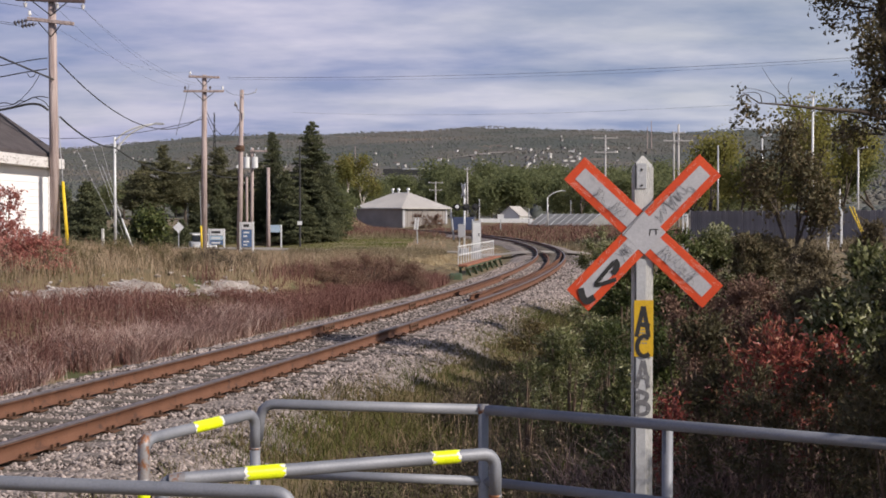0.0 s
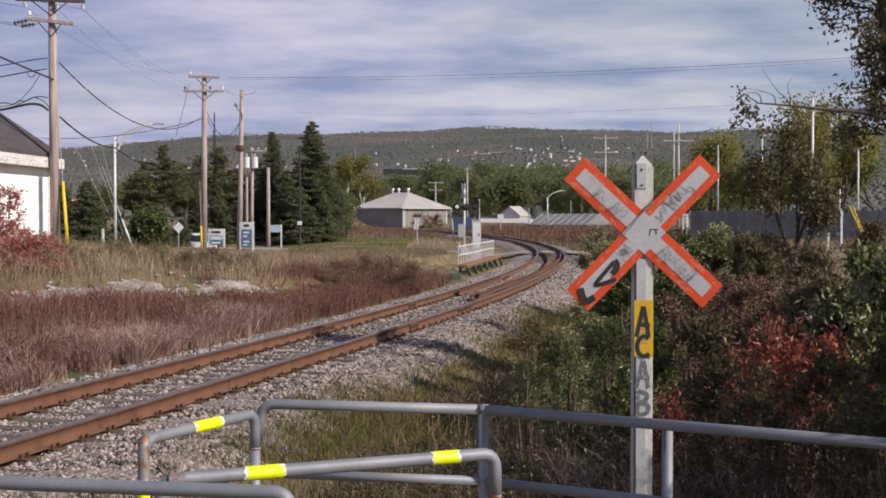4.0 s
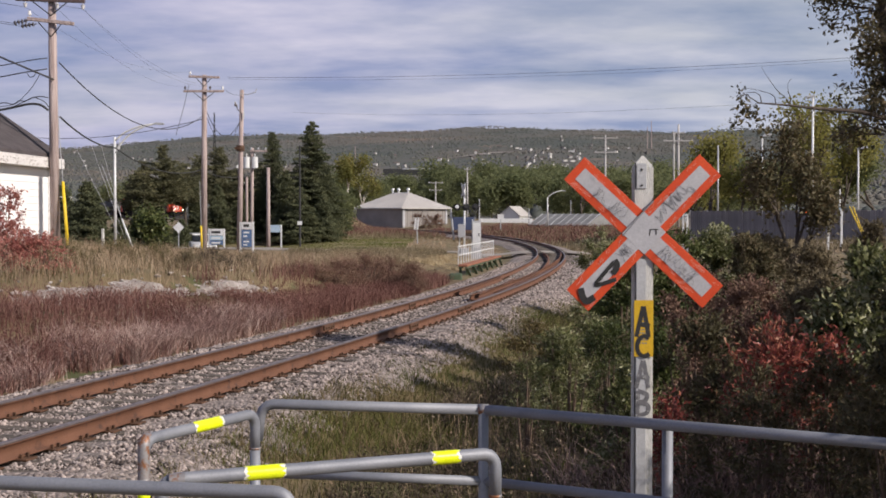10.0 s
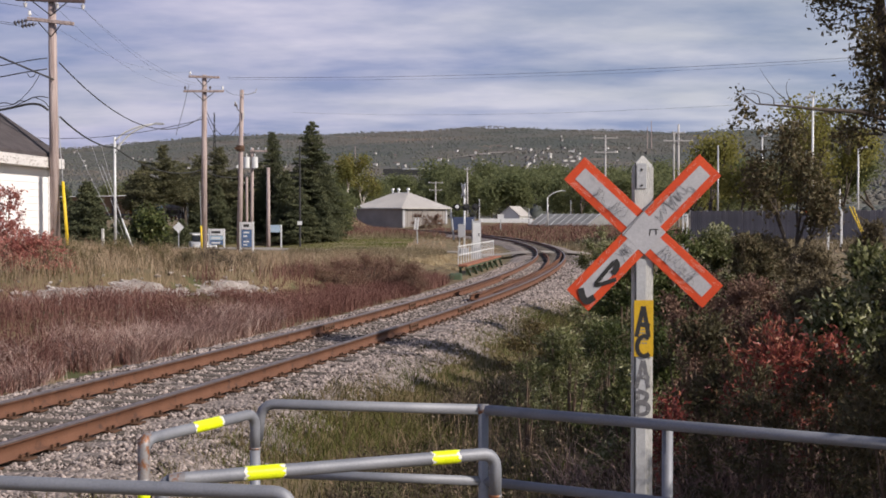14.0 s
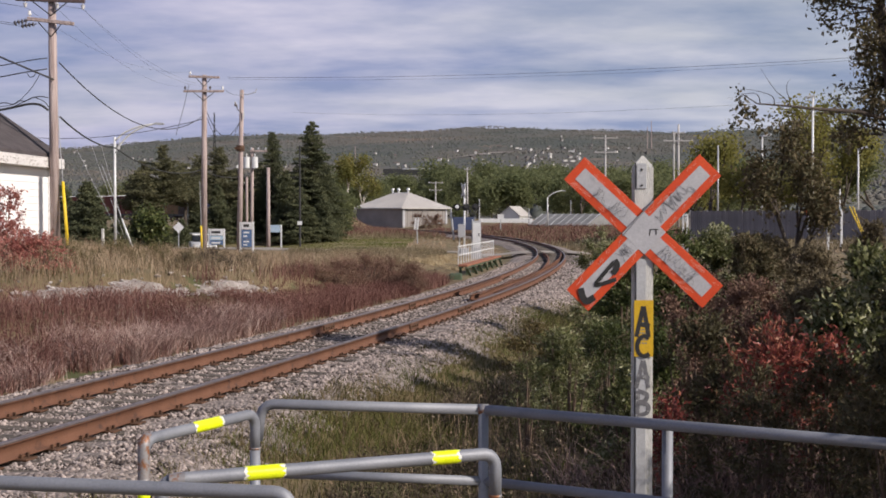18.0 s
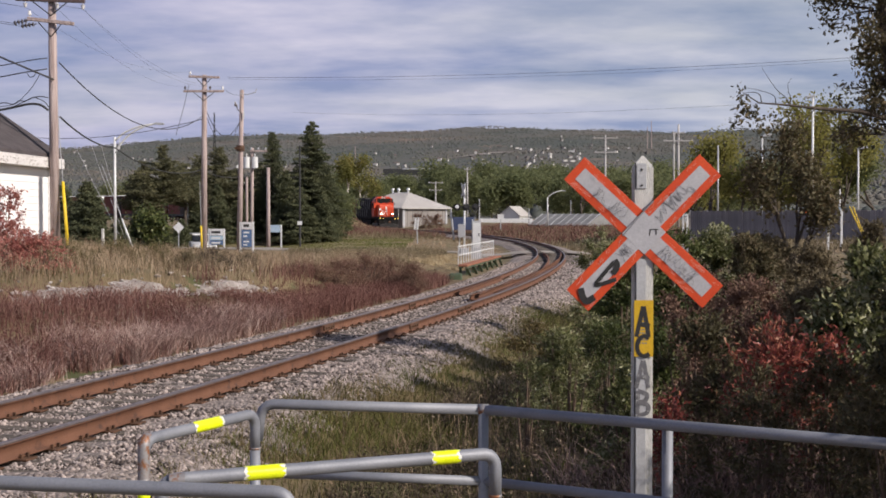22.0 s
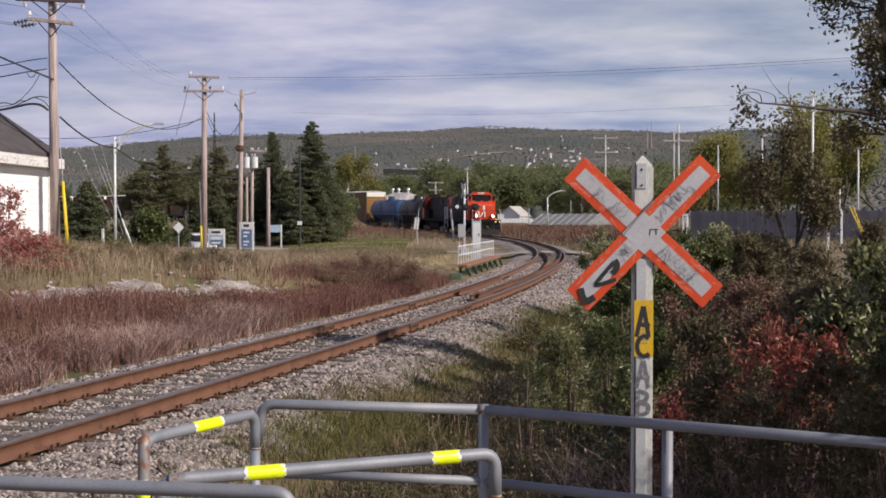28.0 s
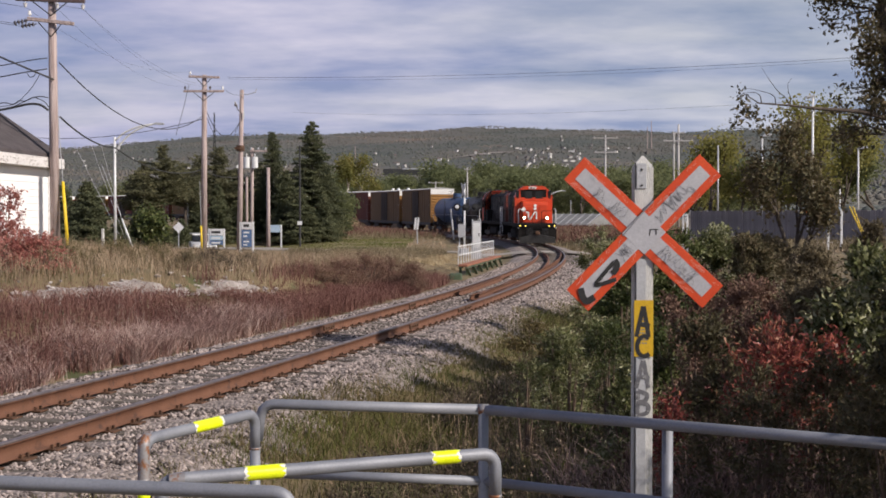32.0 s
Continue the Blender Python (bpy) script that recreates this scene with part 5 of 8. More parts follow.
def build_stone_edge():
    """Pale rubble along the edge of the meadow."""
    rng = random.Random(21)
    e = thing("rubble_edge", "low crumbling edge of pale rubble stones below the meadow", "stone edge", kind="structure")
    meshes = []
    for k in range(7):
        bm = BM()
        bmesh.ops.create_icosphere(bm, subdivisions=1, radius=0.5)
        for v in bm.verts:
            v.co *= rng.uniform(0.72, 1.18)
        bm.transform(Matrix.Diagonal((1.5, 1.0, 0.7, 1)))
        meshes.append(mesh_of("stone", bm, M["rubble"]))
    # low weathered ledge under the turf
    ys = np.arange(20.5, 32.4, 0.13)
    bm = BM()
    prev = None
    for y in ys:
        x = float(wall_x(y))
        zt, zb = gz(x - 0.35, y) - 0.02 + rng.uniform(-0.09, 0.03) - 0.34 * max(0.0, float(wob(np.array([x]), np.array([y]), 1.1, 1.0)[0])) - 0.12 * max(0.0, float(wob(np.array([x]), np.array([y]), 4.1, 2.0)[0])) - 0.10 * max(0.0, 26 - y) - 0.10 * max(0.0, (y - 30.5)), gz(x + 0.3, y) - 0.25
        ring = [bm.verts.new(q) for q in ((x - 0.4, y, zt), (x + 0.02 + rng.uniform(-0.05, 0.05), y, zt + rng.uniform(-0.05, 0.0)), (x + 0.10 + rng.uniform(-0.05, 0.07), y, (zt + zb) / 2), (x + 0.22, y, zb))]
        if prev:
            for a in range(3):
                bm.faces.new((prev[a], prev[a + 1], ring[a + 1], ring[a]))
        prev = ring
    part("ledge", bm, M["rubble"], e, "crumbling pale ledge")
    for i in range(300):
        y = 21 + 12.5 * rng.random()
        x = float(wall_x(y)) + rng.gauss(0.0, 0.22)
        s = rng.uniform(0.05, 0.12) if rng.random() < 0.7 else rng.uniform(0.12, 0.22)
        z = gz(x, y) + rng.uniform(0.0, 0.05)
        ob = new("stone", rng.choice(meshes))
        ob.parent = e
        ob.matrix_basis = pose(x, y, z, rng.uniform(-20, 20), rng.uniform(-20, 20), rng.uniform(0, 360)) @ Matrix.Diagonal((s, s, s, 1))


build_stone_edge()


# ---- middle distance: platform, crossing signal, shed, yard ----
def build_platform():
    L, zd, W = 12.2, 0.22, 0.36
    a = Vector((0.753, 49.0, 0))
    b = Vector((2.572, 61.0, 0))
    rz = math.degrees(atan2(b.y - a.y, b.x - a.x))
    p = thing("trackside_platform", "trackside platform with rusty red deck, green struts and white railing", "platform", a, rz)
    rng = random.Random(5)
    for i in range(24):
        bm = BM()
        box(bm, (L / 24 - 0.02, W, 0.07), ((i + 0.5) * L / 24, 0, zd - 0.035 + rng.uniform(-0.006, 0.006)), bevel=0.006)
        part("plank", bm, M["red_deck"], p)
    for yy in (-W / 2 + 0.06, W / 2 - 0.06):
        bm = BM()
        box(bm, (L, 0.08, 0.07), (L / 2, yy, zd - 0.108), bevel=0.005)
        part("beam", bm, M["green_steel"], p)
    for i in range(7):
        x = 0.3 + i * (L - 0.6) / 6
        bm = BM()
        rod(bm, (x - 0.1, -W / 2 + 0.06, zd - 0.1), (x + 1.0, -W / 2 + 0.04, -0.28), 0.055, seg=6)
        part("strut", bm, M["green_steel"], p)
        bm = BM()
        box(bm, (0.10, 0.10, 0.6), (x, W / 2 - 0.05, zd - 0.35))
        part("leg", bm, M["green_steel"], p)
    n = 17
    for i in range(n):
        x = 0.1 + i * (L - 0.2) / (n - 1)
        bm = BM()
        box(bm, (0.036, 0.036, 0.72), (x, W / 2, zd + 0.36))
        part("post", bm, M["steel_white"], p)
    for z in (0.70, 0.36):
        bm = BM()
        box(bm, (L, 0.04, 0.042), (L / 2, W / 2, zd + z))
        part("rail", bm, M["steel_white"], p)
    c = thing("cable_box", "low green metal cable box beside the platform", "utility box", (0.464, 48, -0.42))
    bm = BM()
    box(bm, (0.5, 0.6, 0.36), (0, 0, 0.18), bevel=0.06)
    part("case", bm, M["green_steel"], c)


build_platform()


def build_signal():
    d = 73.0
    k = d / 2277
    base = gz(1.218, d)
    s = thing("crossing_signal", "white railway crossing signal mast with black flasher lights", "railway signal", (1.218, d, 0))
    Z = lambda py: 2.03 + (385 - py) * k
    bm = BM()
    rod(bm, (0, 0, base - 0.3), (0, 0, Z(326)), 0.06, seg=10)
    part("mast", bm, M["steel_white"], s, "", True)
    bm = BM()
    box(bm, (0.5, 0.4, 0.5), (0, 0, base + 0.2), bevel=0.03)
    part("base", bm, M["steel_grey"], s)
    for ang in (38, -38):
        bm = BM()
        box(bm, (0.02, 1.2, 0.2), (-0.07, 0, Z(338)), (ang, 0, 12), bevel=0.003)
        part("crossbuck_blade", bm, M["steel_white"], s, "white crossbuck blade seen edge-on")
    for sx, lens in ((-0.42, 1), (0.08, 0), (0.62, 0)):
        bm = BM()
        rod(bm, (sx, -0.06, Z(367)), (sx, -0.02, Z(367)), 0.21, seg=20)
        bk = part("backing_disc", bm, M["black"], s, "round black flasher backing")
        bm = BM()
        rod(bm, (sx, -0.30, Z(366)), (sx, -0.06, Z(367)), 0.10, 0.10, 14)
        part("hood", bm, M["steel_white"] if lens else M["black"], bk)
    bm = BM()
    rod(bm, (-0.75, 0, Z(367)), (0.95, 0, Z(366)), 0.035, seg=8)
    part("crossbar", bm, M["black"], s)
    bm = BM()
    box(bm, (0.42, 0.3, 0.75), (-0.16, -0.15, Z(409)), bevel=0.02)
    part("relay_box", bm, M["steel_grey"], s, "grey relay box")
    bm = BM()
    box(bm, (0.05, 0.1, 1.6), (-0.28, -0.05, Z(428)))
    part("conduit", bm, M["steel_white"], s)
    bm = BM()
    rod(bm, (-0.78, 0.3, Z(370)), (-0.60, 0.3, Z(425)), 0.055, seg=8)
    part("leaning_arm", bm, M["steel_grey"], s, "grey leaning arm")
    c = thing("signal_cabinet", "tall light grey signal cabinet with lifting lugs", "cabinet", (1.814, 70, 0))
    zt, zb = 1.846, gz(1.814, 70)
    bm = BM()
    box(bm, (0.5, 0.45, zt - zb + 0.1), (0, 0, (zt + zb) / 2 - 0.05), bevel=0.012)
    part("case", bm, M["steel_grey"], c)
    bm = BM()
    box(bm, (0.42, 0.02, (zt - zb) * 0.62), (0, -0.235, zt - (zt - zb) * 0.36), bevel=0.004)
    dr = part("door", bm, M["steel_white"], c)
    bm = BM()
    box(bm, (0.05, 0.03, 0.14), (0.13, -0.255, zt - 0.75))
    part("handle", bm, M["steel_dark"], dr)
    for sx in (-1, 1):
        bm = BM()
        rod(bm, (sx * 0.21, 0, zt), (sx * 0.21, 0, zt + 0.1), 0.025, seg=8)
        part("lug", bm, M["steel_grey"], c)
    s = thing("marker_sign", "small white and black board on a post", "sign", (-2.064, 100, 0))
    bm = BM()
    for dx in (-0.09, 0.12):
        box(bm, (0.14, 0.03, 0.92), (dx, 0, 1.547), (0, 6, 0))
    part("board", bm, M["steel_white"], s, "white slatted board")
    bm = BM()
    rod(bm, (0.1, 0.05, gz(-2.064, 100) - 0.2), (0.0, 0.05, 1.723), 0.04, seg=6)
    part("post", bm, M["steel_grey"], s)


build_signal()


def build_shed():
    c = Vector((-6.482, 205.0, 0))
    s = thing("shed", "grey railway shed with a pale metal hip roof and roof vents", "shed", c, 45)
    lx, ly, zb, ze, zr = 10.2, 11.0, -0.6, 3.561, 6.16
    bm = BM()
    for sz, at in (((lx, 0.25, ze - zb), (lx / 2, 0.125, 0)), ((lx, 0.25, ze - zb), (lx / 2, ly - 0.125, 0)), ((0.25, ly - 0.5, ze - zb), (0.125, ly / 2, 0)), ((0.25, ly - 0.5, ze - zb), (lx - 0.125, ly / 2, 0))):
        box(bm, sz, (at[0], at[1], (ze + zb) / 2))
    part("wall", bm, M["shed_wall"], s, "pale grey cladding")
    bm = BM()
    o = 0.55
    lo = [bm.verts.new(v) for v in ((-o, -o, ze), (lx + o, -o, ze), (lx + o, ly + o, ze), (-o, ly + o, ze))]
    lo2 = [bm.verts.new((v.co.x, v.co.y, ze - 0.16)) for v in lo]
    r0, r1 = bm.verts.new((lx / 2, ly / 2 - 1.6, zr)), bm.verts.new((lx / 2, ly / 2 + 1.9, zr))
    for f in ((lo[0], lo[1], r0), (lo[1], lo[2], r1, r0), (lo[2], lo[3], r1), (lo[3], lo[0], r0, r1), lo2[::-1]):
        bm.faces.new(f)
    for i in range(4):
        bm.faces.new((lo2[i], lo2[(i + 1) % 4], lo[(i + 1) % 4], lo[i]))
    rf = part("roof", bm, M["roof_grey"], s, "light grey metal hip roof")
    # standing seams on the two slopes in view
    for i in range(18):
        u = (i + 0.5) / 18
        for (p, q, a, b) in ((lo_p((-o, -o), (lx + o, -o), u), None, (lx / 2, ly / 2 - 1.6), None), (lo_p((-o, ly + o), (-o, -o), u), None, None, None)):
            x, y = p
            if a:
                t = 1 - abs(2 * u - 1)
                tx, ty = x, -o + t * (ly / 2 - 1.6 + o)
                tz = ze + t * (zr - ze)
            else:
                t = min(1.0, (u * (ly + 2 * o)) / (ly / 2 - 1.9 + o), ((1 - u) * (ly + 2 * o)) / (ly / 2 - 1.6 + o))
                tx, ty, tz = -o + t * (lx / 2 + o), y, ze + t * (zr - ze)
            bm = BM()
            rod(bm, (x, y, ze + 0.02), (tx, ty, tz + 0.02), 0.035, seg=4)
            part("roof_seam", bm, M["roof_grey"], rf)
    for y in (ly / 2 - 1.5, ly / 2 + 0.8, ly / 2 + 2.2):
        bm = BM()
        rod(bm, (lx / 2, y, zr - 0.4), (lx / 2, y, zr + 0.35), 0.16, seg=10)
        rod(bm, (lx / 2, y, zr + 0.35), (lx / 2, y, zr + 0.68), 0.30, 0.22, 12)
        part("roof_vent", bm, M["steel_white"], s, "round white roof vent")
    for i in range(1, 9):
        bm = BM()
        box(bm, (0.06, 0.05, ze - zb - 0.2), (i * lx / 9, -0.02, (ze + zb) / 2))
        part("batten", bm, M["shed_wall"], s)
    bm = BM()
    box(bm, (0.45, 0.08, ze - zb - 0.1), (0.3, -0.04, (ze + zb) / 2))
    part("corner_board", bm, M["steel_grey"], s)
    bm = BM()
    box(bm, (0.35, 0.08, ze - zb - 0.1), (lx - 0.3, -0.04, (ze + zb) / 2))
    part("corner_board", bm, M["steel_grey"], s)


def lo_p(a, b, u):
    return (a[0] + (b[0] - a[0]) * u, a[1] + (b[1] - a[1]) * u)


build_shed()


def far_poles():
    for x, yt, yb, d, arms in ((771, 322, 400, 260, ((324, 26), (337, 24))), (827, 297, 395, 240, ((300, 12),)), (1071, 240, 400, 190, ((245, 46), (270, 40))), (1200, 221, 395, 160, ((250, 54), (236, 22))), (1192, 235, 395, 210, ((250, 30),))):
        k = d / 2277
        Z = lambda py: 2.03 + (385 - py) * k
        p = utility_pole("far%d" % x, ((x - 784) * k, d, Z(yb)), ((x - 784) * k, d, Z(yt)), 0.18, 0.12, tuple((Z(a), w * k, 3, 0) for a, w in arms), "distant grey utility pole with crossarms")
        for c in p.children:
            if c.name.split(".")[0] in ("shaft", "crossarm"):
                c.data.materials[0] = M["far_pole"]
    for x, yt, yb, d, r in ((848, 352, 400, 200, 0.14), (936, 370, 400, 200, 0.14), (1010, 355, 395, 220, 0.12), (1152, 215, 260, 1900, 0.9), (629, 258, 280, 1500, 0.6), (1145, 225, 260, 1900, 0.6)):
        k = d / 2277
        p = thing("mast" if d > 999 else "post_pole", "distant radio mast on the ridge" if d > 999 else "distant grey wooden pole", "mast" if d > 999 else "pole", ((x - 784) * k, d, 0))
        bm = BM()
        rod(bm, (0, 0, 2.03 + (385 - yb) * k - 3), (0, 0, 2.03 + (385 - yt) * k), r, r * 0.6, 6)
        part("shaft", bm, M["steel_grey"] if d < 999 else M["pole"], p)


far_poles()


def simple_house(name, label, cat, loc, rz, lx, ly, h, rise, wall, roof, group="", doors=True):
    """Walls with gables, an overhanging roof, and two windows on each long side."""
    b = thing(name, label, cat, loc, rz, group)
    bm = BM()
    prism(bm, [(-ly / 2, -3), (ly / 2, -3), (ly / 2, h), (0, h + rise), (-ly / 2, h)], lx, pose(0, 0, 0, 0, 0, 90))
    part("wall", bm, wall, b)
    bm = BM()
    o, t = 0.35, 0.18
    sl = rise / (ly / 2)
    prism(bm, [(-ly / 2 - o, h - sl * o + 0.02), (0, h + rise + 0.02), (ly / 2 + o, h - sl * o + 0.02), (ly / 2 + o, h - sl * o + t), (0, h + rise + t), (-ly / 2 - o, h - sl * o + t)], lx + 0.7, pose(0, 0, 0, 0, 0, 90))
    part("roof", bm, roof, b)
    for i in range(2):
        bm = BM()
        box(bm, (1.1, 0.08, 1.2), (-lx / 4 + i * lx / 2, -ly / 2 - 0.01, h * 0.55))
        part("window", bm, M["glass"], b)
    return b


def yard():
    # long white trailer wall, blue container, greenhouse roofs, house in the trees
    t = thing("trailer", "long white box trailer beyond the weeds", "trailer", (11.412, 232, 0.298))
    bm = BM()
    box(bm, (9.374, 2.5, 1.9), (0, 0, 0.55), bevel=0.05)
    part("box", bm, M["steel_white"], t)
    for k in (-3.3, -2.0, 3.2):
        bm = BM()
        rod(bm, (k, -1.2, -0.5), (k, -0.8, -0.5), 0.5, seg=12)
        part("wheel", bm, M["black"], t)
    for i in range(9):
        bm = BM()
        box(bm, (0.05, 0.03, 1.8), (-4.2 + i * 1.05, -1.265, 0.55))
        part("rib", bm, M["steel_white"], t)
    t = thing("container", "dark blue container behind the signal", "container", (2.372, 150, 0.91))
    bm = BM()
    box(bm, (2.503, 2.4, 1.5), (0, 0, 0.4), bevel=0.03)
    part("case", bm, M["navy"], t)
    t = thing("road_sign", "white road sign board behind the weeds", "road sign", (7.615, 170, 0))
    bm = BM()
    box(bm, (0.821, 0.05, 0.672), (0, 0, 2.105))
    part("board", bm, M["steel_white"], t)
    bm = BM()
    box(bm, (0.12, 0.1, 2.2), (0, 0.06, 2.105 - 1.1))
    part("post", bm, M["steel_grey"], t)
    simple_house("house", "grey-roofed house among the trees", "house", (18.4, 330, -0.5), 65, 7, 5.4, 3.0, 2.2, M["steel_white"], M["roof_grey"])
    g = thing("greenhouse", "long low greenhouse with grey ribbed pitched roofs", "greenhouse", (17.369, 175, 0), -18)
    zt, zb = 2.5, -0.5
    for k in range(2):
        pts = [(-3.4 + 6.8 * i / 10, 0) for i in range(11)]
        out = [(x + k * 6.9, 1.0 + (zt - 1.0 - k * 0.3) * (1 - abs(x) / 3.4)) for x, _ in pts] + [(3.4 + k * 6.9, zb), (-3.4 + k * 6.9, zb)]
        bm = BM()
        prism(bm, out[::-1], 9.5, pose(0, 0, 0, 0, 0, 70))
        part("bay", bm, M["poly_sheet"], g, "grey sheeted bay")
        for j in range(9):
            bm = BM()
            pipe(bm, [Matrix.Rotation(radians(70), 4, "Z") @ Vector((x, -4.6 + j * 1.15, z + 0.03)) for x, z in out[:11]], 0.04, 5)
            part("rafter", bm, M["steel_grey"], g)
    b = thing("flat_building", "long dark flat-roofed building on the hillside", "building", (-26.087, 900, 0))
    bm = BM()
    box(bm, (30.83, 14, 3.953), (0, 0, 33.651))
    part("wall", bm, M["steel_dark"], b)
    bm = BM()
    box(bm, (19.763, 14.4, 0.9), (8, 0, 35.627))
    part("roof", bm, M["steel_grey"], b)


yard()


def town():
    """Houses scattered over the hillside, each with walls and roof."""
    rng = random.Random(77)
    wall_m, roof_m = M["far_wall"], M["far_roof"]
    proto = []
    for k in range(4):
        lx, ly, h, rise = ((11, 8, 4.5, 3), (14, 9, 5.5, 2.5), (9, 9, 5, 4), (22, 10, 4.5, 1.2))[k]
        b = simple_house("house", "pale distant house on the wooded hillside", "house", (0, 0, 0), 0, lx, ly, h, rise, wall_m, roof_m, "houses on the hillside")
        proto.append(b)
    used = set()
    for i in range(84):
        px = rng.gauss(930, 110) if i < 74 else rng.uniform(120, 700)
        py = rng.uniform(258, 302) if i < 74 else rng.uniform(268, 312)
        if i in (3, 17, 40):
            px, py = rng.uniform(940, 1120), rng.uniform(245, 262)
        # walk up the slope until the line of sight meets it
        for d in range(620, 2590, 12):
            if 2.03 + (385 - py) * d / 2277.0 < gz((px - 784) * d / 2277.0, d) + 3:
                break
        x = (px - 784) * d / 2277.0
        k = i % 4
        q = rng.uniform(0.22, 0.40)
        m = pose(x, d, gz(x, d) + 1.0, 0, 0, rng.uniform(-70, 70)) @ Matrix.Diagonal((q, q, q, 1))
        if k not in used:
            used.add(k)
            proto[k].matrix_basis = m
        else:
            copy_thing(proto[k], pose(0, 0, 0)).matrix_basis = m
    # clusters of white houses, and a red one, on the nearer slope
    for n, (px, py, k) in enumerate(((236, 280, 0), (246, 278, 2), (256, 282, 0), (268, 281, 1), (280, 284, 0), (312, 286, 2), (300, 284, 0), (333, 296, 1), (150, 284, 0), (372, 291, 2), (118, 300, 1), (128, 299, 0),
                                     (868, 262, 0), (905, 258, 2), (992, 250, 0), (998, 262, 0), (1016, 264, 2), (928, 262, 1), (945, 296, 2), (888, 284, 3), (860, 285, 3), (1045, 262, 0), (1112, 262, 1), (1090, 268, 0), (1075, 262, 2), (1000, 284, 3), (1018, 281, 0), (978, 289, 0), (962, 288, 2), (924, 283, 0), (905, 292, 1))):
        for d in range(620, 2590, 12):
            if 2.03 + (385 - py) * d / 2277.0 < gz((px - 784) * d / 2277.0, d) + 3:
                break
        x = (px - 784) * d / 2277.0
        q = rng.uniform(0.20, 0.32)
        c = copy_thing(proto[k], pose(0, 0, 0))
        c.matrix_basis = pose(x, d, gz(x, d) + 1.5, 0, 0, rng.uniform(-50, 50)) @ Matrix.Diagonal((q, q, q, 1))
    # church with a pointed tower
    for px, py, d in ((993, 255, 2150), (945, 297, 1600)):
        x = (px - 784) * d / 2277.0
        z = gz(x, d)
        b = thing("church", "small white church with a pointed tower on the hill", "church", (x, d, z), 20)
        bm = BM()
        box(bm, (2.0, 2.0, 5), (0, 0, 2))
        part("tower", bm, wall_m, b)
        bm = BM()
        rod(bm, (0, 0, 4.5), (0, 0, 8), 1.4, 0.12, 8)
        part("spire", bm, roof_m, b)


town()


def build_road():
    """The side road that meets the track at the signal: a worn strip with gravel edges."""
    ys, xs = (76.5, 81.0), np.linspace(-46, 40, 120)
    rng = np.random.default_rng(2)
    v = []
    for x in xs:
        for j, y in enumerate((ys[0], 0.5 * sum(ys), ys[1])):
            yy = y + 0.02 * x + rng.normal() * 0.05
            e, zr = track_offset(np.array([x]), np.array([yy]))
            g = gz(x, yy) + 0.05
            near = float(np.clip(1 - (abs(e[0]) - 1.2) / 4.0, 0, 1))
            v.append((x, yy, g * (1 - near) + (float(zr[0]) - 0.03) * near))
    f = [(i * 3 + j, i * 3 + 3 + j, i * 3 + 4 + j, i * 3 + 1 + j) for i in range(len(xs) - 1) for j in range(2)]
    keep = []
    for q in f:
        cx = sum(v[k][0] for k in q) / 4
        cy = sum(v[k][1] for k in q) / 4
        e, _ = track_offset(np.array([cx]), np.array([cy]))
        if abs(abs(e[0]) - GAUGE) > 0.32:
            keep.append(q)
    tagged(raw("road", np.array(v), np.array(keep), M["gravel"]), "worn pale gravel side road crossing the track", "road", kind="structure")


build_road()


def hill_road():
    """A pale lane slanting across the far slope."""
    v, f = [], []
    for i, (px, py) in enumerate(((770, 284), (800, 280), (835, 276), (870, 272), (905, 270))):
        for d in range(900, 2590, 8):
            if 2.03 + (385 - py) * d / 2277.0 < gz((px - 784) * d / 2277.0, d) + 2:
                break
        for k in (0, 14):
            x = (px - 784) * d / 2277.0
            v.append((x, d + k, gz(x, d + k) + 2.2))
        if i:
            f.append((2 * i - 2, 2 * i, 2 * i + 1, 2 * i - 1))
    tagged(raw("hill_road", np.array(v), np.array(f), M["rubble"]), "pale lane slanting across the far hillside", "road", kind="structure")


hill_road()


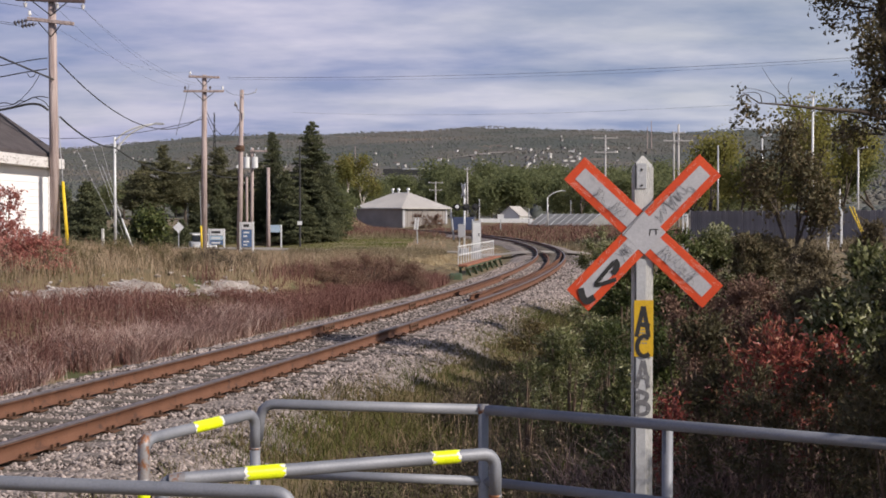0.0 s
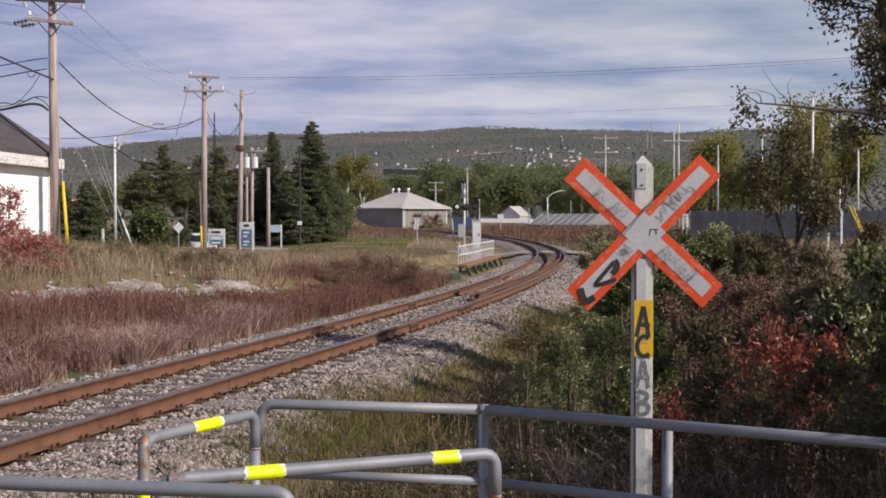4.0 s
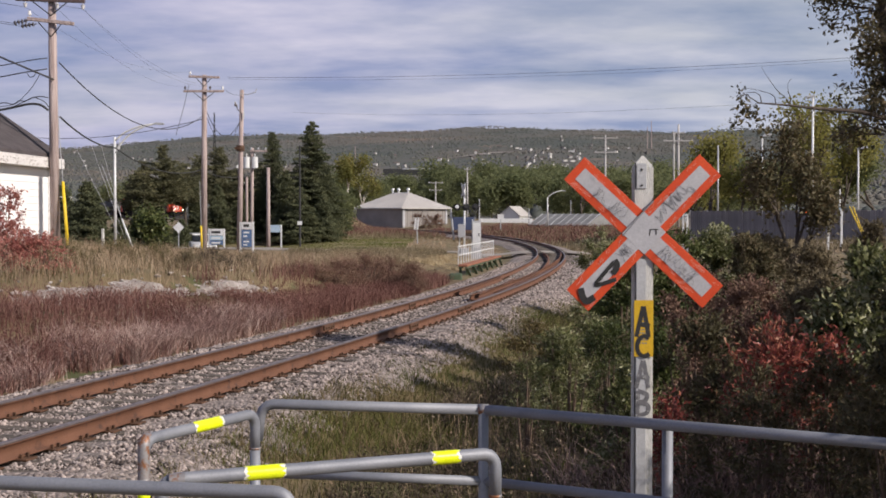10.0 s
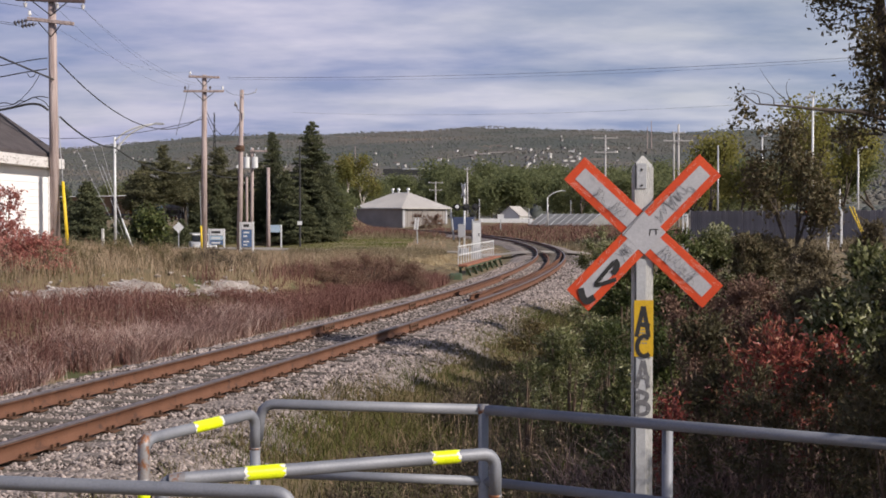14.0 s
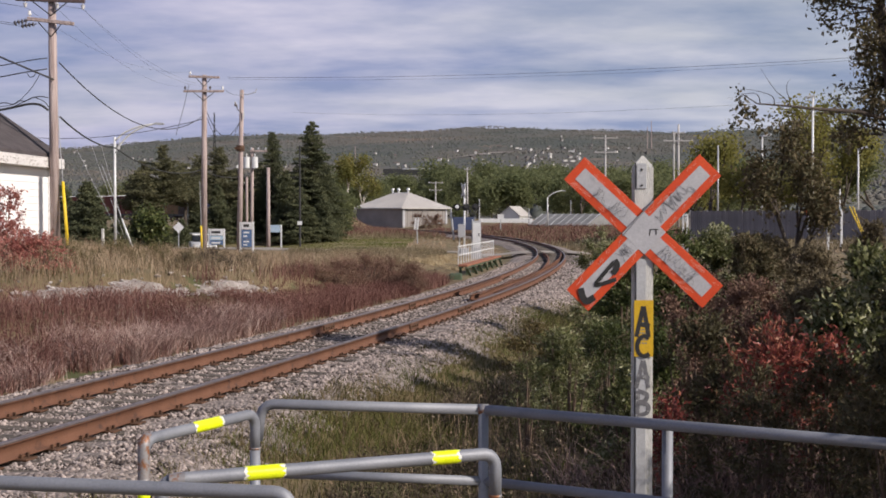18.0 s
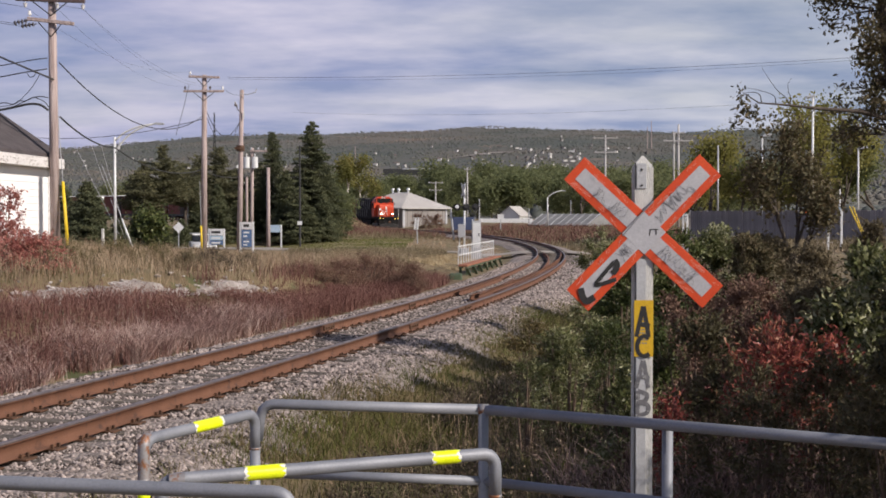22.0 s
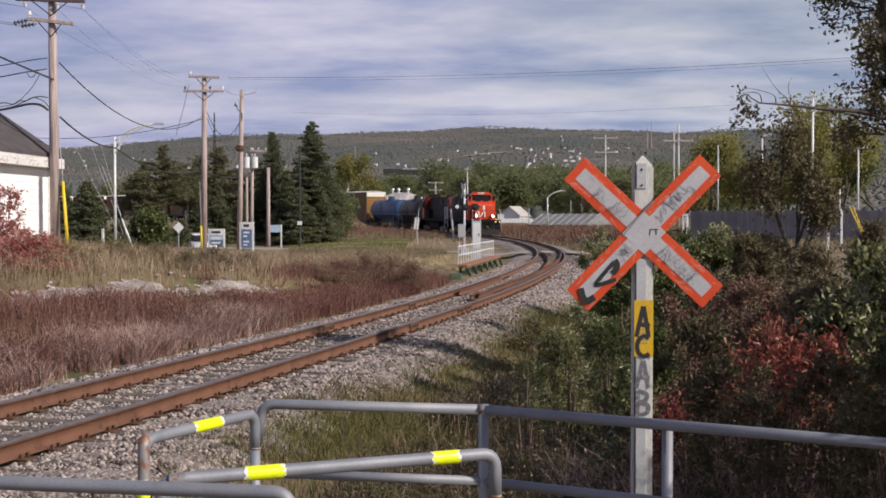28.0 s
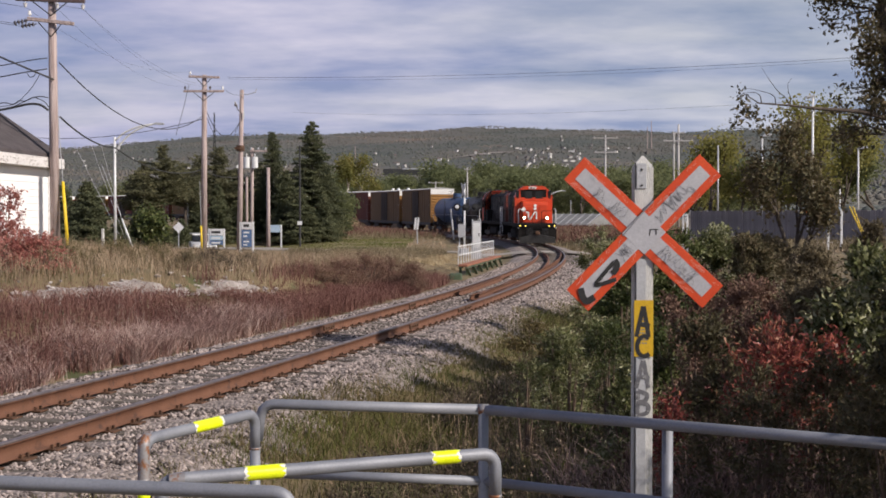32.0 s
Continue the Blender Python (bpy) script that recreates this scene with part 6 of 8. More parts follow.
# ---- right side beyond the bushes: board fence, poles, sign frames ----
def right_yard():
    f = thing("board_fence", "long grey weathered board fence beyond the bushes", "fence")
    rng = random.Random(9)
    d0, d1, p0, p1 = 92.0, 78.0, 1222, 1640
    a, b = Vector(((p0 - 784) * d0 / 2277, d0, 0)), Vector(((p1 - 784) * d1 / 2277, d1, 0))
    n = 100
    zt = 2.494
    bm = BM()
    box(bm, ((b - a).length / n - 0.012, 0.025, 1.9), bevel=0.004)
    me = mesh_of("board", bm, M["fence_wood"])
    rz = math.degrees(atan2((b - a).y, (b - a).x))
    for i in range(n):
        p = a.lerp(b, (i + 0.5) / n)
        ob = new("board", me)
        ob.parent, ob.matrix_basis = f, pose(p.x, p.y, zt - 0.95 + rng.uniform(-0.05, 0.03), 0, rng.uniform(-0.6, 0.6), rz)
    for z in (zt - 0.35, zt - 1.4):
        bm = BM()
        rod(bm, a + Vector((0, 0.06, z)), b + Vector((0, 0.06, z)), 0.05, seg=4)
        part("rail", bm, M["fence_wood"], f)
    for i in range(13):
        p = a.lerp(b, i / 12)
        bm = BM()
        box(bm, (0.12, 0.12, 3.2), (p.x, p.y + 0.1, zt - 1.55))
        part("post", bm, M["fence_wood"], f)
    for x, yt, yb, d, r, w in ((1270, 258, 376, 100, 0.075, 0), (1348, 240, 376, 100, 0.085, 1), (1437, 172, 372, 96, 0.10, 1), (1518, 262, 372, 100, 0.085, 1), (1486, 335, 372, 100, 0.06, 1), (1449, 330, 376, 120, 0.07, 1)):
        k = d / 2277
        p = thing("flood_pole" if w else "post_pole", "tall white steel lamp pole in the yard" if w else "thin grey pole in the yard", "lamp post", ((x - 784) * k, d, 0), group="yard poles")
        bm = BM()
        rod(bm, (0, 0, 2.03 + (385 - yb) * k - 1.6), (0, 0, 2.03 + (385 - yt) * k), r, r * 0.8, 10)
        part("shaft", bm, M["steel_white"] if w else M["steel_grey"], p, "", True)
        if w and yt < 320:
            bm = BM()
            box(bm, (0.7, 0.25, 0.16), (0.35 if x != 1437 else -0.2, 0, 2.03 + (385 - yt) * k), (0, -8, 0), bevel=0.03)
            part("lamp_head", bm, M["steel_grey"], p, "grey lamp head")
    panel_sign("yard_sign", "empty white sign frame with a pale blue header", "sign", 1467, 1489, 366, 371, 62, ((1.0, M["pale_blue"], 0),))
    panel_sign("notice_board", "small white notice with dark print on a post", "sign", 1210, 1216, 379, 394, 70, ((1.0, M["steel_white"], 2),))
    for x0, y0, x1, y1 in ((1503, 366, 1520, 402), (1509, 366, 1521, 396)):
        s = thing("guy_guard", "slanting yellow guy wire guard", "guy guard", ((x1 - 784) * 60 / 2277, 60, 2.03 + (385 - y1) * 60 / 2277))
        v = Vector(((x0 - x1) * 60 / 2277, 0, (y1 - y0) * 60 / 2277))
        bm = BM()
        rod(bm, -v * 1.0, v, 0.034, seg=8)
        part("sleeve", bm, M["yellow_guard"], s)
    # red flasher of the far crossing seen through the tree
    s = thing("crossing_flasher", "glowing orange-red crossing flasher on a pole", "railway signal", (18.667, 66, 0))
    bm = BM()
    rod(bm, (0, -0.05, 2.291), (0, 0.05, 2.291), 0.2, seg=18)
    part("backing_disc", bm, M["black"], s)
    bm = BM()
    rod(bm, (0, -0.10, 2.291), (0, -0.05, 2.291), 0.12, seg=14)
    part("lens", bm, M["flash_red"], s, "lit orange-red lens")
    bm = BM()
    rod(bm, (0.1, 0.1, gz(18.667, 66) - 0.3), (0.1, 0.1, 2.755), 0.06, seg=8)
    part("mast", bm, M["steel_grey"], s)


M["flash_red"] = glow("lit red lens", (1.0, 0.12, 0.02), 0.7)
right_yard()


# ---- the train ----
M["loco_red"] = mat("orange red locomotive paint", (0.50, 0.043, 0.012), (0.62, 0.068, 0.017), 1.5, 40, 0.42, 0, 0.03, c3=(0.36, 0.042, 0.018), thr=0.62)
M["loco_black"] = mat("grimy black locomotive paint", (0.008, 0.007, 0.007), (0.018, 0.016, 0.016), 1.2, 40, 0.75, 0, 0.05, c3=(0.04, 0.03, 0.025), thr=0.62, spec=0.15)
M["loco_stripe"] = mat("dirty white stripe", (0.09, 0.09, 0.09), (0.15, 0.15, 0.145), 2, 40, 0.6, 0, 0)
# locomotive red darkened for the hood end's shade, plus dark stain patches
M["loco_red_shade"] = mat("shaded red locomotive paint", (0.12, 0.018, 0.011), (0.20, 0.032, 0.016), 1.2, 40, 0.6, 0, 0.04, c3=(0.05, 0.022, 0.018), thr=0.52)
M["logo_white"] = mat("white logo paint", (0.76, 0.76, 0.76), (0.84, 0.84, 0.83), 3, 40, 0.5, 0, 0)
M["tank_black"] = mat("black tank paint", (0.010, 0.010, 0.010), (0.028, 0.025, 0.023), 0.8, 30, 0.5, 0, 0.05, c3=(0.06, 0.036, 0.028), thr=0.62)
M["tank_blue"] = mat("blue tank paint", (0.030, 0.062, 0.14), (0.055, 0.105, 0.21), 0.8, 30, 0.5, 0, 0.04, c3=(0.10, 0.10, 0.115), thr=0.64)
M["box_yellow"] = mat("ochre yellow boxcar paint", (0.23, 0.115, 0.034), (0.32, 0.165, 0.042), 0.35, 30, 0.65, 0, 0.05, c3=(0.15, 0.075, 0.034), thr=0.60)
M["box_red"] = mat("oxide red boxcar paint", (0.12, 0.032, 0.024), (0.18, 0.05, 0.032), 0.35, 30, 0.7, 0, 0.05, c3=(0.09, 0.032, 0.025), thr=0.62)
M["box_white"] = mat("white boxcar paint", (0.66, 0.66, 0.65), (0.78, 0.78, 0.76), 0.7, 30, 0.65, 0, 0.05, c3=(0.40, 0.36, 0.32), thr=0.66)
M["box_roof"] = mat("galvanized boxcar roof", (0.36, 0.36, 0.37), (0.48, 0.48, 0.48), 0.7, 30, 0.6, 0.3, 0.05)
# ochre paint with the sides' shade mixed in; sunlit ends keep box_yellow
M["box_side_shade"] = mat("shaded rusty ochre boxcar side", (0.145, 0.086, 0.040), (0.205, 0.12, 0.05), 0.4, 30, 0.7, 0, 0.05, c3=(0.09, 0.052, 0.032), thr=0.60)
M["box_door"] = mat("dark brown door paint", (0.03, 0.022, 0.018), (0.06, 0.04, 0.03), 0.5, 30, 0.7, 0, 0.05)
M["headlight"] = glow("lit headlight", (1.0, 0.80, 0.50), 30.0)
# step edges are no lamps; a glow is added to their yellow
M["step_glow"] = glow("glowing yellow step edge", (1.0, 0.72, 0.12), 1.1)
M["dark_lens"] = glass("unlit lens", (0.1, 0.1, 0.1))


def bogie(v, y, axles, parent_label="truck", gauge_half=0.78, r=0.46):
    bm = BM()
    n = len(axles)
    for sx in (-1, 1):
        prism(bm, [(axles[0] - 0.35, 0.42), (axles[0] - 0.3, 0.72), (-0.3, 0.62), (0.3, 0.62), (axles[-1] + 0.3, 0.72), (axles[-1] + 0.35, 0.42), (0.45, 0.30), (-0.45, 0.30)], 0.16, Matrix.Translation((sx * 1.0, y, 0)) @ pose(0, 0, 0, 0, 0, 90))
    box(bm, (2.0, 0.42, 0.26), (0, y, 0.60), bevel=0.03)
    b = part("truck", bm, M["steel_dark"], v, "black cast steel truck")
    for a in axles:
        for sx in (-1, 1):
            bm = BM()
            rod(bm, (sx * (gauge_half - 0.07), y + a, r), (sx * (gauge_half + 0.06), y + a, r), r, seg=20)
            rod(bm, (sx * (gauge_half - 0.10), y + a, r), (sx * (gauge_half - 0.07), y + a, r), r + 0.025, seg=20)
            part("wheel", bm, M["dark_rust"], b, "worn steel wheel")
        bm = BM()
        rod(bm, (-0.75, y + a, r), (0.75, y + a, r), 0.09, seg=8)
        part("axle", bm, M["dark_rust"], b)


def coupler(v, y):
    s = 1 if y > 0 else -1
    bm = BM()
    box(bm, (0.22, 0.7, 0.22), (0, y - s * 0.35, 0.88), bevel=0.04)
    box(bm, (0.34, 0.28, 0.30), (0, y - s * 0.12, 0.88), bevel=0.06)
    part("coupler", bm, M["dark_rust"], v)


SHORT = 0.88


def locomotive(lit, label):
    v = thing("locomotive", label, "locomotive", group="train")
    Lp = 8.55
    bm = BM()
    box(bm, (3.0, 2 * Lp, 0.28), (0, 0, 1.50), bevel=0.02)
    box(bm, (1.3, 2 * Lp - 1.5, 0.42), (0, 0, 1.20))
    part("frame", bm, M["loco_black"], v, "black underframe and walkway")
    bm = BM()
    box(bm, (2.3, 5.2, 0.85), (0, -0.2, 0.78), bevel=0.15)
    part("fuel_tank", bm, M["loco_black"], v)
    for y in (5.1, -5.1):
        bogie(v, y, (-1.37, 1.37), r=0.51)
    # long hood
    bm = BM()
    prism(bm, [(-0.95, 1.62), (-0.95, 3.95), (-0.72, 4.22), (0.72, 4.22), (0.95, 3.95), (0.95, 1.62)], 11.6, Matrix.Translation((0, -2.55, 0)))
    bmesh.ops.bevel(bm, geom=[e for e in bm.edges if e.calc_length() > 3], offset=0.03, segments=1, affect="EDGES")
    hood = part("long_hood", bm, M["loco_black"], v, "grimy black engine hood")
    for sx in (-1, 1):
        for i in range(9):
            y = 2.2 - i * 1.22
            bm = BM()
            box(bm, (0.025, 1.05, 1.55), (sx * 0.962, y, 2.55), bevel=0.01)
            part("hood_door", bm, M["loco_black"], hood)
            if i < 8:
                bm = BM()
                w = 0.32
                q = [(y - 0.9, 1.66), (y - 0.9 + w, 1.66), (y - 0.1 + w, 3.9), (y - 0.1, 3.9)]
                prism(bm, q, 0.008, Matrix.Translation((sx * 0.985, 0, 0)) @ pose(0, 0, 0, 0, 0, 90))
                part("stripe", bm, M["loco_stripe"], hood, "slanting dirty white stripe")
        for y, ww in ((-6.6, 1.9), (-3.2, 1.4)):
            bm = BM()
            for j in range(7):
                box(bm, (0.03, ww, 0.05), (sx * 0.97, y, 3.42 + j * 0.07), (0, 25 * sx, 0))
            part("louvre", bm, M["steel_dark"], hood)
    bm = BM()
    prism(bm, [(-0.975, 1.63), (-0.975, 3.96), (-0.74, 4.245), (0.74, 4.245), (0.975, 3.96), (0.975, 1.63)], 1.5, Matrix.Translation((0, -7.63, 0)))
    part("hood_end", bm, M["loco_red_shade"], hood, "red hood end, darkened for its shade")
    for y in (-6.4, -5.0):
        bm = BM()
        rod(bm, (0, y, 4.2), (0, y, 4.42), 0.62, seg=18)
        part("radiator_fan", bm, M["steel_dark"], hood)
    bm = BM()
    box(bm, (0.7, 0.5, 0.3), (0, 0.4, 4.32), bevel=0.03)
    part("exhaust_stack", bm, M["dark_rust"], hood)
    for sx in (-1, 1):
        bm = BM()
        box(bm, (0.5, 1.6, 1.1), (sx * 1.2, 2.5, 2.17), bevel=0.04)
        part("battery_box", bm, M["loco_black"], v)
    # full-width safety cab
    bm = BM()
    sec = [(-1.5, 1.64), (-1.5, 3.75), (-1.25, 4.25), (-0.8, 4.58), (0.8, 4.58), (1.25, 4.25), (1.5, 3.75), (1.5, 1.64)]
    prism(bm, sec, 2.3, Matrix.Translation((0, 4.45, 0)))
    cab = part("cab", bm, M["loco_red"], v, "orange-red wide cab")
    bm = BM()
    sec2 = [(-1.52, 1.64), (-1.52, 3.77), (-1.27, 4.27), (-0.82, 4.60), (0.82, 4.60), (1.27, 4.27), (1.52, 3.77), (1.52, 1.64)]
    prism(bm, sec2, 1.1, Matrix.Translation((0, 3.85, 0)))
    part("cab_rear_band", bm, M["loco_black"], cab, "black rear part of the cab")
    for sx in (-1, 1):
        for y in (4.1, 5.05):
            bm = BM()
            box(bm, (0.04, 0.72, 0.75), (sx * 1.515, y, 3.28), bevel=0.04)
            part("side_window", bm, M["glass"], cab)
    # windscreens: two wide panes and two narrow outer ones
    bm = BM()
    box(bm, (2.06, 0.03, 1.0), (0, 5.598, 3.80), (-6, 0, 0), bevel=0.01)
    part("window_band", bm, M["loco_black"], cab, "black band round the windscreens")
    bm = BM()
    prism(bm, [(-1.05, 4.30), (1.05, 4.30), (0.78, 4.57), (-0.78, 4.57)], 0.16, Matrix.Translation((0, 5.66, 0)))
    part("sun_visor", bm, M["loco_red"], cab, "orange-red cab brow")
    for x, w in ((-0.42, 0.66), (0.42, 0.66), (-1.28, 0.26), (1.28, 0.26)):
        bm = BM()
        box(bm, (w, 0.05, 0.82), (x, 5.60, 3.82), (-6, 0, 0), bevel=0.05)
        part("windscreen", bm, M["glass"], cab, "dark windscreen pane")
    bm = BM()
    box(bm, (0.62, 0.12, 0.2), (0.1, 5.72, 4.42), bevel=0.03)
    nb = part("number_board", bm, M["logo_white"], cab, "white number board")
    bm = BM()
    for k in range(4):
        box(bm, (0.08, 0.012, 0.11), (-0.09 + k * 0.125, 5.785, 4.42))
    part("number_bars", bm, M["steel_dark"], nb)
    # nose
    bm = BM()
    prism(bm, [(5.58, 1.64), (6.95, 1.64), (6.95, 3.0), (6.75, 3.32), (5.58, 3.42)], 2.06, pose(0, 0, 0, 0, 0, 90))
    bmesh.ops.bevel(bm, geom=bm.edges[:], offset=0.09, segments=2, affect="EDGES")
    nose = part("nose", bm, M["loco_red"], v, "orange-red nose")
    bm = BM()
    box(bm, (0.62, 0.03, 1.3), (-0.62, 6.965, 2.35), bevel=0.02)
    part("nose_door", bm, M["loco_red"], nose)
    # two stacked lamps high on the nose, beside the logo's white shape
    for z in (3.02, 2.78):
        bm = BM()
        rod(bm, (0.0, 6.85, z), (0.0, 7.0, z), 0.12, seg=14)
        part("nose_lamp", bm, M["logo_white"], nose, "white-rimmed nose lamp")
    bm = BM()
    for seg in ([(-0.1, 1.98), (-0.1, 2.5), (0.02, 2.52), (0.38, 1.98), (0.48, 1.95), (0.54, 2.05), (0.54, 2.45)], [(0.54, 2.45), (0.60, 2.5), (0.68, 2.5)]):
        pts = [Vector((x, 0, z)) for x, z in seg]
        for p, q in zip(pts, pts[1:]):
            dd = (q - p)
            a = math.degrees(atan2(dd.z, dd.x))
            box(bm, (dd.length + 0.10, 0.012, 0.11), ((p.x + q.x) / 2, 6.99, (p.z + q.z) / 2), (0, -a, 0))
    part("logo_shape", bm, M["logo_white"], nose, "plain white emblem shape")
    bm = BM()
    box(bm, (0.3, 0.012, 0.3), (0.92, 6.97, 2.72), (0, 45, 0))
    part("nose_mark", bm, M["logo_white"], nose)
    bm = BM()
    for k in range(4):
        box(bm, (2.3, 0.10, 0.05), (0, 8.60, 1.22 + 0.085 * k), bevel=0.01)
    part("anticlimber", bm, M["loco_black"], v, "ribbed black anticlimber")
    for sx in (-1, 1):
        for k in range(4):
            x = sx * (0.42 + 0.13 * k)
            bm = BM()
            pipe(bm, bend([(x, 8.56, 1.28), (x, 8.78, 1.16), (x, 8.76, 0.72)], 0.12), 0.024, 6)
            part("brake_hose", bm, M["black"], v)
        bm = BM()
        box(bm, (0.03, 0.30, 0.34), (sx * 1.62, 5.52, 3.55), bevel=0.01)
        part("mirror", bm, M["steel_dark"], v)
    # front platform, ditch lights, pilot
    for sx in (-1, 1):
        bm = BM()
        box(bm, (0.30, 0.2, 0.30), (sx * 0.90, 7.25, 2.06), bevel=0.04)
        dl = part("ditch_light", bm, M["loco_black"], v)
        bm = BM()
        rod(bm, (sx * 0.90, 7.33, 2.06), (sx * 0.90, 7.38, 2.06), 0.085, seg=16)
        part("lens", bm, M["headlight"] if lit else M["dark_lens"], dl, "lit ditch light" if lit else "")
        for x in (0.92, 1.34):
            bm = BM()
            box(bm, (0.13, 0.04, 0.09), (sx * x, 8.68, 1.44))
            part("step_marker", bm, M["step_glow"] if lit else M["yellow_guard"], v, "yellow step marker")
        bm = BM()
        for k in range(4):
            box(bm, (0.5, 0.5, 0.05), (sx * 1.25, 8.1, 0.42 + k * 0.32))
        box(bm, (0.05, 0.6, 1.2), (sx * 1.5, 8.1, 0.95))
        part("steps", bm, M["loco_black"], v)
        for yy in (8.45, 7.0):
            bm = BM()
            pipe(bm, bend([(sx * 1.46, yy, 1.2), (sx * 1.46, yy, 2.75), (sx * 1.3, yy - 0.1, 2.75)], 0.1), 0.027, 6)
            part("grab_rail", bm, M["logo_white"] if yy > 8 else M["loco_black"], v, "white grab rail" if yy > 8 else "black grab rail")
    bm = BM()
    prism(bm, [(-1.45, 1.4), (-1.45, 0.55), (-1.2, 0.18), (1.2, 0.18), (1.45, 0.55), (1.45, 1.4)], 0.10, Matrix.Translation((0, 8.5, 0)))
    part("pilot", bm, M["loco_black"], v, "black pilot plate")
    bm = BM()
    for sx in (-1, 1):
        prism(bm, [(0.0, 0.12), (sx * 1.4, 0.12), (sx * 1.4, 0.55), (0, 0.85)][::sx], 0.08, Matrix.Translation((0, 8.62, 0)) @ pose(0, 0, 0, -14, 0, 0))
    part("plough", bm, M["steel_dark"], v, "dark snow plough")
    bm = BM()
    prism(bm, [(-1.45, 1.4), (-1.45, 0.5), (1.45, 0.5), (1.45, 1.4)], 0.10, Matrix.Translation((0, -8.5, 0)))
    part("rear_pilot", bm, M["loco_black"], v)
    # walkway handrails
    for sx in (-1, 1):
        bm = BM()
        pipe(bm, bend([(sx * 1.45, 3.0, 2.7), (sx * 1.45, -8.3, 2.7), (sx * 0.4, -8.5, 2.7)], 0.2), 0.022, 6)
        for i in range(10):
            y = 3.0 - i * 1.25
            rod(bm, (sx * 1.45, y, 1.62), (sx * 1.45, y, 2.7), 0.02, seg=6)
        part("handrail", bm, M["loco_black"], v)
        bm = BM()
        pipe(bm, bend([(sx * 1.48, -8.0, 0.6), (sx * 1.48, -8.0, 2.95), (sx * 1.48, -8.6, 2.95), (sx * 1.48, -8.6, 1.2)], 0.12), 0.028, 6)
        part("grab_rail", bm, M["logo_white"], v, "white grab rail")
    bm = BM()
    pipe(bm, bend([(-1.4, 8.5, 1.6), (-1.4, 8.5, 2.6), (-0.35, 8.5, 2.6), (-0.35, 8.5, 1.6)], 0.1), 0.022, 6)
    part("front_handrail", bm, M["loco_black"], v)
    bm = BM()
    pipe(bm, bend([(1.4, 8.5, 1.6), (1.4, 8.5, 2.6), (0.35, 8.5, 2.6), (0.35, 8.5, 1.6)], 0.1), 0.022, 6)
    part("front_handrail", bm, M["loco_black"], v)
    bm = BM()
    for k in range(3):
        rod(bm, (-0.15 + 0.15 * k, 4.9, 4.58), (-0.15 + 0.15 * k, 5.35, 4.62), 0.05, 0.09, 8)
    box(bm, (0.4, 0.2, 0.08), (0, 4.9, 4.56))
    part("air_horn", bm, M["steel_dark"], v)
    coupler(v, 8.95)
    coupler(v, -8.95)
    # a short road switcher: bring the body and the trucks to their true length
    for ob in v.children_recursive:
        if ob.type != "MESH":
            continue
        ys = [q.co.y for q in ob.data.vertices]
        mid = (min(ys) + max(ys)) / 2
        for q in ob.data.vertices:
            if ob.name.split(".")[0] in ("truck", "wheel", "axle", "coupler"):
                q.co.y += mid * (SHORT - 1)
            else:
                q.co.y *= SHORT
    return v


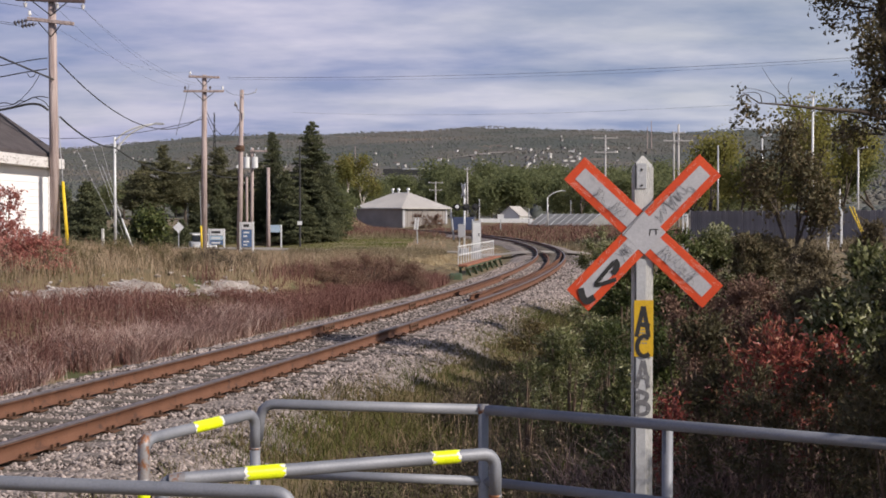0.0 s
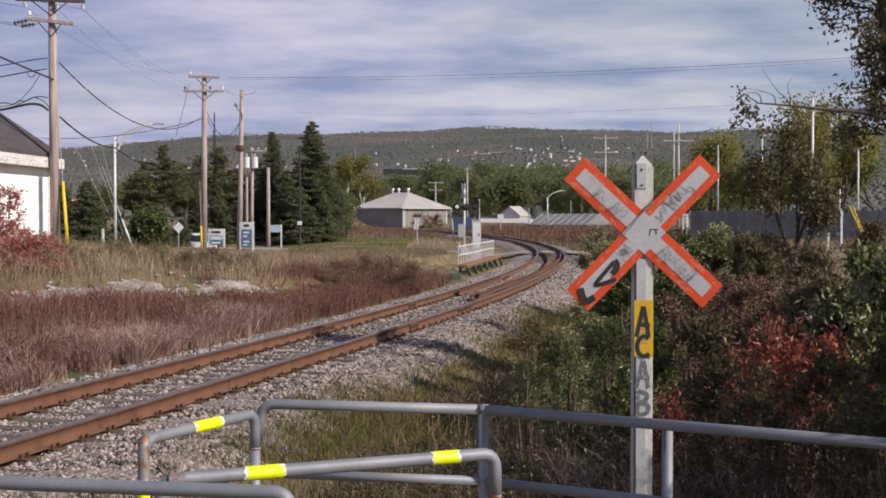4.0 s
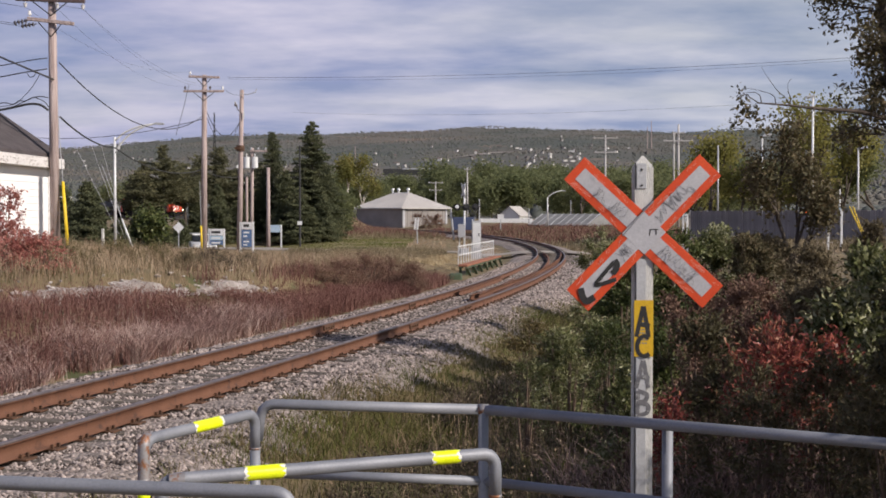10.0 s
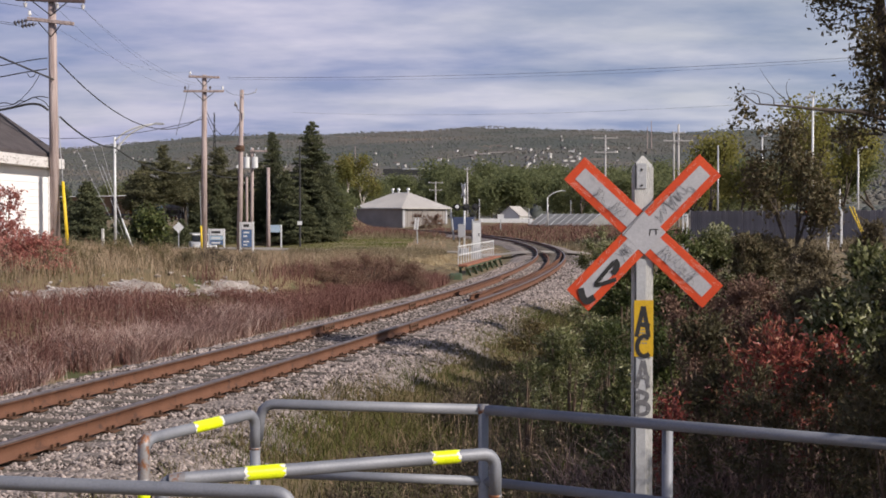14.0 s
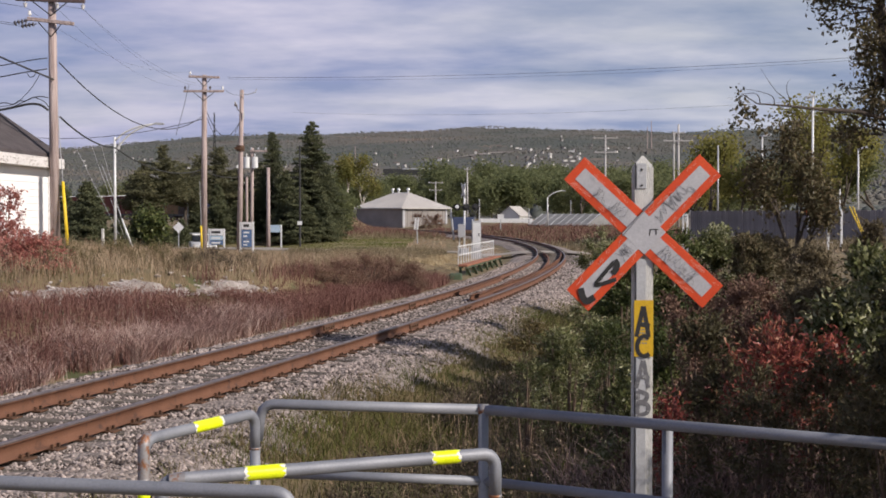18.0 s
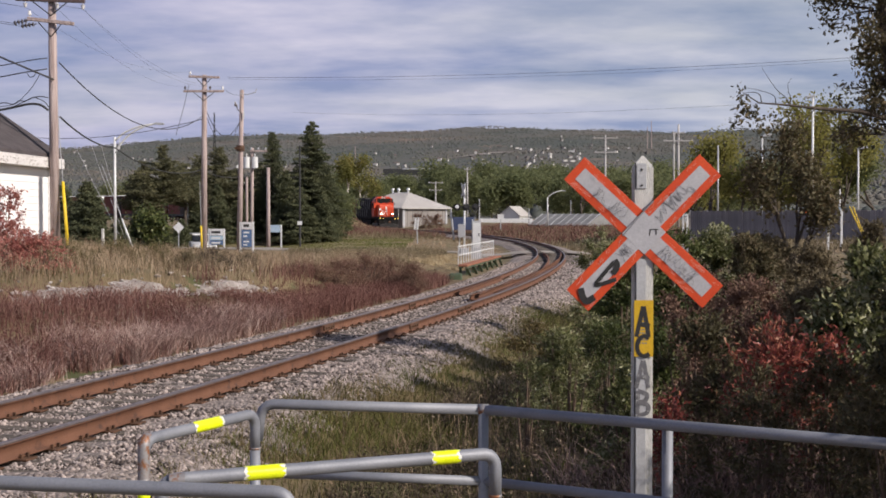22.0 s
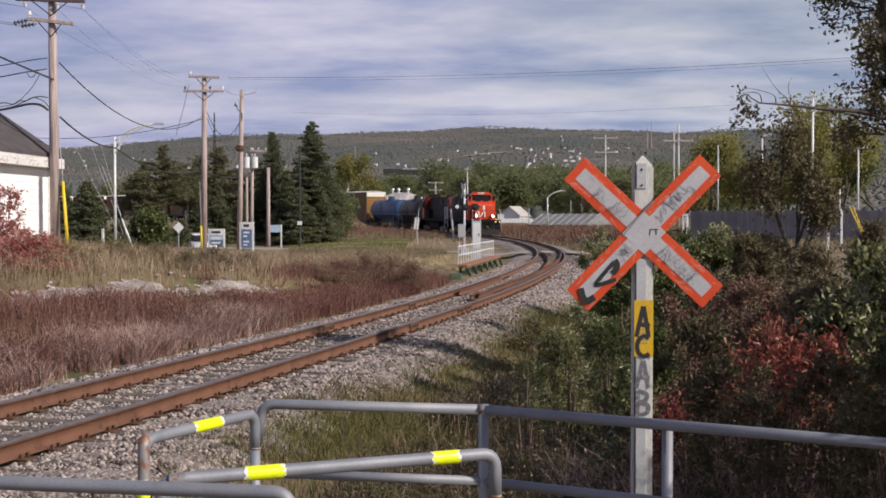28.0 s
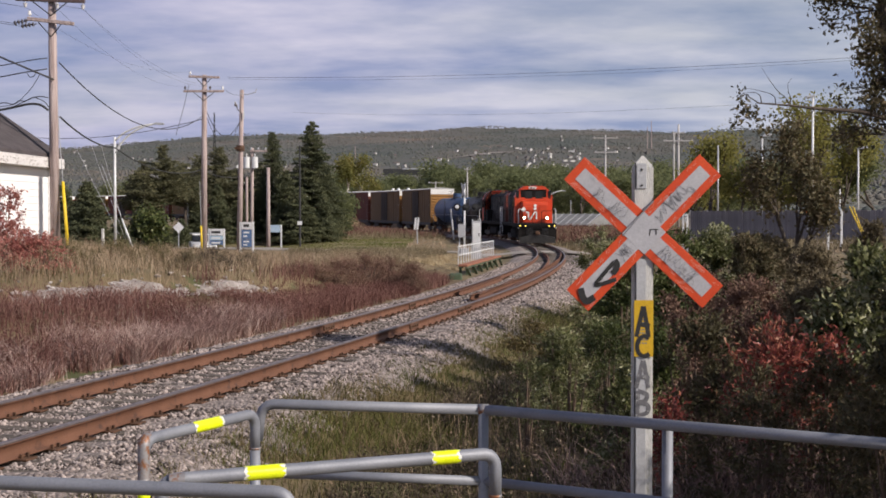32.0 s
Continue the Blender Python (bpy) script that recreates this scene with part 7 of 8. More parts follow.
def tank_car(paint, head_label, label, total):
    v = thing("tank_car", label, "tank car", group="train")
    R, L, zc = 1.45, total - 3.1, 2.62
    H = total / 2
    bm = BM()
    pts, rr = [], []
    for y, f in ((-L / 2 - 0.55, 0.02), (-L / 2 - 0.5, 0.4), (-L / 2 - 0.35, 0.72), (-L / 2 - 0.15, 0.93), (-L / 2, 1.0), (-2, 1.0), (2, 1.0), (L / 2, 1.0), (L / 2 + 0.15, 0.93), (L / 2 + 0.35, 0.72), (L / 2 + 0.5, 0.4), (L / 2 + 0.55, 0.02)):
        pts.append((0, y, zc)); rr.append(R * f)
    pipe(bm, pts, rr, 36)
    tk = part("tank", bm, paint, v, head_label, True)
    for y in (-L / 2, -L / 4, 0, L / 4, L / 2):
        bm = BM()
        pipe(bm, [(0, y - 0.05, zc), (0, y + 0.05, zc)], R + 0.018, 36)
        part("band", bm, paint, tk, "", True)
    bm = BM()
    rod(bm, (0, 0, zc + R - 0.1), (0, 0, zc + R + 0.42), 0.48, seg=18)
    rod(bm, (0, 0, zc + R + 0.42), (0, 0, zc + R + 0.52), 0.54, 0.4, 18)
    part("manway_dome", bm, paint, tk)
    bm = BM()
    box(bm, (1.5, 2.2, 0.06), (0, 0, zc + R + 0.05))
    for sx in (-1, 1):
        for yy in (-1.1, 0, 1.1):
            rod(bm, (sx * 0.75, yy, zc + R + 0.05), (sx * 0.75, yy, zc + R + 0.8), 0.025, seg=6)
        pipe(bm, [(sx * 0.75, -1.1, zc + R + 0.8), (sx * 0.75, 1.1, zc + R + 0.8)], 0.025, 6)
    part("top_platform", bm, M["steel_dark"], v)
    bm = BM()
    box(bm, (0.55, total - 0.8, 0.36), (0, 0, 0.98))
    for s in (-1, 1):
        box(bm, (2.7, 0.35, 0.4), (0, s * (H - 0.7), 1.05), bevel=0.03)
        prism(bm, [(-1.25, 1.0), (1.25, 1.0), (1.3, 1.9), (0.8, 1.5), (-0.8, 1.5), (-1.3, 1.9)], 0.6, Matrix.Translation((0, s * (H - 2.4), 0)))
    part("underframe", bm, M["steel_dark"], v)
    for sx in (-1, 1):
        bm = BM()
        pipe(bm, bend([(sx * 1.40, -H + 0.6, 1.2), (sx * 1.40, -H + 0.6, 2.1), (sx * 1.53, -H + 2, 2.1), (sx * 1.53, H - 2, 2.1), (sx * 1.40, H - 0.6, 2.1), (sx * 1.40, H - 0.6, 1.2)], 0.2), 0.025, 6)
        part("handrail", bm, M["steel_grey"], v)
        bm = BM()
        for k in range(9):
            rod(bm, (sx * 1.55, -0.2, 1.1 + k * 0.33), (sx * 1.55, 0.2, 1.1 + k * 0.33), 0.016, seg=5)
        for yy in (-0.2, 0.2):
            rod(bm, (sx * 1.55, yy, 0.9), (sx * 1.50, yy, 3.9), 0.022, seg=5)
        part("ladder", bm, M["steel_dark"], v)
    bm = BM()
    box(bm, (0.85, 0.02, 0.55), (0.0, L / 2 + 0.56, zc + 0.1))
    part("head_notice", bm, M["loco_stripe"], v, "pale patch on the tank head")
    for y in (H - 2.3, 2.3 - H):
        bogie(v, y, (-0.89, 0.89))
    coupler(v, H)
    coupler(v, -H)
    return v


def boxcar(paint, side, label):
    v = thing("boxcar", label, "boxcar", group="train")
    L, W, z0, z1 = 15.5, 2.95, 1.08, 5.2
    bm = BM()
    box(bm, (W, L, z1 - z0), (0, 0, (z0 + z1) / 2), bevel=0.02)
    body = part("body", bm, side, v, "weathered ribbed side walls")
    bm = BM()
    prism(bm, [(-W / 2 - 0.05, z1 - 0.02), (W / 2 + 0.05, z1 - 0.02), (W / 2 + 0.05, z1 + 0.06), (0, z1 + 0.2), (-W / 2 - 0.05, z1 + 0.06)], L + 0.1)
    rf = part("roof", bm, M["box_roof"], v, "pale galvanized roof")
    for i in range(12):
        bm = BM()
        prism(bm, [(-W / 2 - 0.06, z1 + 0.05), (W / 2 + 0.06, z1 + 0.05), (W / 2 + 0.06, z1 + 0.10), (0, z1 + 0.245), (-W / 2 - 0.06, z1 + 0.10)], 0.09, Matrix.Translation((0, -L / 2 + 0.6 + i * (L - 1.2) / 11, 0)))
        part("roof_rib", bm, M["box_roof"], rf)
    for s in (-1, 1):
        # pressed end ribs and the white upper panel
        bm = BM()
        box(bm, (W - 0.02, 0.03, z1 - z0 - 0.1), (0, s * (L / 2 + 0.012), (z0 + z1) / 2))
        part("end_wall", bm, paint, body)
        for i in range(10):
            z = z0 + 0.2 + i * 0.335
            bm = BM()
            prism(bm, [(0, z), (0.10, z + 0.06), (0.10, z + 0.16), (0, z + 0.22)], W - 0.25, Matrix.Translation((0, s * L / 2, 0)) @ pose(0, 0, 0, 0, 0, 90 if s > 0 else -90))
            part("end_rib", bm, paint, body, "", False)
        bm = BM()
        box(bm, (W + 0.03, 0.06, 0.62), (0, s * (L / 2 + 0.03), z1 - 0.30), bevel=0.01)
        part("end_panel", bm, M["box_white"], body, "white upper end panel")
        bm = BM()
        for sx in (-1, 1):
            box(bm, (0.14, 0.14, z1 - z0), (sx * (W / 2 - 0.05), s * (L / 2 - 0.03), (z0 + z1) / 2), bevel=0.01)
        part("corner_post", bm, paint, body)
    for sx in (-1, 1):
        for i in range(13):
            y = -L / 2 + 0.6 + i * (L - 1.2) / 12
            if abs(y) < 1.7:
                continue
            bm = BM()
            box(bm, (0.06, 0.14, z1 - z0 - 0.1), (sx * (W / 2 + 0.03), y, (z0 + z1) / 2), bevel=0.01)
            part("side_post", bm, side, body)
        bm = BM()
        box(bm, (0.10, 3.1, z1 - z0 - 0.25), (sx * (W / 2 + 0.06), 0, (z0 + z1) / 2 - 0.02), bevel=0.02)
        dr = part("door", bm, M["box_door"], v, "dark brown sliding side door")
        bm = BM()
        for yy in (-1.0, -0.35, 0.35, 1.0):
            box(bm, (0.05, 0.08, z1 - z0 - 0.4), (sx * (W / 2 + 0.12), yy, (z0 + z1) / 2))
        part("door_rib", bm, M["box_door"], dr)
        bm = BM()
        box(bm, (0.10, L - 0.2, 0.34), (sx * (W / 2 - 0.02), 0, z0 - 0.10))
        part("side_sill", bm, M["steel_dark"], v)
        for s in (-1, 1):
            bm = BM()
            for k in range(7):
                rod(bm, (sx * (W / 2 + 0.07), s * (L / 2 - 0.55), z0 + 0.1 + k * 0.36), (sx * (W / 2 + 0.07), s * (L / 2 - 0.1), z0 + 0.1 + k * 0.36), 0.018, seg=5)
            part("ladder", bm, M["box_white"], v, "pale ladder rungs")
            bm = BM()
            for k in range(9):
                rod(bm, (sx * 0.95 - 0.22, s * (L / 2 + 0.14), z0 + 0.1 + k * 0.36), (sx * 0.95 + 0.22, s * (L / 2 + 0.14), z0 + 0.1 + k * 0.36), 0.018, seg=5)
            part("end_ladder", bm, paint, v)
    bm = BM()
    box(bm, (0.5, L + 0.6, 0.36), (0, 0, 0.9))
    part("centre_sill", bm, M["steel_dark"], v)
    for y in (6.1, -6.1):
        bogie(v, y, (-0.89, 0.89))
    coupler(v, 8.5)
    coupler(v, -8.5)
    return v


TRAIN = []   # vehicle, distance of its centre behind the train's front, half distance of its trucks, turned round
lead = locomotive(True, "orange-red and black diesel locomotive with lit ditch lights")
second = locomotive(False, "second diesel locomotive, running backwards behind the leader")
TRAIN += [(lead, 7.7, 4.5, 0), (second, 23.5, 4.5, 1)]
TRAIN.append((tank_car(M["tank_black"], "grimy black tank", "short grimy black tank car behind the locomotives", 11.4), 37.1, 3.4, 0))
TRAIN.append((tank_car(M["tank_blue"], "faded blue tank", "faded blue tank car between black tank and boxcars", 15.6), 50.6, 5.5, 0))
# ochre cars wear the shade-darkened paint on their sides
yb = boxcar(M["box_yellow"], M["box_side_shade"], "ochre yellow boxcar with white upper end panels")
rb = boxcar(M["box_red"], M["box_red"], "oxide red boxcar with white upper end panels")
TRAIN.append((yb, 66.8, 6.1, 0))
TRAIN.append((copy_thing(yb, pose(0, 0, 0)), 83.8, 6.1, 0))
TRAIN.append((rb, 100.8, 6.1, 0))
TRAIN.append((copy_thing(rb, pose(0, 0, 0)), 117.8, 6.1, 0))
for i, src in enumerate((rb, yb, rb, yb, rb, rb, yb, rb)):
    TRAIN.append((copy_thing(src, pose(0, 0, 0)), 134.8 + 17 * i, 6.1, 0))


# ---- trees ----
def limb_tree(rng, bm, p, d, length, r, depth, tips, spread_=0.55, seg=6):
    """Grows a tapering limb and its branches; collects the ends."""
    q = p + d * length
    mid = (p + q) / 2 + Vector((rng.uniform(-1, 1), rng.uniform(-1, 1), rng.uniform(-0.5, 0.5))) * length * 0.06
    pipe(bm, [p, mid, q], [r, r * 0.85, r * 0.68], seg)
    if depth == 0:
        tips.append(q)
        tips.append(mid)
        return
    n = 2 if rng.random() < 0.55 else 3
    for k in range(n):
        nd = (d + Vector((rng.gauss(0, 1), rng.gauss(0, 1), rng.gauss(0.15, 0.7))) * spread_).normalized()
        limb_tree(rng, bm, q if k < 2 else mid, nd, length * rng.uniform(0.6, 0.85), r * 0.64, depth - 1, tips, spread_, max(4, seg - 1))
    if depth <= 2:
        tips.append(q)


def deciduous(name, label, loc, h, seed, leaf, bark, n=9000, size=0.13, depth=4, spread_=0.5, clump=0.35, category="tree", lean=(0, 0), trunk=0.33, r=None, group=""):
    rng = random.Random(seed)
    nr = np.random.default_rng(seed)
    t = thing(name, label, category, loc, group=group)
    bm = BM()
    tips = []
    d = Vector((lean[0], lean[1], 1)).normalized()
    limb_tree(rng, bm, Vector((0, 0, -0.3)), d, h * trunk, r or h * 0.022, depth, tips, spread_, 8)
    top = max(p.z for p in tips)
    s = h / top
    bm.transform(Matrix.Diagonal((s, s, s, 1)))
    part("trunk", bm, bark, t, "", True)
    c = np.array([tuple(p * s) for p in tips])
    pts = clump_points(nr, n, c, clump)
    pts = pts[pts[:, 2] > h * 0.12]
    v, f = leaf_quads(nr, pts, size)
    raw("crown", v, f, leaf, t)
    return t


def conifer(label, loc, h, w, seed, leaf, dense=1.0, kind="spruce", bare=0.06, bough=0.0):
    nr = np.random.default_rng(seed)
    t = thing("conifer_tree", label, "tree", loc, group="conifers")
    bm = BM()
    rod(bm, (0, 0, -0.5), (0, 0, h * 0.97), h * 0.018 + 0.04, 0.02, 8)
    part("trunk", bm, M["bark"], t)
    cs, ax = [], []
    z = h * bare
    while z < h * 0.985:
        u = (z - h * bare) / (h * (1 - bare))
        rad = w * 1.16 * (1 - u) ** (0.78 if kind == "spruce" else 0.6) * (0.8 + 0.28 * nr.random()) + 0.10
        if kind == "pine":
            rad = w * (0.55 + 0.45 * sin(pi * min(1, u * 1.15 + 0.15))) * (1 - u) ** 0.35 * (0.6 + 0.5 * nr.random())
        nb = int((6 + 7 * (1 - u)) * dense * (0.85 if kind == "pine" else 1.0))
        for k in range(nb):
            a = nr.uniform(0, 2 * pi)
            L = rad * (nr.uniform(0.45, 1.3) if kind == "pine" else nr.uniform(0.6, 1.2))
            m = max(6, int(L * 62 * dense))
            rr = np.linspace(0.12, 1, m) * L
            rise = (0.28 if kind == "pine" else 0.10) * (1 + 0.6 * u) - bough
            px = rr * cos(a)
            py = rr * sin(a)
            pz = z + rr * rise - 0.10 * rr ** 2 / max(L, 0.3) + nr.normal(size=m) * 0.05
            wd = (0.10 + 0.16 * (1 - np.linspace(0, 1, m))) * L ** 0.5
            side = nr.normal(size=m) * wd
            cs.append(np.stack([px - side * sin(a), py + side * cos(a), pz], 1))
            ax.append(np.tile([cos(a), sin(a), -0.25], (m, 1)))
        z += h * (0.026 if kind == "spruce" else 0.034)
    c, d = np.concatenate(cs), np.concatenate(ax)
    v, f = leaf_quads(nr, c, 0.22, 0.34, droop=d)
    raw("crown", v, f, leaf, t)
    return t


def plant_conifers():
    # screen spruces, and pines whose crowns begin high over the trunks
    rows = ((552, 212, 112, 56, "spruce", 1.35, 0.03), (482, 230, 116, 42, "spruce", 1.1, 0.03), (505, 300, 108, 36, "spruce", 0.8, 0.03), (582, 300, 116, 24, "spruce", 0.9, 0.03),
            (530, 330, 106, 40, "spruce", 0.8, 0.03), (572, 345, 107, 28, "spruce", 0.8, 0.03), (155, 320, 84, 44, "spruce", 1.0, 0.03), (118, 345, 90, 34, "spruce", 0.8, 0.03), (60, 330, 110, 50, "spruce", 0.7, 0.03),
            (290, 258, 100, 46, "pine", 1.1, 0.44), (255, 285, 98, 34, "pine", 0.9, 0.46), (328, 288, 104, 36, "pine", 0.9, 0.48), (388, 262, 112, 42, "pine", 1.0, 0.40), (352, 275, 120, 38, "pine", 0.9, 0.40), (420, 300, 118, 38, "pine", 0.9, 0.3), (455, 290, 122, 34, "pine", 0.8, 0.3), (235, 310, 102, 22, "pine", 0.8, 0.5),
            (264, 335, 99, 23, "spruce", 0.8, 0.03), (346, 330, 105, 20, "spruce", 0.8, 0.03), (385, 325, 108, 26, "spruce", 0.8, 0.03), (425, 325, 112, 26, "spruce", 0.8, 0.03), (460, 325, 114, 28, "spruce", 0.8, 0.03), (245, 372, 93, 24, "spruce", 0.8, 0.03), (290, 390, 95, 22, "spruce", 0.8, 0.03), (210, 388, 90, 24, "spruce", 0.8, 0.03), (320, 388, 97, 22, "spruce", 0.8, 0.03))
    for i, (x, yt, d, hw, kind, dens, bare) in enumerate(rows):
        k = d / 2277.0
        X, zt = (x - 784) * k, 2.03 + (385 - yt) * k
        zb = gz(X, d)
        conifer("tall dark green spruce with tiered boughs" if kind == "spruce" else "dark green pine with an uneven crown", (X, d, zb), zt - zb, hw * k * (1.4 if kind == "pine" else 1.12), 100 + i, M[kind], dens, kind, bare)


plant_conifers()


def plant_deciduous():
    def at(x, yt, d):
        k = d / 2277.0
        X = (x - 784) * k
        zb = gz(X, d)
        return (X, d, zb), 2.03 + (385 - yt) * k - zb
    for i, (x, yt, d, leaf, n, size, lab, bark) in enumerate((
            (612, 284, 235, "leaf_birch", 3600, 0.42, "leafy roadside birch turning yellow", "pale_bark"),
            (642, 306, 240, "leaf_birch", 1800, 0.4, "thin birch with sparse yellowing leaves", "pale_bark"),
            (600, 352, 122, "leaf_mid", 2600, 0.28, "low green roadside shrub tree", "bark"),
            (264, 376, 92, "leaf_green", 2600, 0.26, "bright green small tree before the pines", "bark"),
            (1258, 240, 112, "leaf_yellow", 3000, 0.32, "yellow-green poplar in autumn", "bark"),
            (1310, 300, 108, "leaf_yellow", 3200, 0.3, "small yellow-green poplar in autumn", "bark"),
            (1225, 300, 118, "leaf_yellow", 3500, 0.3, "small yellow-green poplar in autumn", "bark"),
            (1435, 184, 104, "leaf_yellow", 3200, 0.32, "tall yellow-green poplar in autumn", "bark"),
            (1490, 235, 106, "leaf_yellow", 3000, 0.3, "yellow-green poplar in autumn", "bark"),
            (1395, 320, 112, "leaf_yellow", 3000, 0.3, "small yellow-green poplar in autumn", "bark"),
            (1545, 280, 110, "leaf_mid", 6500, 0.3, "green leafy tree behind the yard", "bark"))):
        loc, h = at(x, yt, d)
        deciduous("poplar_tree" if "poplar" in lab else "broadleaf_tree", lab, loc, h, 300 + i, M[leaf], M[bark], n, size, 4, 0.30 if "poplar" in lab else 0.42, 0.40 + h * 0.02)
    # belt of green trees across the valley
    rng = random.Random(31)
    for i in range(96):
        x = rng.uniform(640, 1330) if i < 36 else rng.uniform(-100, 640)
        d = rng.uniform(290, 470) if i < 36 else rng.uniform(440, 540)
        yt = rng.uniform(316, 352) if x > 800 else rng.uniform(322, 348)
        if i >= 46:
            x, d = rng.uniform(560, 1400), rng.uniform(560, 820)
            yt = rng.uniform(292, 318) if x > 760 else rng.uniform(306, 326)
        loc, h = at(x, yt, d)
        if i < 6:
            deciduous("broadleaf_tree", "round green tree in the valley wood", loc, h, 500 + i, M["leaf_mid"], M["bark"], 4200, 0.62, 4, 0.6, h * 0.115, group="valley trees")
            VALLEY.append((bpy.context.scene.collection.objects[-1].parent or bpy.context.scene.collection.objects[-1], h))
        else:
            src, hs = VALLEY[i % 6]
            s = h / hs
            c = copy_thing(src, pose(*loc, 0, 0, rng.uniform(0, 360)))
            c.matrix_basis = pose(*loc, 0, 0, rng.uniform(0, 360)) @ Matrix.Diagonal((s * rng.uniform(0.9, 1.3), s * rng.uniform(0.9, 1.3), s, 1))


VALLEY = []
plant_deciduous()


def far_woods():
    """Low-poly crowns over the ridge and the valley slopes."""
    rng = np.random.default_rng(55)
    n = 50000
    d = 520 + 2150 * rng.random(n) ** 0.75
    px = rng.uniform(-150, 1750, n)
    x = (px - 784) * d / 2277.0
    thin = (wob(x, d, 0.006, 3.0) + 0.5 * wob(x, d, 0.02, 7.0)) > rng.uniform(-2.2, 0.1, n)
    town_ = (d > 800) & (d < 1750) & (px > 690) & (px < 1130) & (rng.random(n) < 0.55)
    keep = thin & ~town_ & ((d < 1050) | (rng.random(n) < 0.6))
    x, d = x[keep], d[keep]
    z = ground_z(x, d)
    m = len(x)
    h = rng.uniform(2.2, 4.2, m) * np.interp(d, [600, 1200, 2400], [1.25, 0.65, 0.62])
    w = h * rng.uniform(0.8, 1.5, m) * np.interp(d, [600, 1200], [1.6, 1.0])
    ring = np.array([(cos(a), sin(a)) for a in np.arange(5) * 2 * pi / 5])
    v = np.zeros((m, 12, 3))
    jit = rng.uniform(0.7, 1.3, (m, 12))
    for k in range(5):
        v[:, k] = np.stack([ring[k, 0] * w * 0.6 * jit[:, k], ring[k, 1] * w * 0.6 * jit[:, k], h * 0.12], 1)
        c_, s_ = cos(2 * pi * (k + 0.5) / 5), sin(2 * pi * (k + 0.5) / 5)
        v[:, 5 + k] = np.stack([c_ * w * 0.55 * jit[:, 5 + k], s_ * w * 0.55 * jit[:, 5 + k], h * 0.62 * jit[:, k]], 1)
    v[:, 10] = np.stack([w * 0, w * 0, h], 1)
    v[:, 11] = np.stack([w * 0, w * 0, -2 + 0 * w], 1)
    v += np.stack([x, d, z], 1)[:, None]
    f = []
    for k in range(5):
        j = (k + 1) % 5
        f += [(k, j, 5 + j), (k, 5 + j, 5 + k), (5 + k, 5 + j, 10)]
    f = (np.arange(m)[:, None, None] * 12 + np.array(f)[None]).reshape(-1, 3)
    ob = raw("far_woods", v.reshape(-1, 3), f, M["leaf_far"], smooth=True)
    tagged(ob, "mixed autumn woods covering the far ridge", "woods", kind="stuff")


far_woods()


# ---- shrubs ----
def shrub(label, loc, rx, ry, h, seed, leaf, n, size, stems=9, clumps=26, spread_=0.16, low=0.12, name="shrub", group="bank shrubs", bark=None, aspect=0.42):
    size, n = size * 0.80, int(n * 1.5)
    rng = np.random.default_rng(seed)
    t = thing(name, label, "shrub", loc, group=group)
    a = rng.uniform(0, 2 * pi, clumps)
    u = rng.random(clumps) ** 0.5
    zz = h * (low + (1 - low) * rng.random(clumps) ** 0.8)
    shrink = np.sqrt(np.clip(1.05 - (zz / h) ** 2.2, 0.08, 1))
    c = np.stack([np.cos(a) * u * rx * shrink, np.sin(a) * u * ry * shrink, zz], 1)
    bm = BM()
    for k in range(min(stems, clumps)):
        q = Vector(c[k])
        p = Vector((q.x * 0.25, q.y * 0.25, -0.15))
        pipe(bm, [p, (p + q) / 2 + Vector((q.x * 0.08, q.y * 0.08, h * 0.1)), q + Vector((0, 0, h * 0.06))], [0.016 + 0.006 * h, 0.012, 0.004], 5)
    tagged(part("stemwork", bm, bark or M["stem"], t, "thin woody stems"), kind="stuff")
    ns = max(clumps, n // 11)
    k = rng.integers(0, clumps, ns)
    out = c[k] - np.array([0, 0, 0.35 * h])
    out /= np.linalg.norm(out, axis=1)[:, None] + 1e-6
    d = out * 0.8 + rng.normal(size=(ns, 3)) * 0.6 + np.array([0, 0, 0.35])
    d /= np.linalg.norm(d, axis=1)[:, None]
    ln = spread_ * 2.6 * (0.45 + 0.4 * max(rx, ry)) * rng.uniform(0.5, 1.25, ns)
    u_ = np.tile(np.linspace(0.08, 1.0, 11), ns)
    j = np.repeat(np.arange(ns), 11)
    pts = c[k][j] + d[j] * (ln[j] * u_)[:, None] - np.array([0, 0, 0.3]) * (ln[j] * u_ ** 2)[:, None] + rng.normal(size=(len(j), 3)) * size * 0.45
    keep = pts[:, 2] > 0.0
    v, f = leaf_quads(rng, pts[keep], size, aspect, droop=(d[j] * 0.9 + np.array([0, 0, -0.1]))[keep])
    raw("foliage", v, f, leaf, t)
    root, tip = c[k], c[k] + d * ln[:, None] * 0.9 - np.array([0, 0, 0.25]) * ln[:, None]
    pick = rng.random(ns) < 0.35
    root, tip = root[pick], tip[pick]
    side = np.cross(tip - root, rng.normal(size=root.shape))
    side *= 0.0035 / (np.linalg.norm(side, axis=1)[:, None] + 1e-9)
    v = np.stack([root - side, root + side, tip], 1).reshape(-1, 3)
    tagged(raw("twigwork", v, np.arange(len(v)).reshape(-1, 3), bark or M["stem"], t), "thin twigs", kind="stuff")
    return t


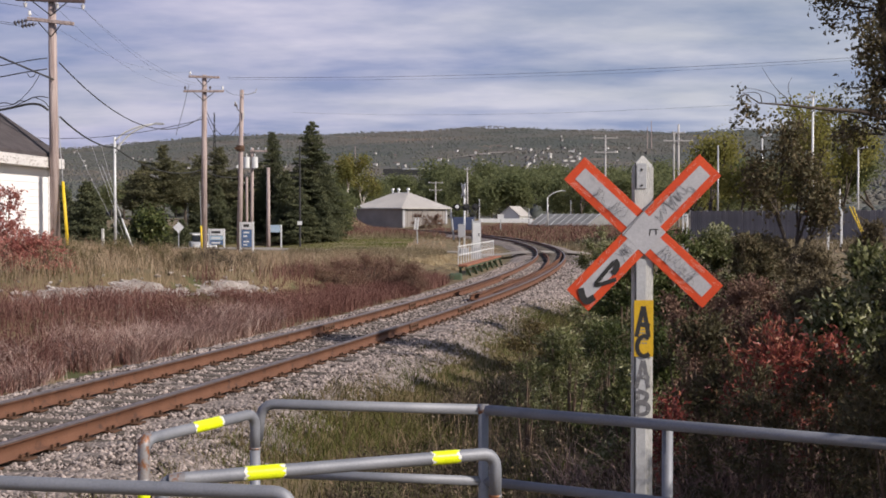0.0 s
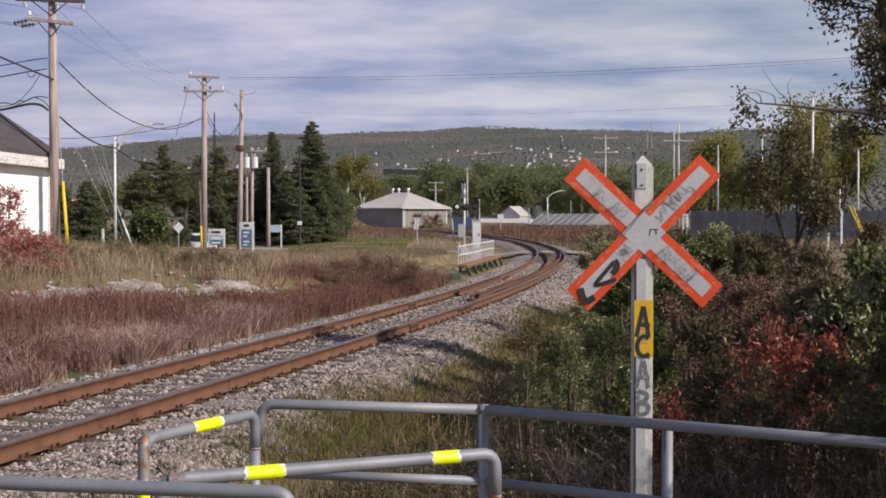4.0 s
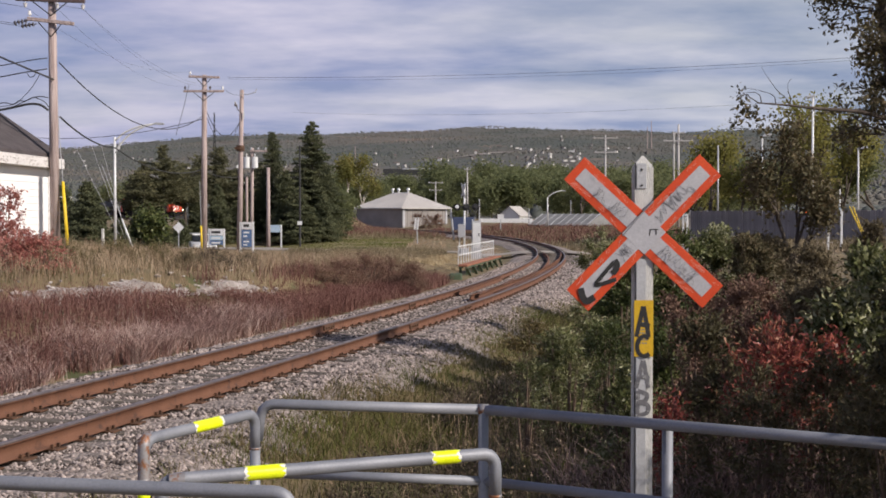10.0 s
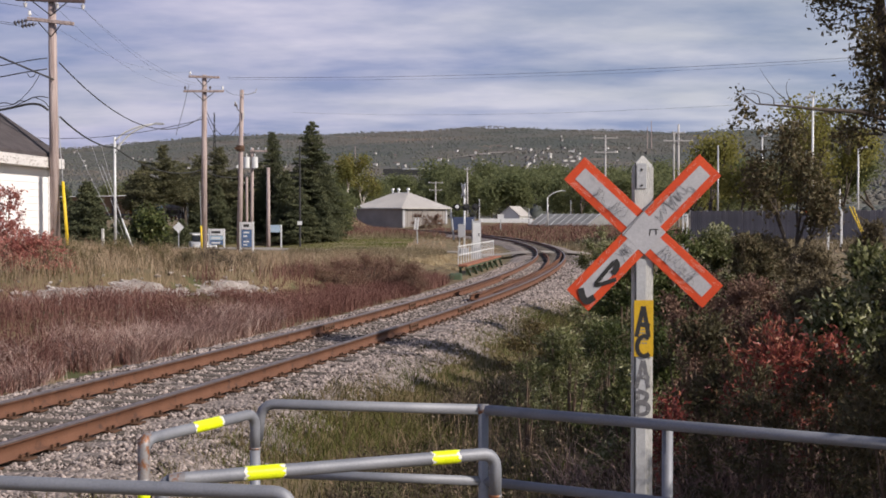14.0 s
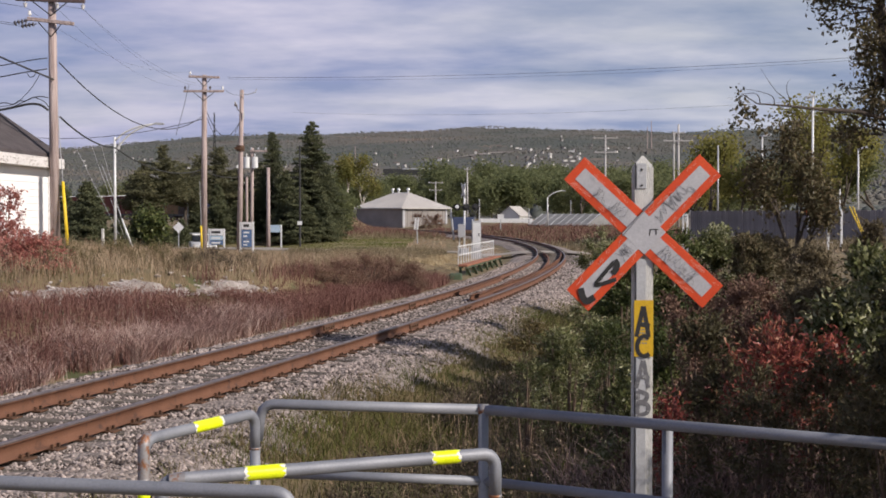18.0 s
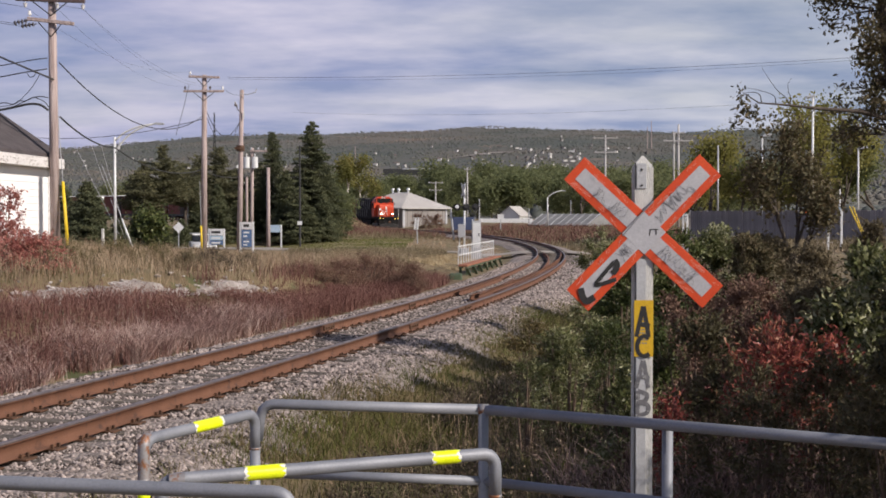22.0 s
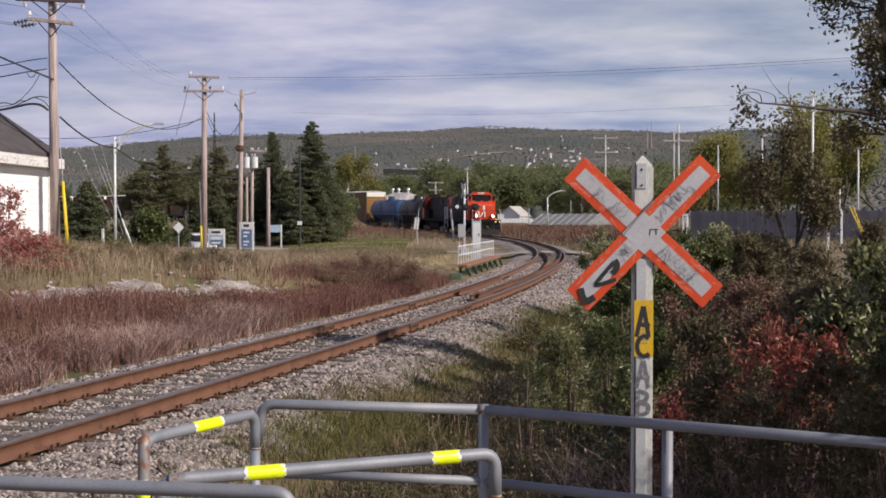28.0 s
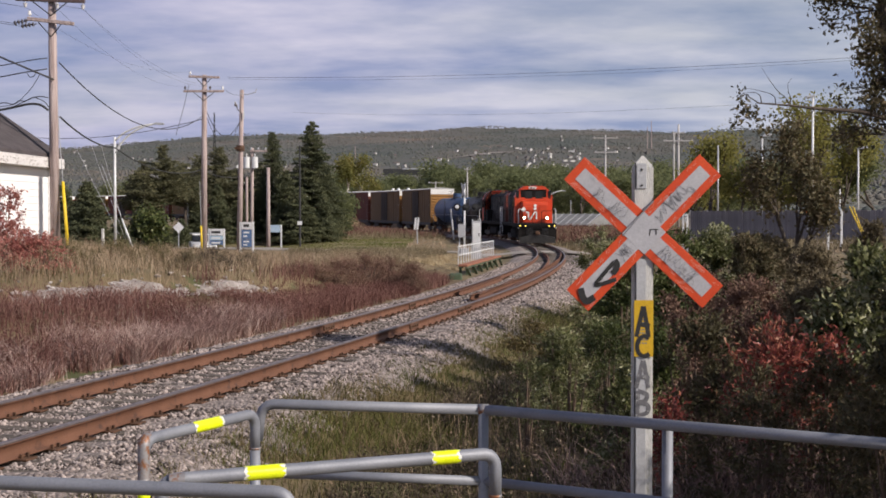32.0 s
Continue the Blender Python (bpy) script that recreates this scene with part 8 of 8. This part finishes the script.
def plant_bank():
    """The bushy bank to the right of the track."""
    def put(label, px, pt, d, wpx, seed, leaf, n, size, **kw):
        k = d / 2277.0
        X = (px - 784) * k
        zb = gz(X, d)
        h = (2.03 + (385 - pt) * k - zb) * 0.93
        shrub(label, (X, d, zb), wpx * k * 0.40, wpx * k * 0.38, h, seed, M[leaf], n, size, **kw)
    put("grey-green willow shrub beside the ballast", 1060, 402, 26, 110, 1, "leaf_willow", 5200, 0.085, clumps=40, aspect=0.24)
    put("dense dark green shrub behind the sign", 1110, 420, 17.5, 170, 2, "leaf_green", 8500, 0.07, clumps=50)
    put("dense dark green shrub behind the sign", 1190, 400, 18.5, 180, 3, "leaf_green", 8500, 0.075, clumps=50)
    put("dark autumn shrub on the bank", 1275, 395, 19, 150, 4, "leaf_willow", 8000, 0.075, clumps=50)
    put("dark autumn shrub on the bank", 1355, 412, 20, 160, 5, "twig_brown", 8000, 0.075, clumps=46)
    put("pale-leaved willow shrub on the bank", 1330, 415, 15.5, 130, 6, "leaf_dark", 7000, 0.065, clumps=46)
    put("brown leafless shrub with reddish twigs", 1440, 432, 17, 170, 7, "twig_brown", 7000, 0.06, clumps=50)
    put("brown leafless shrub with reddish twigs", 1545, 388, 20, 130, 8, "twig_brown", 4000, 0.07, clumps=40)
    put("leafy shrub with pale glossy leaves", 1520, 440, 12.5, 230, 9, "leaf_willow", 8000, 0.095, clumps=50)
    put("leafy shrub with pale glossy leaves", 1585, 460, 11, 200, 10, "leaf_willow", 8000, 0.085, clumps=50)
    put("low green shrub at the edge of the grass", 1005, 596, 15, 110, 11, "leaf_willow", 2400, 0.055, clumps=44, low=0.05, aspect=0.24)
    put("low green shrub at the edge of the grass", 1075, 560, 13.8, 120, 12, "leaf_green", 3600, 0.055, clumps=44, low=0.05, aspect=0.24)
    put("low olive shrub at the edge of the grass", 930, 636, 14, 80, 13, "leaf_willow", 1100, 0.05, clumps=30, low=0.05, aspect=0.24)
    put("dense green shrub on the verge", 1055, 560, 17, 130, 62, "leaf_willow", 3800, 0.06, aspect=0.3, clumps=50, low=0.04)
    put("low olive shrub on the grassy verge", 935, 572, 21, 120, 65, "leaf_olive", 2200, 0.05, clumps=44, low=0.04)
    put("pale-leaved willow shoots on the verge", 985, 590, 15.6, 130, 67, "leaf_willow", 2800, 0.095, clumps=50, low=0.05, aspect=0.24)
    put("yellow-green leafy shrub behind the post", 1115, 640, 11.6, 120, 66, "leaf_willow", 3200, 0.055, clumps=44, low=0.04)
    put("dark tangled shrub behind the railing", 1245, 560, 12, 210, 14, "leaf_dark", 4600, 0.055, clumps=54, low=0.04)
    put("dark tangled shrub behind the railing", 1150, 575, 12.5, 120, 15, "leaf_green", 4800, 0.055, clumps=50, low=0.04)
    put("shrub with red autumn leaves", 1370, 592, 10.6, 200, 16, "leaf_red", 1500, 0.075, clumps=40, low=0.25, spread_=0.26, aspect=0.3)
    put("small shrub with red autumn leaves", 1455, 590, 10.8, 170, 17, "leaf_red", 800, 0.07, clumps=26, low=0.4, spread_=0.22)
    # added shrubs, all out of view, that shade the bank and the railing's end
    for x, y, r, h, s in ((5.3, 8.1, 0.9, 3.3, 25), (6.7, 9.7, 0.9, 2.5, 26), (4.5, 6.9, 0.8, 2.6, 27), (4.9, 9.0, 0.7, 1.8, 28), (4.2, 5.3, 0.7, 2.5, 29)):
        shrub("unseen shrub added beside the view to shade the bank", (x, y, gz(x, y)), r, r, h, s, M["leaf_dark"], 7000, 0.10, clumps=60, low=0.03, spread_=0.24)
    put("dark tangled shrub on the bank", 1330, 500, 13.5, 240, 18, "weed_rust", 6500, 0.06, clumps=54)
    put("dark tangled shrub on the bank", 1460, 490, 13, 240, 19, "twig_brown", 9000, 0.06, clumps=54)
    put("brown tangled shrub on the bank", 1240, 470, 15.5, 200, 20, "weed_rust", 6000, 0.06, clumps=54)
    put("dark tangled shrub near the railing", 1480, 640, 9.6, 260, 21, "leaf_dark", 4200, 0.05, clumps=56, low=0.03)
    put("dark tangled shrub near the railing", 1330, 660, 9.4, 220, 22, "leaf_dark", 3200, 0.05, clumps=50, low=0.03)
    put("small red-leaved shrub behind the post", 1180, 700, 9.6, 90, 23, "leaf_red", 1200, 0.05, clumps=14)
    put("dark tangled shrub near the railing", 1610, 470, 8.4, 260, 24, "leaf_dark", 11000, 0.05, clumps=56, low=0.03)
    for x, yt, w, sd in ((742, 378, 30, 80), (760, 384, 26, 81), (775, 382, 24, 82)):
        put("brown weeds before the shed wall", x, yt, 198, w, sd, "weed_rust", 1500, 0.22, group="shed weeds", clumps=30, low=0.05, spread_=0.3, name="weed_clump", aspect=0.25)
    put("low green shrub on the grassy mound", 608, 374, 132, 40, 40, "leaf_mid", 2600, 0.26, group="mound shrubs", clumps=30)
    for x, yt, d, w, s in ((560, 478, 37, 90, 50), (605, 466, 38, 100, 51), (648, 458, 40, 100, 52), (690, 460, 41, 90, 53), (728, 470, 40, 70, 54), (510, 482, 36, 80, 55)):
        put("reddish-brown mass of dead tall weeds", x, yt, d, w, s, "weed_rust", 4600, 0.075, group="dead weed clumps", clumps=60, stems=40, low=0.05, spread_=0.2, name="weed_clump", aspect=0.2)
    for x, yt, d, w, sd, lf in ((372, 446, 33, 90, 70, "leaf_heath"), (330, 452, 32, 70, 71, "twig_brown"), (420, 452, 35, 80, 72, "leaf_heath")):
        put("dark brown brush at the meadow's edge", x, yt, d, w, sd, lf, 2600, 0.06, group="meadow shrubs", clumps=50, low=0.05, spread_=0.2, aspect=0.2)
    for x, yt, d, w, sd in ((110, 438, 30, 110, 73), (200, 436, 33, 120, 74), (270, 440, 34, 90, 75)):
        put("tall green and straw weeds in the meadow", x, yt, d, w, sd, "grass_mix", 1500, 0.10, group="meadow shrubs", clumps=50, low=0.05, spread_=0.2, aspect=0.14, name="weed_clump")
    for x, yt, d, w, sd in ((596, 335, 119, 50, 76),):
        put("yellow-green roadside bush beside the spruce", x, yt, d, w, sd, "leaf_mid", 3000, 0.24, group="mound shrubs", clumps=40, low=0.05)
    # the meadow's reddish shrubs by the garage
    put("wine-red leaved shrub beside the garage", 6, 330, 31, 110, 30, "leaf_wine", 1100, 0.10, clumps=40, group="meadow shrubs")
    put("wine-red leaved shrub beside the garage", 66, 425, 27.5, 120, 31, "leaf_wine", 1700, 0.09, clumps=44, spread_=0.22, group="meadow shrubs")
    put("wine-red leaved shrub beside the garage", -4, 398, 28, 150, 32, "leaf_wine", 1500, 0.10, clumps=60, spread_=0.2, group="meadow shrubs")


plant_bank()


SWAY = []


def bank_trees():
    # dark sparse tree on the bank
    loc = (8.15, 30.0, gz(8.15, 30))
    SWAY.append(deciduous("bank_tree", "dark sparse-leaved tree on the bank", loc, 4.178 - loc[2], 41, M["leaf_dark"], M["bark"], 6500, 0.10, 5, 0.24, 0.15, trunk=0.30))
    # large dark tree at the edge, standing nearer, with a long bare limb reaching over
    K = 19 / 15.0
    x0, y0 = 5.441 * K, 15.0 * K
    t = thing("overhanging_tree", "large dark leafy tree with a bare limb reaching over the bank", "tree", (x0, y0, gz(x0, y0)))
    rng = random.Random(6)
    nr = np.random.default_rng(6)
    bm = BM()
    zb = gz(x0, y0)
    P = lambda px, py, d: Vector(((px - 784) * d * K / 2277 - x0, d * K - y0, 2.03 + (385 - py) * d * K / 2277 - zb))
    pipe(bm, [Vector((0.05, 0, -0.3)), P(1606, 420, 15), P(1590, 250, 15), P(1563, 60, 15), P(1548, -60, 15), P(1540, -200, 15)], [0.146, 0.129, 0.108, 0.078, 0.060, 0.034], 10)
    part("trunk", bm, M["bark"], t, "", True)
    bm = BM()
    tips = []
    pipe(bm, [P(1583, 215, 15), P(1520, 198, 14.8), P(1440, 193, 14.5), P(1395, 188, 14.4), P(1340, 184, 14.3), P(1312, 166, 14.2)], [0.038, 0.03293, 0.02407, 0.01647, 0.01013, 0.005067], 7)
    for a, b, c in (((1395, 188), (1375, 165), (1345, 122)), ((1370, 186), (1362, 168), (1310, 158)), ((1395, 189), (1392, 165), (1398, 140)), ((1345, 184), (1335, 165), (1302, 175)), ((1440, 193), (1420, 215), (1405, 235))):
        q = bend([P(*a, 14.4), P(*a, 14.4).lerp(P(*b, 14.4), 0.55) + Vector((0.03, 0, 0.02)), P(*b, 14.4), P(*b, 14.4).lerp(P(*c, 14.4), 0.5) + Vector((-0.03, 0, 0.03)), P(*c, 14.4)], 0.2, 4)
        pipe(bm, q, [0.0075 - 0.0055 * i / (len(q) - 1) for i in range(len(q))], 5)
    part("bare_limb", bm, M["bark"], t, "long bare limb", True)
    bm = BM()
    for k in range(34):
        s = P(rng.uniform(1540, 1605), rng.uniform(-120, 250), 15)
        ang = rng.uniform(0, 2 * pi)
        d = Vector((cos(ang), sin(ang), rng.uniform(-0.1, 0.6))).normalized()
        limb_tree(rng, bm, s, d, rng.uniform(0.23, 0.43), 0.02, 2, tips, 0.6, 5)
    tagged(part("branchwork", bm, M["bark"], t), kind="stuff")
    c = np.array([tuple(p) for p in tips])
    pts = clump_points(nr, 9000, c, 0.108)
    v, f = leaf_quads(nr, pts, 0.079)
    raw("crown", v, f, M["leaf_dark"], t)
    # leaf sprays hanging from the bare limb
    c = np.array([tuple(P(px, py, 14.4)) for px, py in ((1306, 170), (1308, 195), (1325, 215), (1335, 205), (1300, 215), (1345, 225), (1372, 222), (1320, 190), (1405, 225))])
    pts = clump_points(nr, 240, c, np.array([0.05, 0.05, 0.09]))
    v, f = leaf_quads(nr, pts, 0.076)
    tagged(raw("leaf_spray", v, f, M["leaf_dark"], t), kind="stuff")
    SWAY.append(t)


bank_trees()


# ---- grass and weeds ----
def scatter(rng, n, inside, box_, bias):
    x = rng.uniform(box_[0], box_[1], n)
    y = box_[2] + (box_[3] - box_[2]) * rng.random(n) ** bias
    e, _ = track_offset(x, y)
    k = inside(x, y, e)
    return x[k], y[k], ground_z(x[k], y[k])


def meadow_stuff(name, label, seed, n, inside, box_, h0, h1, w, material, lean=0.22, patch=0.5, heads=0, bias=1.0):
    rng = np.random.default_rng(seed)
    x, y, z = scatter(rng, n, inside, box_, bias)
    p = wob(x, y, 0.8, seed * 0.7)
    k = rng.random(len(x)) < 0.55 + patch * p
    x, y, z, p = x[k], y[k], z[k], p[k]
    h = rng.uniform(h0, h1, len(x)) * (0.8 + 0.3 * p) * np.interp(x - wall_x(y), [-0.2, 0.05, 0.6, 1.6, 30], [1, 0.3, 0.5, 0.95, 1]) * (0.85 + 0.35 * wob(x, y, 0.35, 4.0)) * np.interp(y, [34, 58, 90], [1, 0.65, 1])
    root = np.stack([x, y, z - 0.03], 1)
    v, f = blade_mesh(rng, root, h, w, lean)
    ob = raw(name, v, f, material)
    tagged(ob, label, "weeds" if heads else "grass", kind="stuff")
    if heads:
        i = rng.integers(0, len(x), heads * 1)
        c = root[i] + np.stack([rng.normal(size=heads) * 0.06, rng.normal(size=heads) * 0.06, h[i] * rng.uniform(0.35, 1.0, heads)], 1)
        v, f = leaf_quads(rng, c, 0.034, 0.5)
        ob = raw("weed_heads", v, f, material)
        tagged(ob, "feathery seed heads of " + label, "weeds", kind="stuff")


def weeds():
    # brown weeds between the track and the stone edge
    meadow_stuff("brown_weeds", "dense dead reddish-brown weeds beside the track", 71, 190000, lambda x, y, e: (e < -2.55 - 0.3 * wob(x, y, 1.1, 2)) & (x > wall_x(y) - 0.1) & (np.abs(x - y * -0.345) < y * 0.36 + 3), (-14, 1.0, 10, 46), 0.4, 0.95, 0.013, M["weed_brown"], 0.28, 0.45, 90000, 1.5)
    meadow_stuff("pale_weeds", "pale bleached dry grass tufts among the brown weeds", 72, 12000, lambda x, y, e: (e < -2.5) & (e > -4.6), (-12, 0.5, 11, 28), 0.3, 0.75, 0.010, M["weed_bleach"], 0.45, 0.9)
    # upper meadow
    meadow_stuff("meadow_grass", "tall dry straw-coloured meadow grass", 73, 130000, lambda x, y, e: (x < wall_x(y) - 0.1) & (x > -y * 0.36 - 2) & ((e < -5.5) | (y < 36)), (-34, 0, 21, 60), 0.4, 1.0, 0.013, M["weed_pale"], 0.38, 0.5)
    meadow_stuff("meadow_grass_green", "greenish autumn grass in the meadow", 74, 45000, lambda x, y, e: (x < wall_x(y)) & (x > -y * 0.36 - 2), (-34, 0, 22, 62), 0.2, 0.5, 0.018, M["grass_mix"], 0.25, 0.8)
    meadow_stuff("meadow_weeds", "brown weeds at the edge of the meadow", 75, 80000, lambda x, y, e: (e < -2.6) & (e > -7) & (y > 30) & (x > wall_x(y) - 0.4), (-10, 6, 30, 47), 0.35, 0.9, 0.018, M["weed_brown"], 0.25, 0.6, 26000)
    meadow_stuff("meadow_stalks", "tall brown stalks among the meadow grass", 85, 24000, lambda x, y, e: (x < wall_x(y) - 0.2) & (x > -y * 0.36 - 2) & (e < -5.0), (-34, 0, 22, 62), 0.5, 1.15, 0.011, M["twig_brown"], 0.35, 0.95, 9000)
    # far weeds on both sides of the curve
    meadow_stuff("far_weeds", "brown and straw-coloured weeds along the far curve", 76, 120000, lambda x, y, e: ((e < -3.0) & (y > 112) | (e > 3.0)) & (np.abs(x) < y * 0.36), (-34, 40, 55, 185), 0.35, 1.0, 0.045, M["twig_brown"], 0.25, 0.7, 10000)
    meadow_stuff("far_straw", "pale straw-coloured grass along the far curve", 77, 95000, lambda x, y, e: (np.abs(e) > 2.8) & (np.abs(x) < y * 0.36) & ~((e < -5) & (np.abs(x + 11.5) < 9) & (y > 74) & (y < 120)), (-34, 40, 44, 150), 0.15, 0.42, 0.035, M["weed_pale"], 0.3, 0.9)
    meadow_stuff("straw_patch", "bright pale straw beside the signal", 84, 60000, lambda x, y, e: (e < -3.0) & (e > -11 + 2 * wob(x, y, 0.5, 3)), (-9, 2, 55, 75), 0.2, 0.55, 0.03, M["straw"], 0.4, 0.2)
    meadow_stuff("mid_weeds", "brown and straw weeds before the road", 86, 30000, lambda x, y, e: (e < -5.5) & (x > -y * 0.12), (-9, 1, 52, 72), 0.3, 0.85, 0.022, M["twig_brown"], 0.3, 0.9, 9000)
    meadow_stuff("rust_weeds", "reddish-brown weeds before the shed", 87, 60000, lambda x, y, e: (np.abs(e) > 3.2) & (np.abs(x) < y * 0.2), (-24, 26, 124, 190), 0.4, 1.05, 0.06, M["weed_brown"], 0.25, 0.95, 9000)
    meadow_stuff("bank_straw", "tan grass on the bank below the train", 92, 16000, lambda x, y, e: np.abs(e) > 3.4, (-19, -8, 168, 190), 0.3, 0.7, 0.05, M["straw"], 0.35, 0.3)
    # lawn and green verge
    meadow_stuff("lawn", "mown green roadside lawn", 78, 90000, lambda x, y, e: (e < -5) & (np.abs(x + 11.5) < 9), (-22, -2, 78, 118), 0.06, 0.16, 0.06, M["lawn_grass"], 0.3, 0.0)
    # right of the track: grass between ballast and bushes
    meadow_stuff("verge_grass", "green and straw-coloured verge grass beside the ballast", 79, 260000, lambda x, y, e: (e > np.interp(y, [14, 20, 30, 40], [1.95, 1.75, 1.95, 2.3]) + 0.3 * wob(x, y, 1.6, 1)) & (e < 7.5), (-3.5, 13, 7.5, 50), 0.08, 0.36, 0.010, M["grass_mix"], 0.4, 0.35, 0, 1.8)
    meadow_stuff("verge_weeds", "dry brown stalks among the verge grass", 80, 34000, lambda x, y, e: (e > 3.4) & (e < 9) & (x < y * 0.36 + 1), (-2.5, 11, 7.6, 34), 0.25, 0.7, 0.008, M["weed_pale"], 0.3, 0.6, 9000, 1.8)
    meadow_stuff("verge_green", "fresh green grass tufts", 81, 190000, lambda x, y, e: (e > 2.0 + 0.3 * wob(x, y, 1.3, 4)) & (e < 6.5), (-3, 9, 7.6, 36), 0.09, 0.36, 0.010, M["grass_green"], 0.45, 0.7, 0, 1.8)
    meadow_stuff("bank_stalks", "dry pale stalks on the shaded bank", 82, 26000, lambda x, y, e: (e > 6.0) & (x < y * 0.37 + 1), (0.5, 9, 10.2, 24), 0.3, 1.0, 0.007, M["leaf_heath"], 0.7, 0.9, 16000)
    meadow_stuff("bank_twigs", "tall bare brown stalks rising from the bank", 83, 7000, lambda x, y, e: (e > 6.0) & (x < y * 0.37 + 1), (0.5, 9, 11, 22), 0.6, 1.5, 0.007, M["twig_brown"], 0.4, 1.0)
    meadow_stuff("verge_edge", "dense green and brown grass over the ballast's foot", 89, 110000, lambda x, y, e: (e > 1.72 + 0.22 * wob(x, y, 1.8, 1)) & (e < 3.6), (-3, 8, 13, 36), 0.10, 0.34, 0.014, M["grass_mix"], 0.45, 0.2, 0, 1.4)
    meadow_stuff("arching_stems", "long pale arching grass stems on the bank", 90, 3200, lambda x, y, e: (e > 5.0) & (x < y * 0.36), (1.0, 5, 8.7, 12.5), 0.7, 1.3, 0.008, M["weed_bleach"], 0.75, 0.6)
    # dark heathy mound between the verge and the bushes
    meadow_stuff("mound_weeds", "purplish brown low weeds on the verge mound", 88, 60000, lambda x, y, e: (e > 3.3 + 0.6 * wob(x, y, 0.9, 3)) & (e < 7.5), (-1, 9, 11, 32), 0.2, 0.55, 0.012, M["leaf_heath"], 0.35, 0.8, 34000, 1.5)
    tufts()


def tufts():
    """Bleached tussocks along the foot of the ballast, and on the verge."""
    rng = np.random.default_rng(91)
    roots = []
    for lo, hi, n, y0, y1 in ((-3.7, -2.45, 130, 10.5, 27),):
        s = np.interp(rng.uniform(y0, y1, n), TXY[:900, 1], TS[:900])
        off = rng.uniform(lo, hi, n)
        for a, o in zip(s, off):
            p, _ = on_track(a, o)
            roots.append(p)
    c = np.array(roots)
    c[:, 2] = ground_z(c[:, 0], c[:, 1]) - 0.02
    k = np.repeat(np.arange(len(c)), 90)
    off = rng.normal(size=(len(k), 3)) * np.array([0.09, 0.09, 0])
    root = c[k] + off
    size = rng.uniform(0.35, 0.75, len(c))[k] * rng.uniform(0.6, 1.1, len(k))
    v, f = blade_mesh(rng, root, size, 0.012, 0.65)
    ob = raw("pale_tussocks", v, f, M["weed_bleach"])
    tagged(ob, "bleached grass tussocks along the foot of the ballast", "grass", kind="stuff")


weeds()


def motions():
    """The train runs towards the camera along the curve; the two bank trees sway in the breeze."""
    s_end = arc_at_y(100.0)

    def front(t):
        return s_end + 8.7 * (32 - t) + 0.006 * max(0.0, 22 - t) ** 2

    for ob, back, half, turned in TRAIN:
        rows = []
        for i in range(65):
            t = i * 0.5
            s = front(t) + back
            a, _ = on_track(s - half)
            b, _ = on_track(s + half)
            d = a - b
            m = (a + b) / 2
            d = -d if turned else d
            pitch = math.degrees(atan2(d[2], sqrt(d[0] ** 2 + d[1] ** 2)))
            rows.append((t, pose(m[0], m[1], m[2], 0, 0, math.degrees(atan2(d[1], d[0])) - 90) @ pose(0, 0, 0, pitch)))
        walk(ob, rows)
    for k, ob in enumerate(SWAY):
        x, y, z = ob.matrix_basis.translation
        walk(ob, [(i * 0.8, pose(x, y, z, 0.10 * sin(i * 1.3 + k), 0.22 * sin(i * 0.9 + 2 * k) + 0.08 * sin(i * 2.7), 0)) for i in range(41)])


motions()
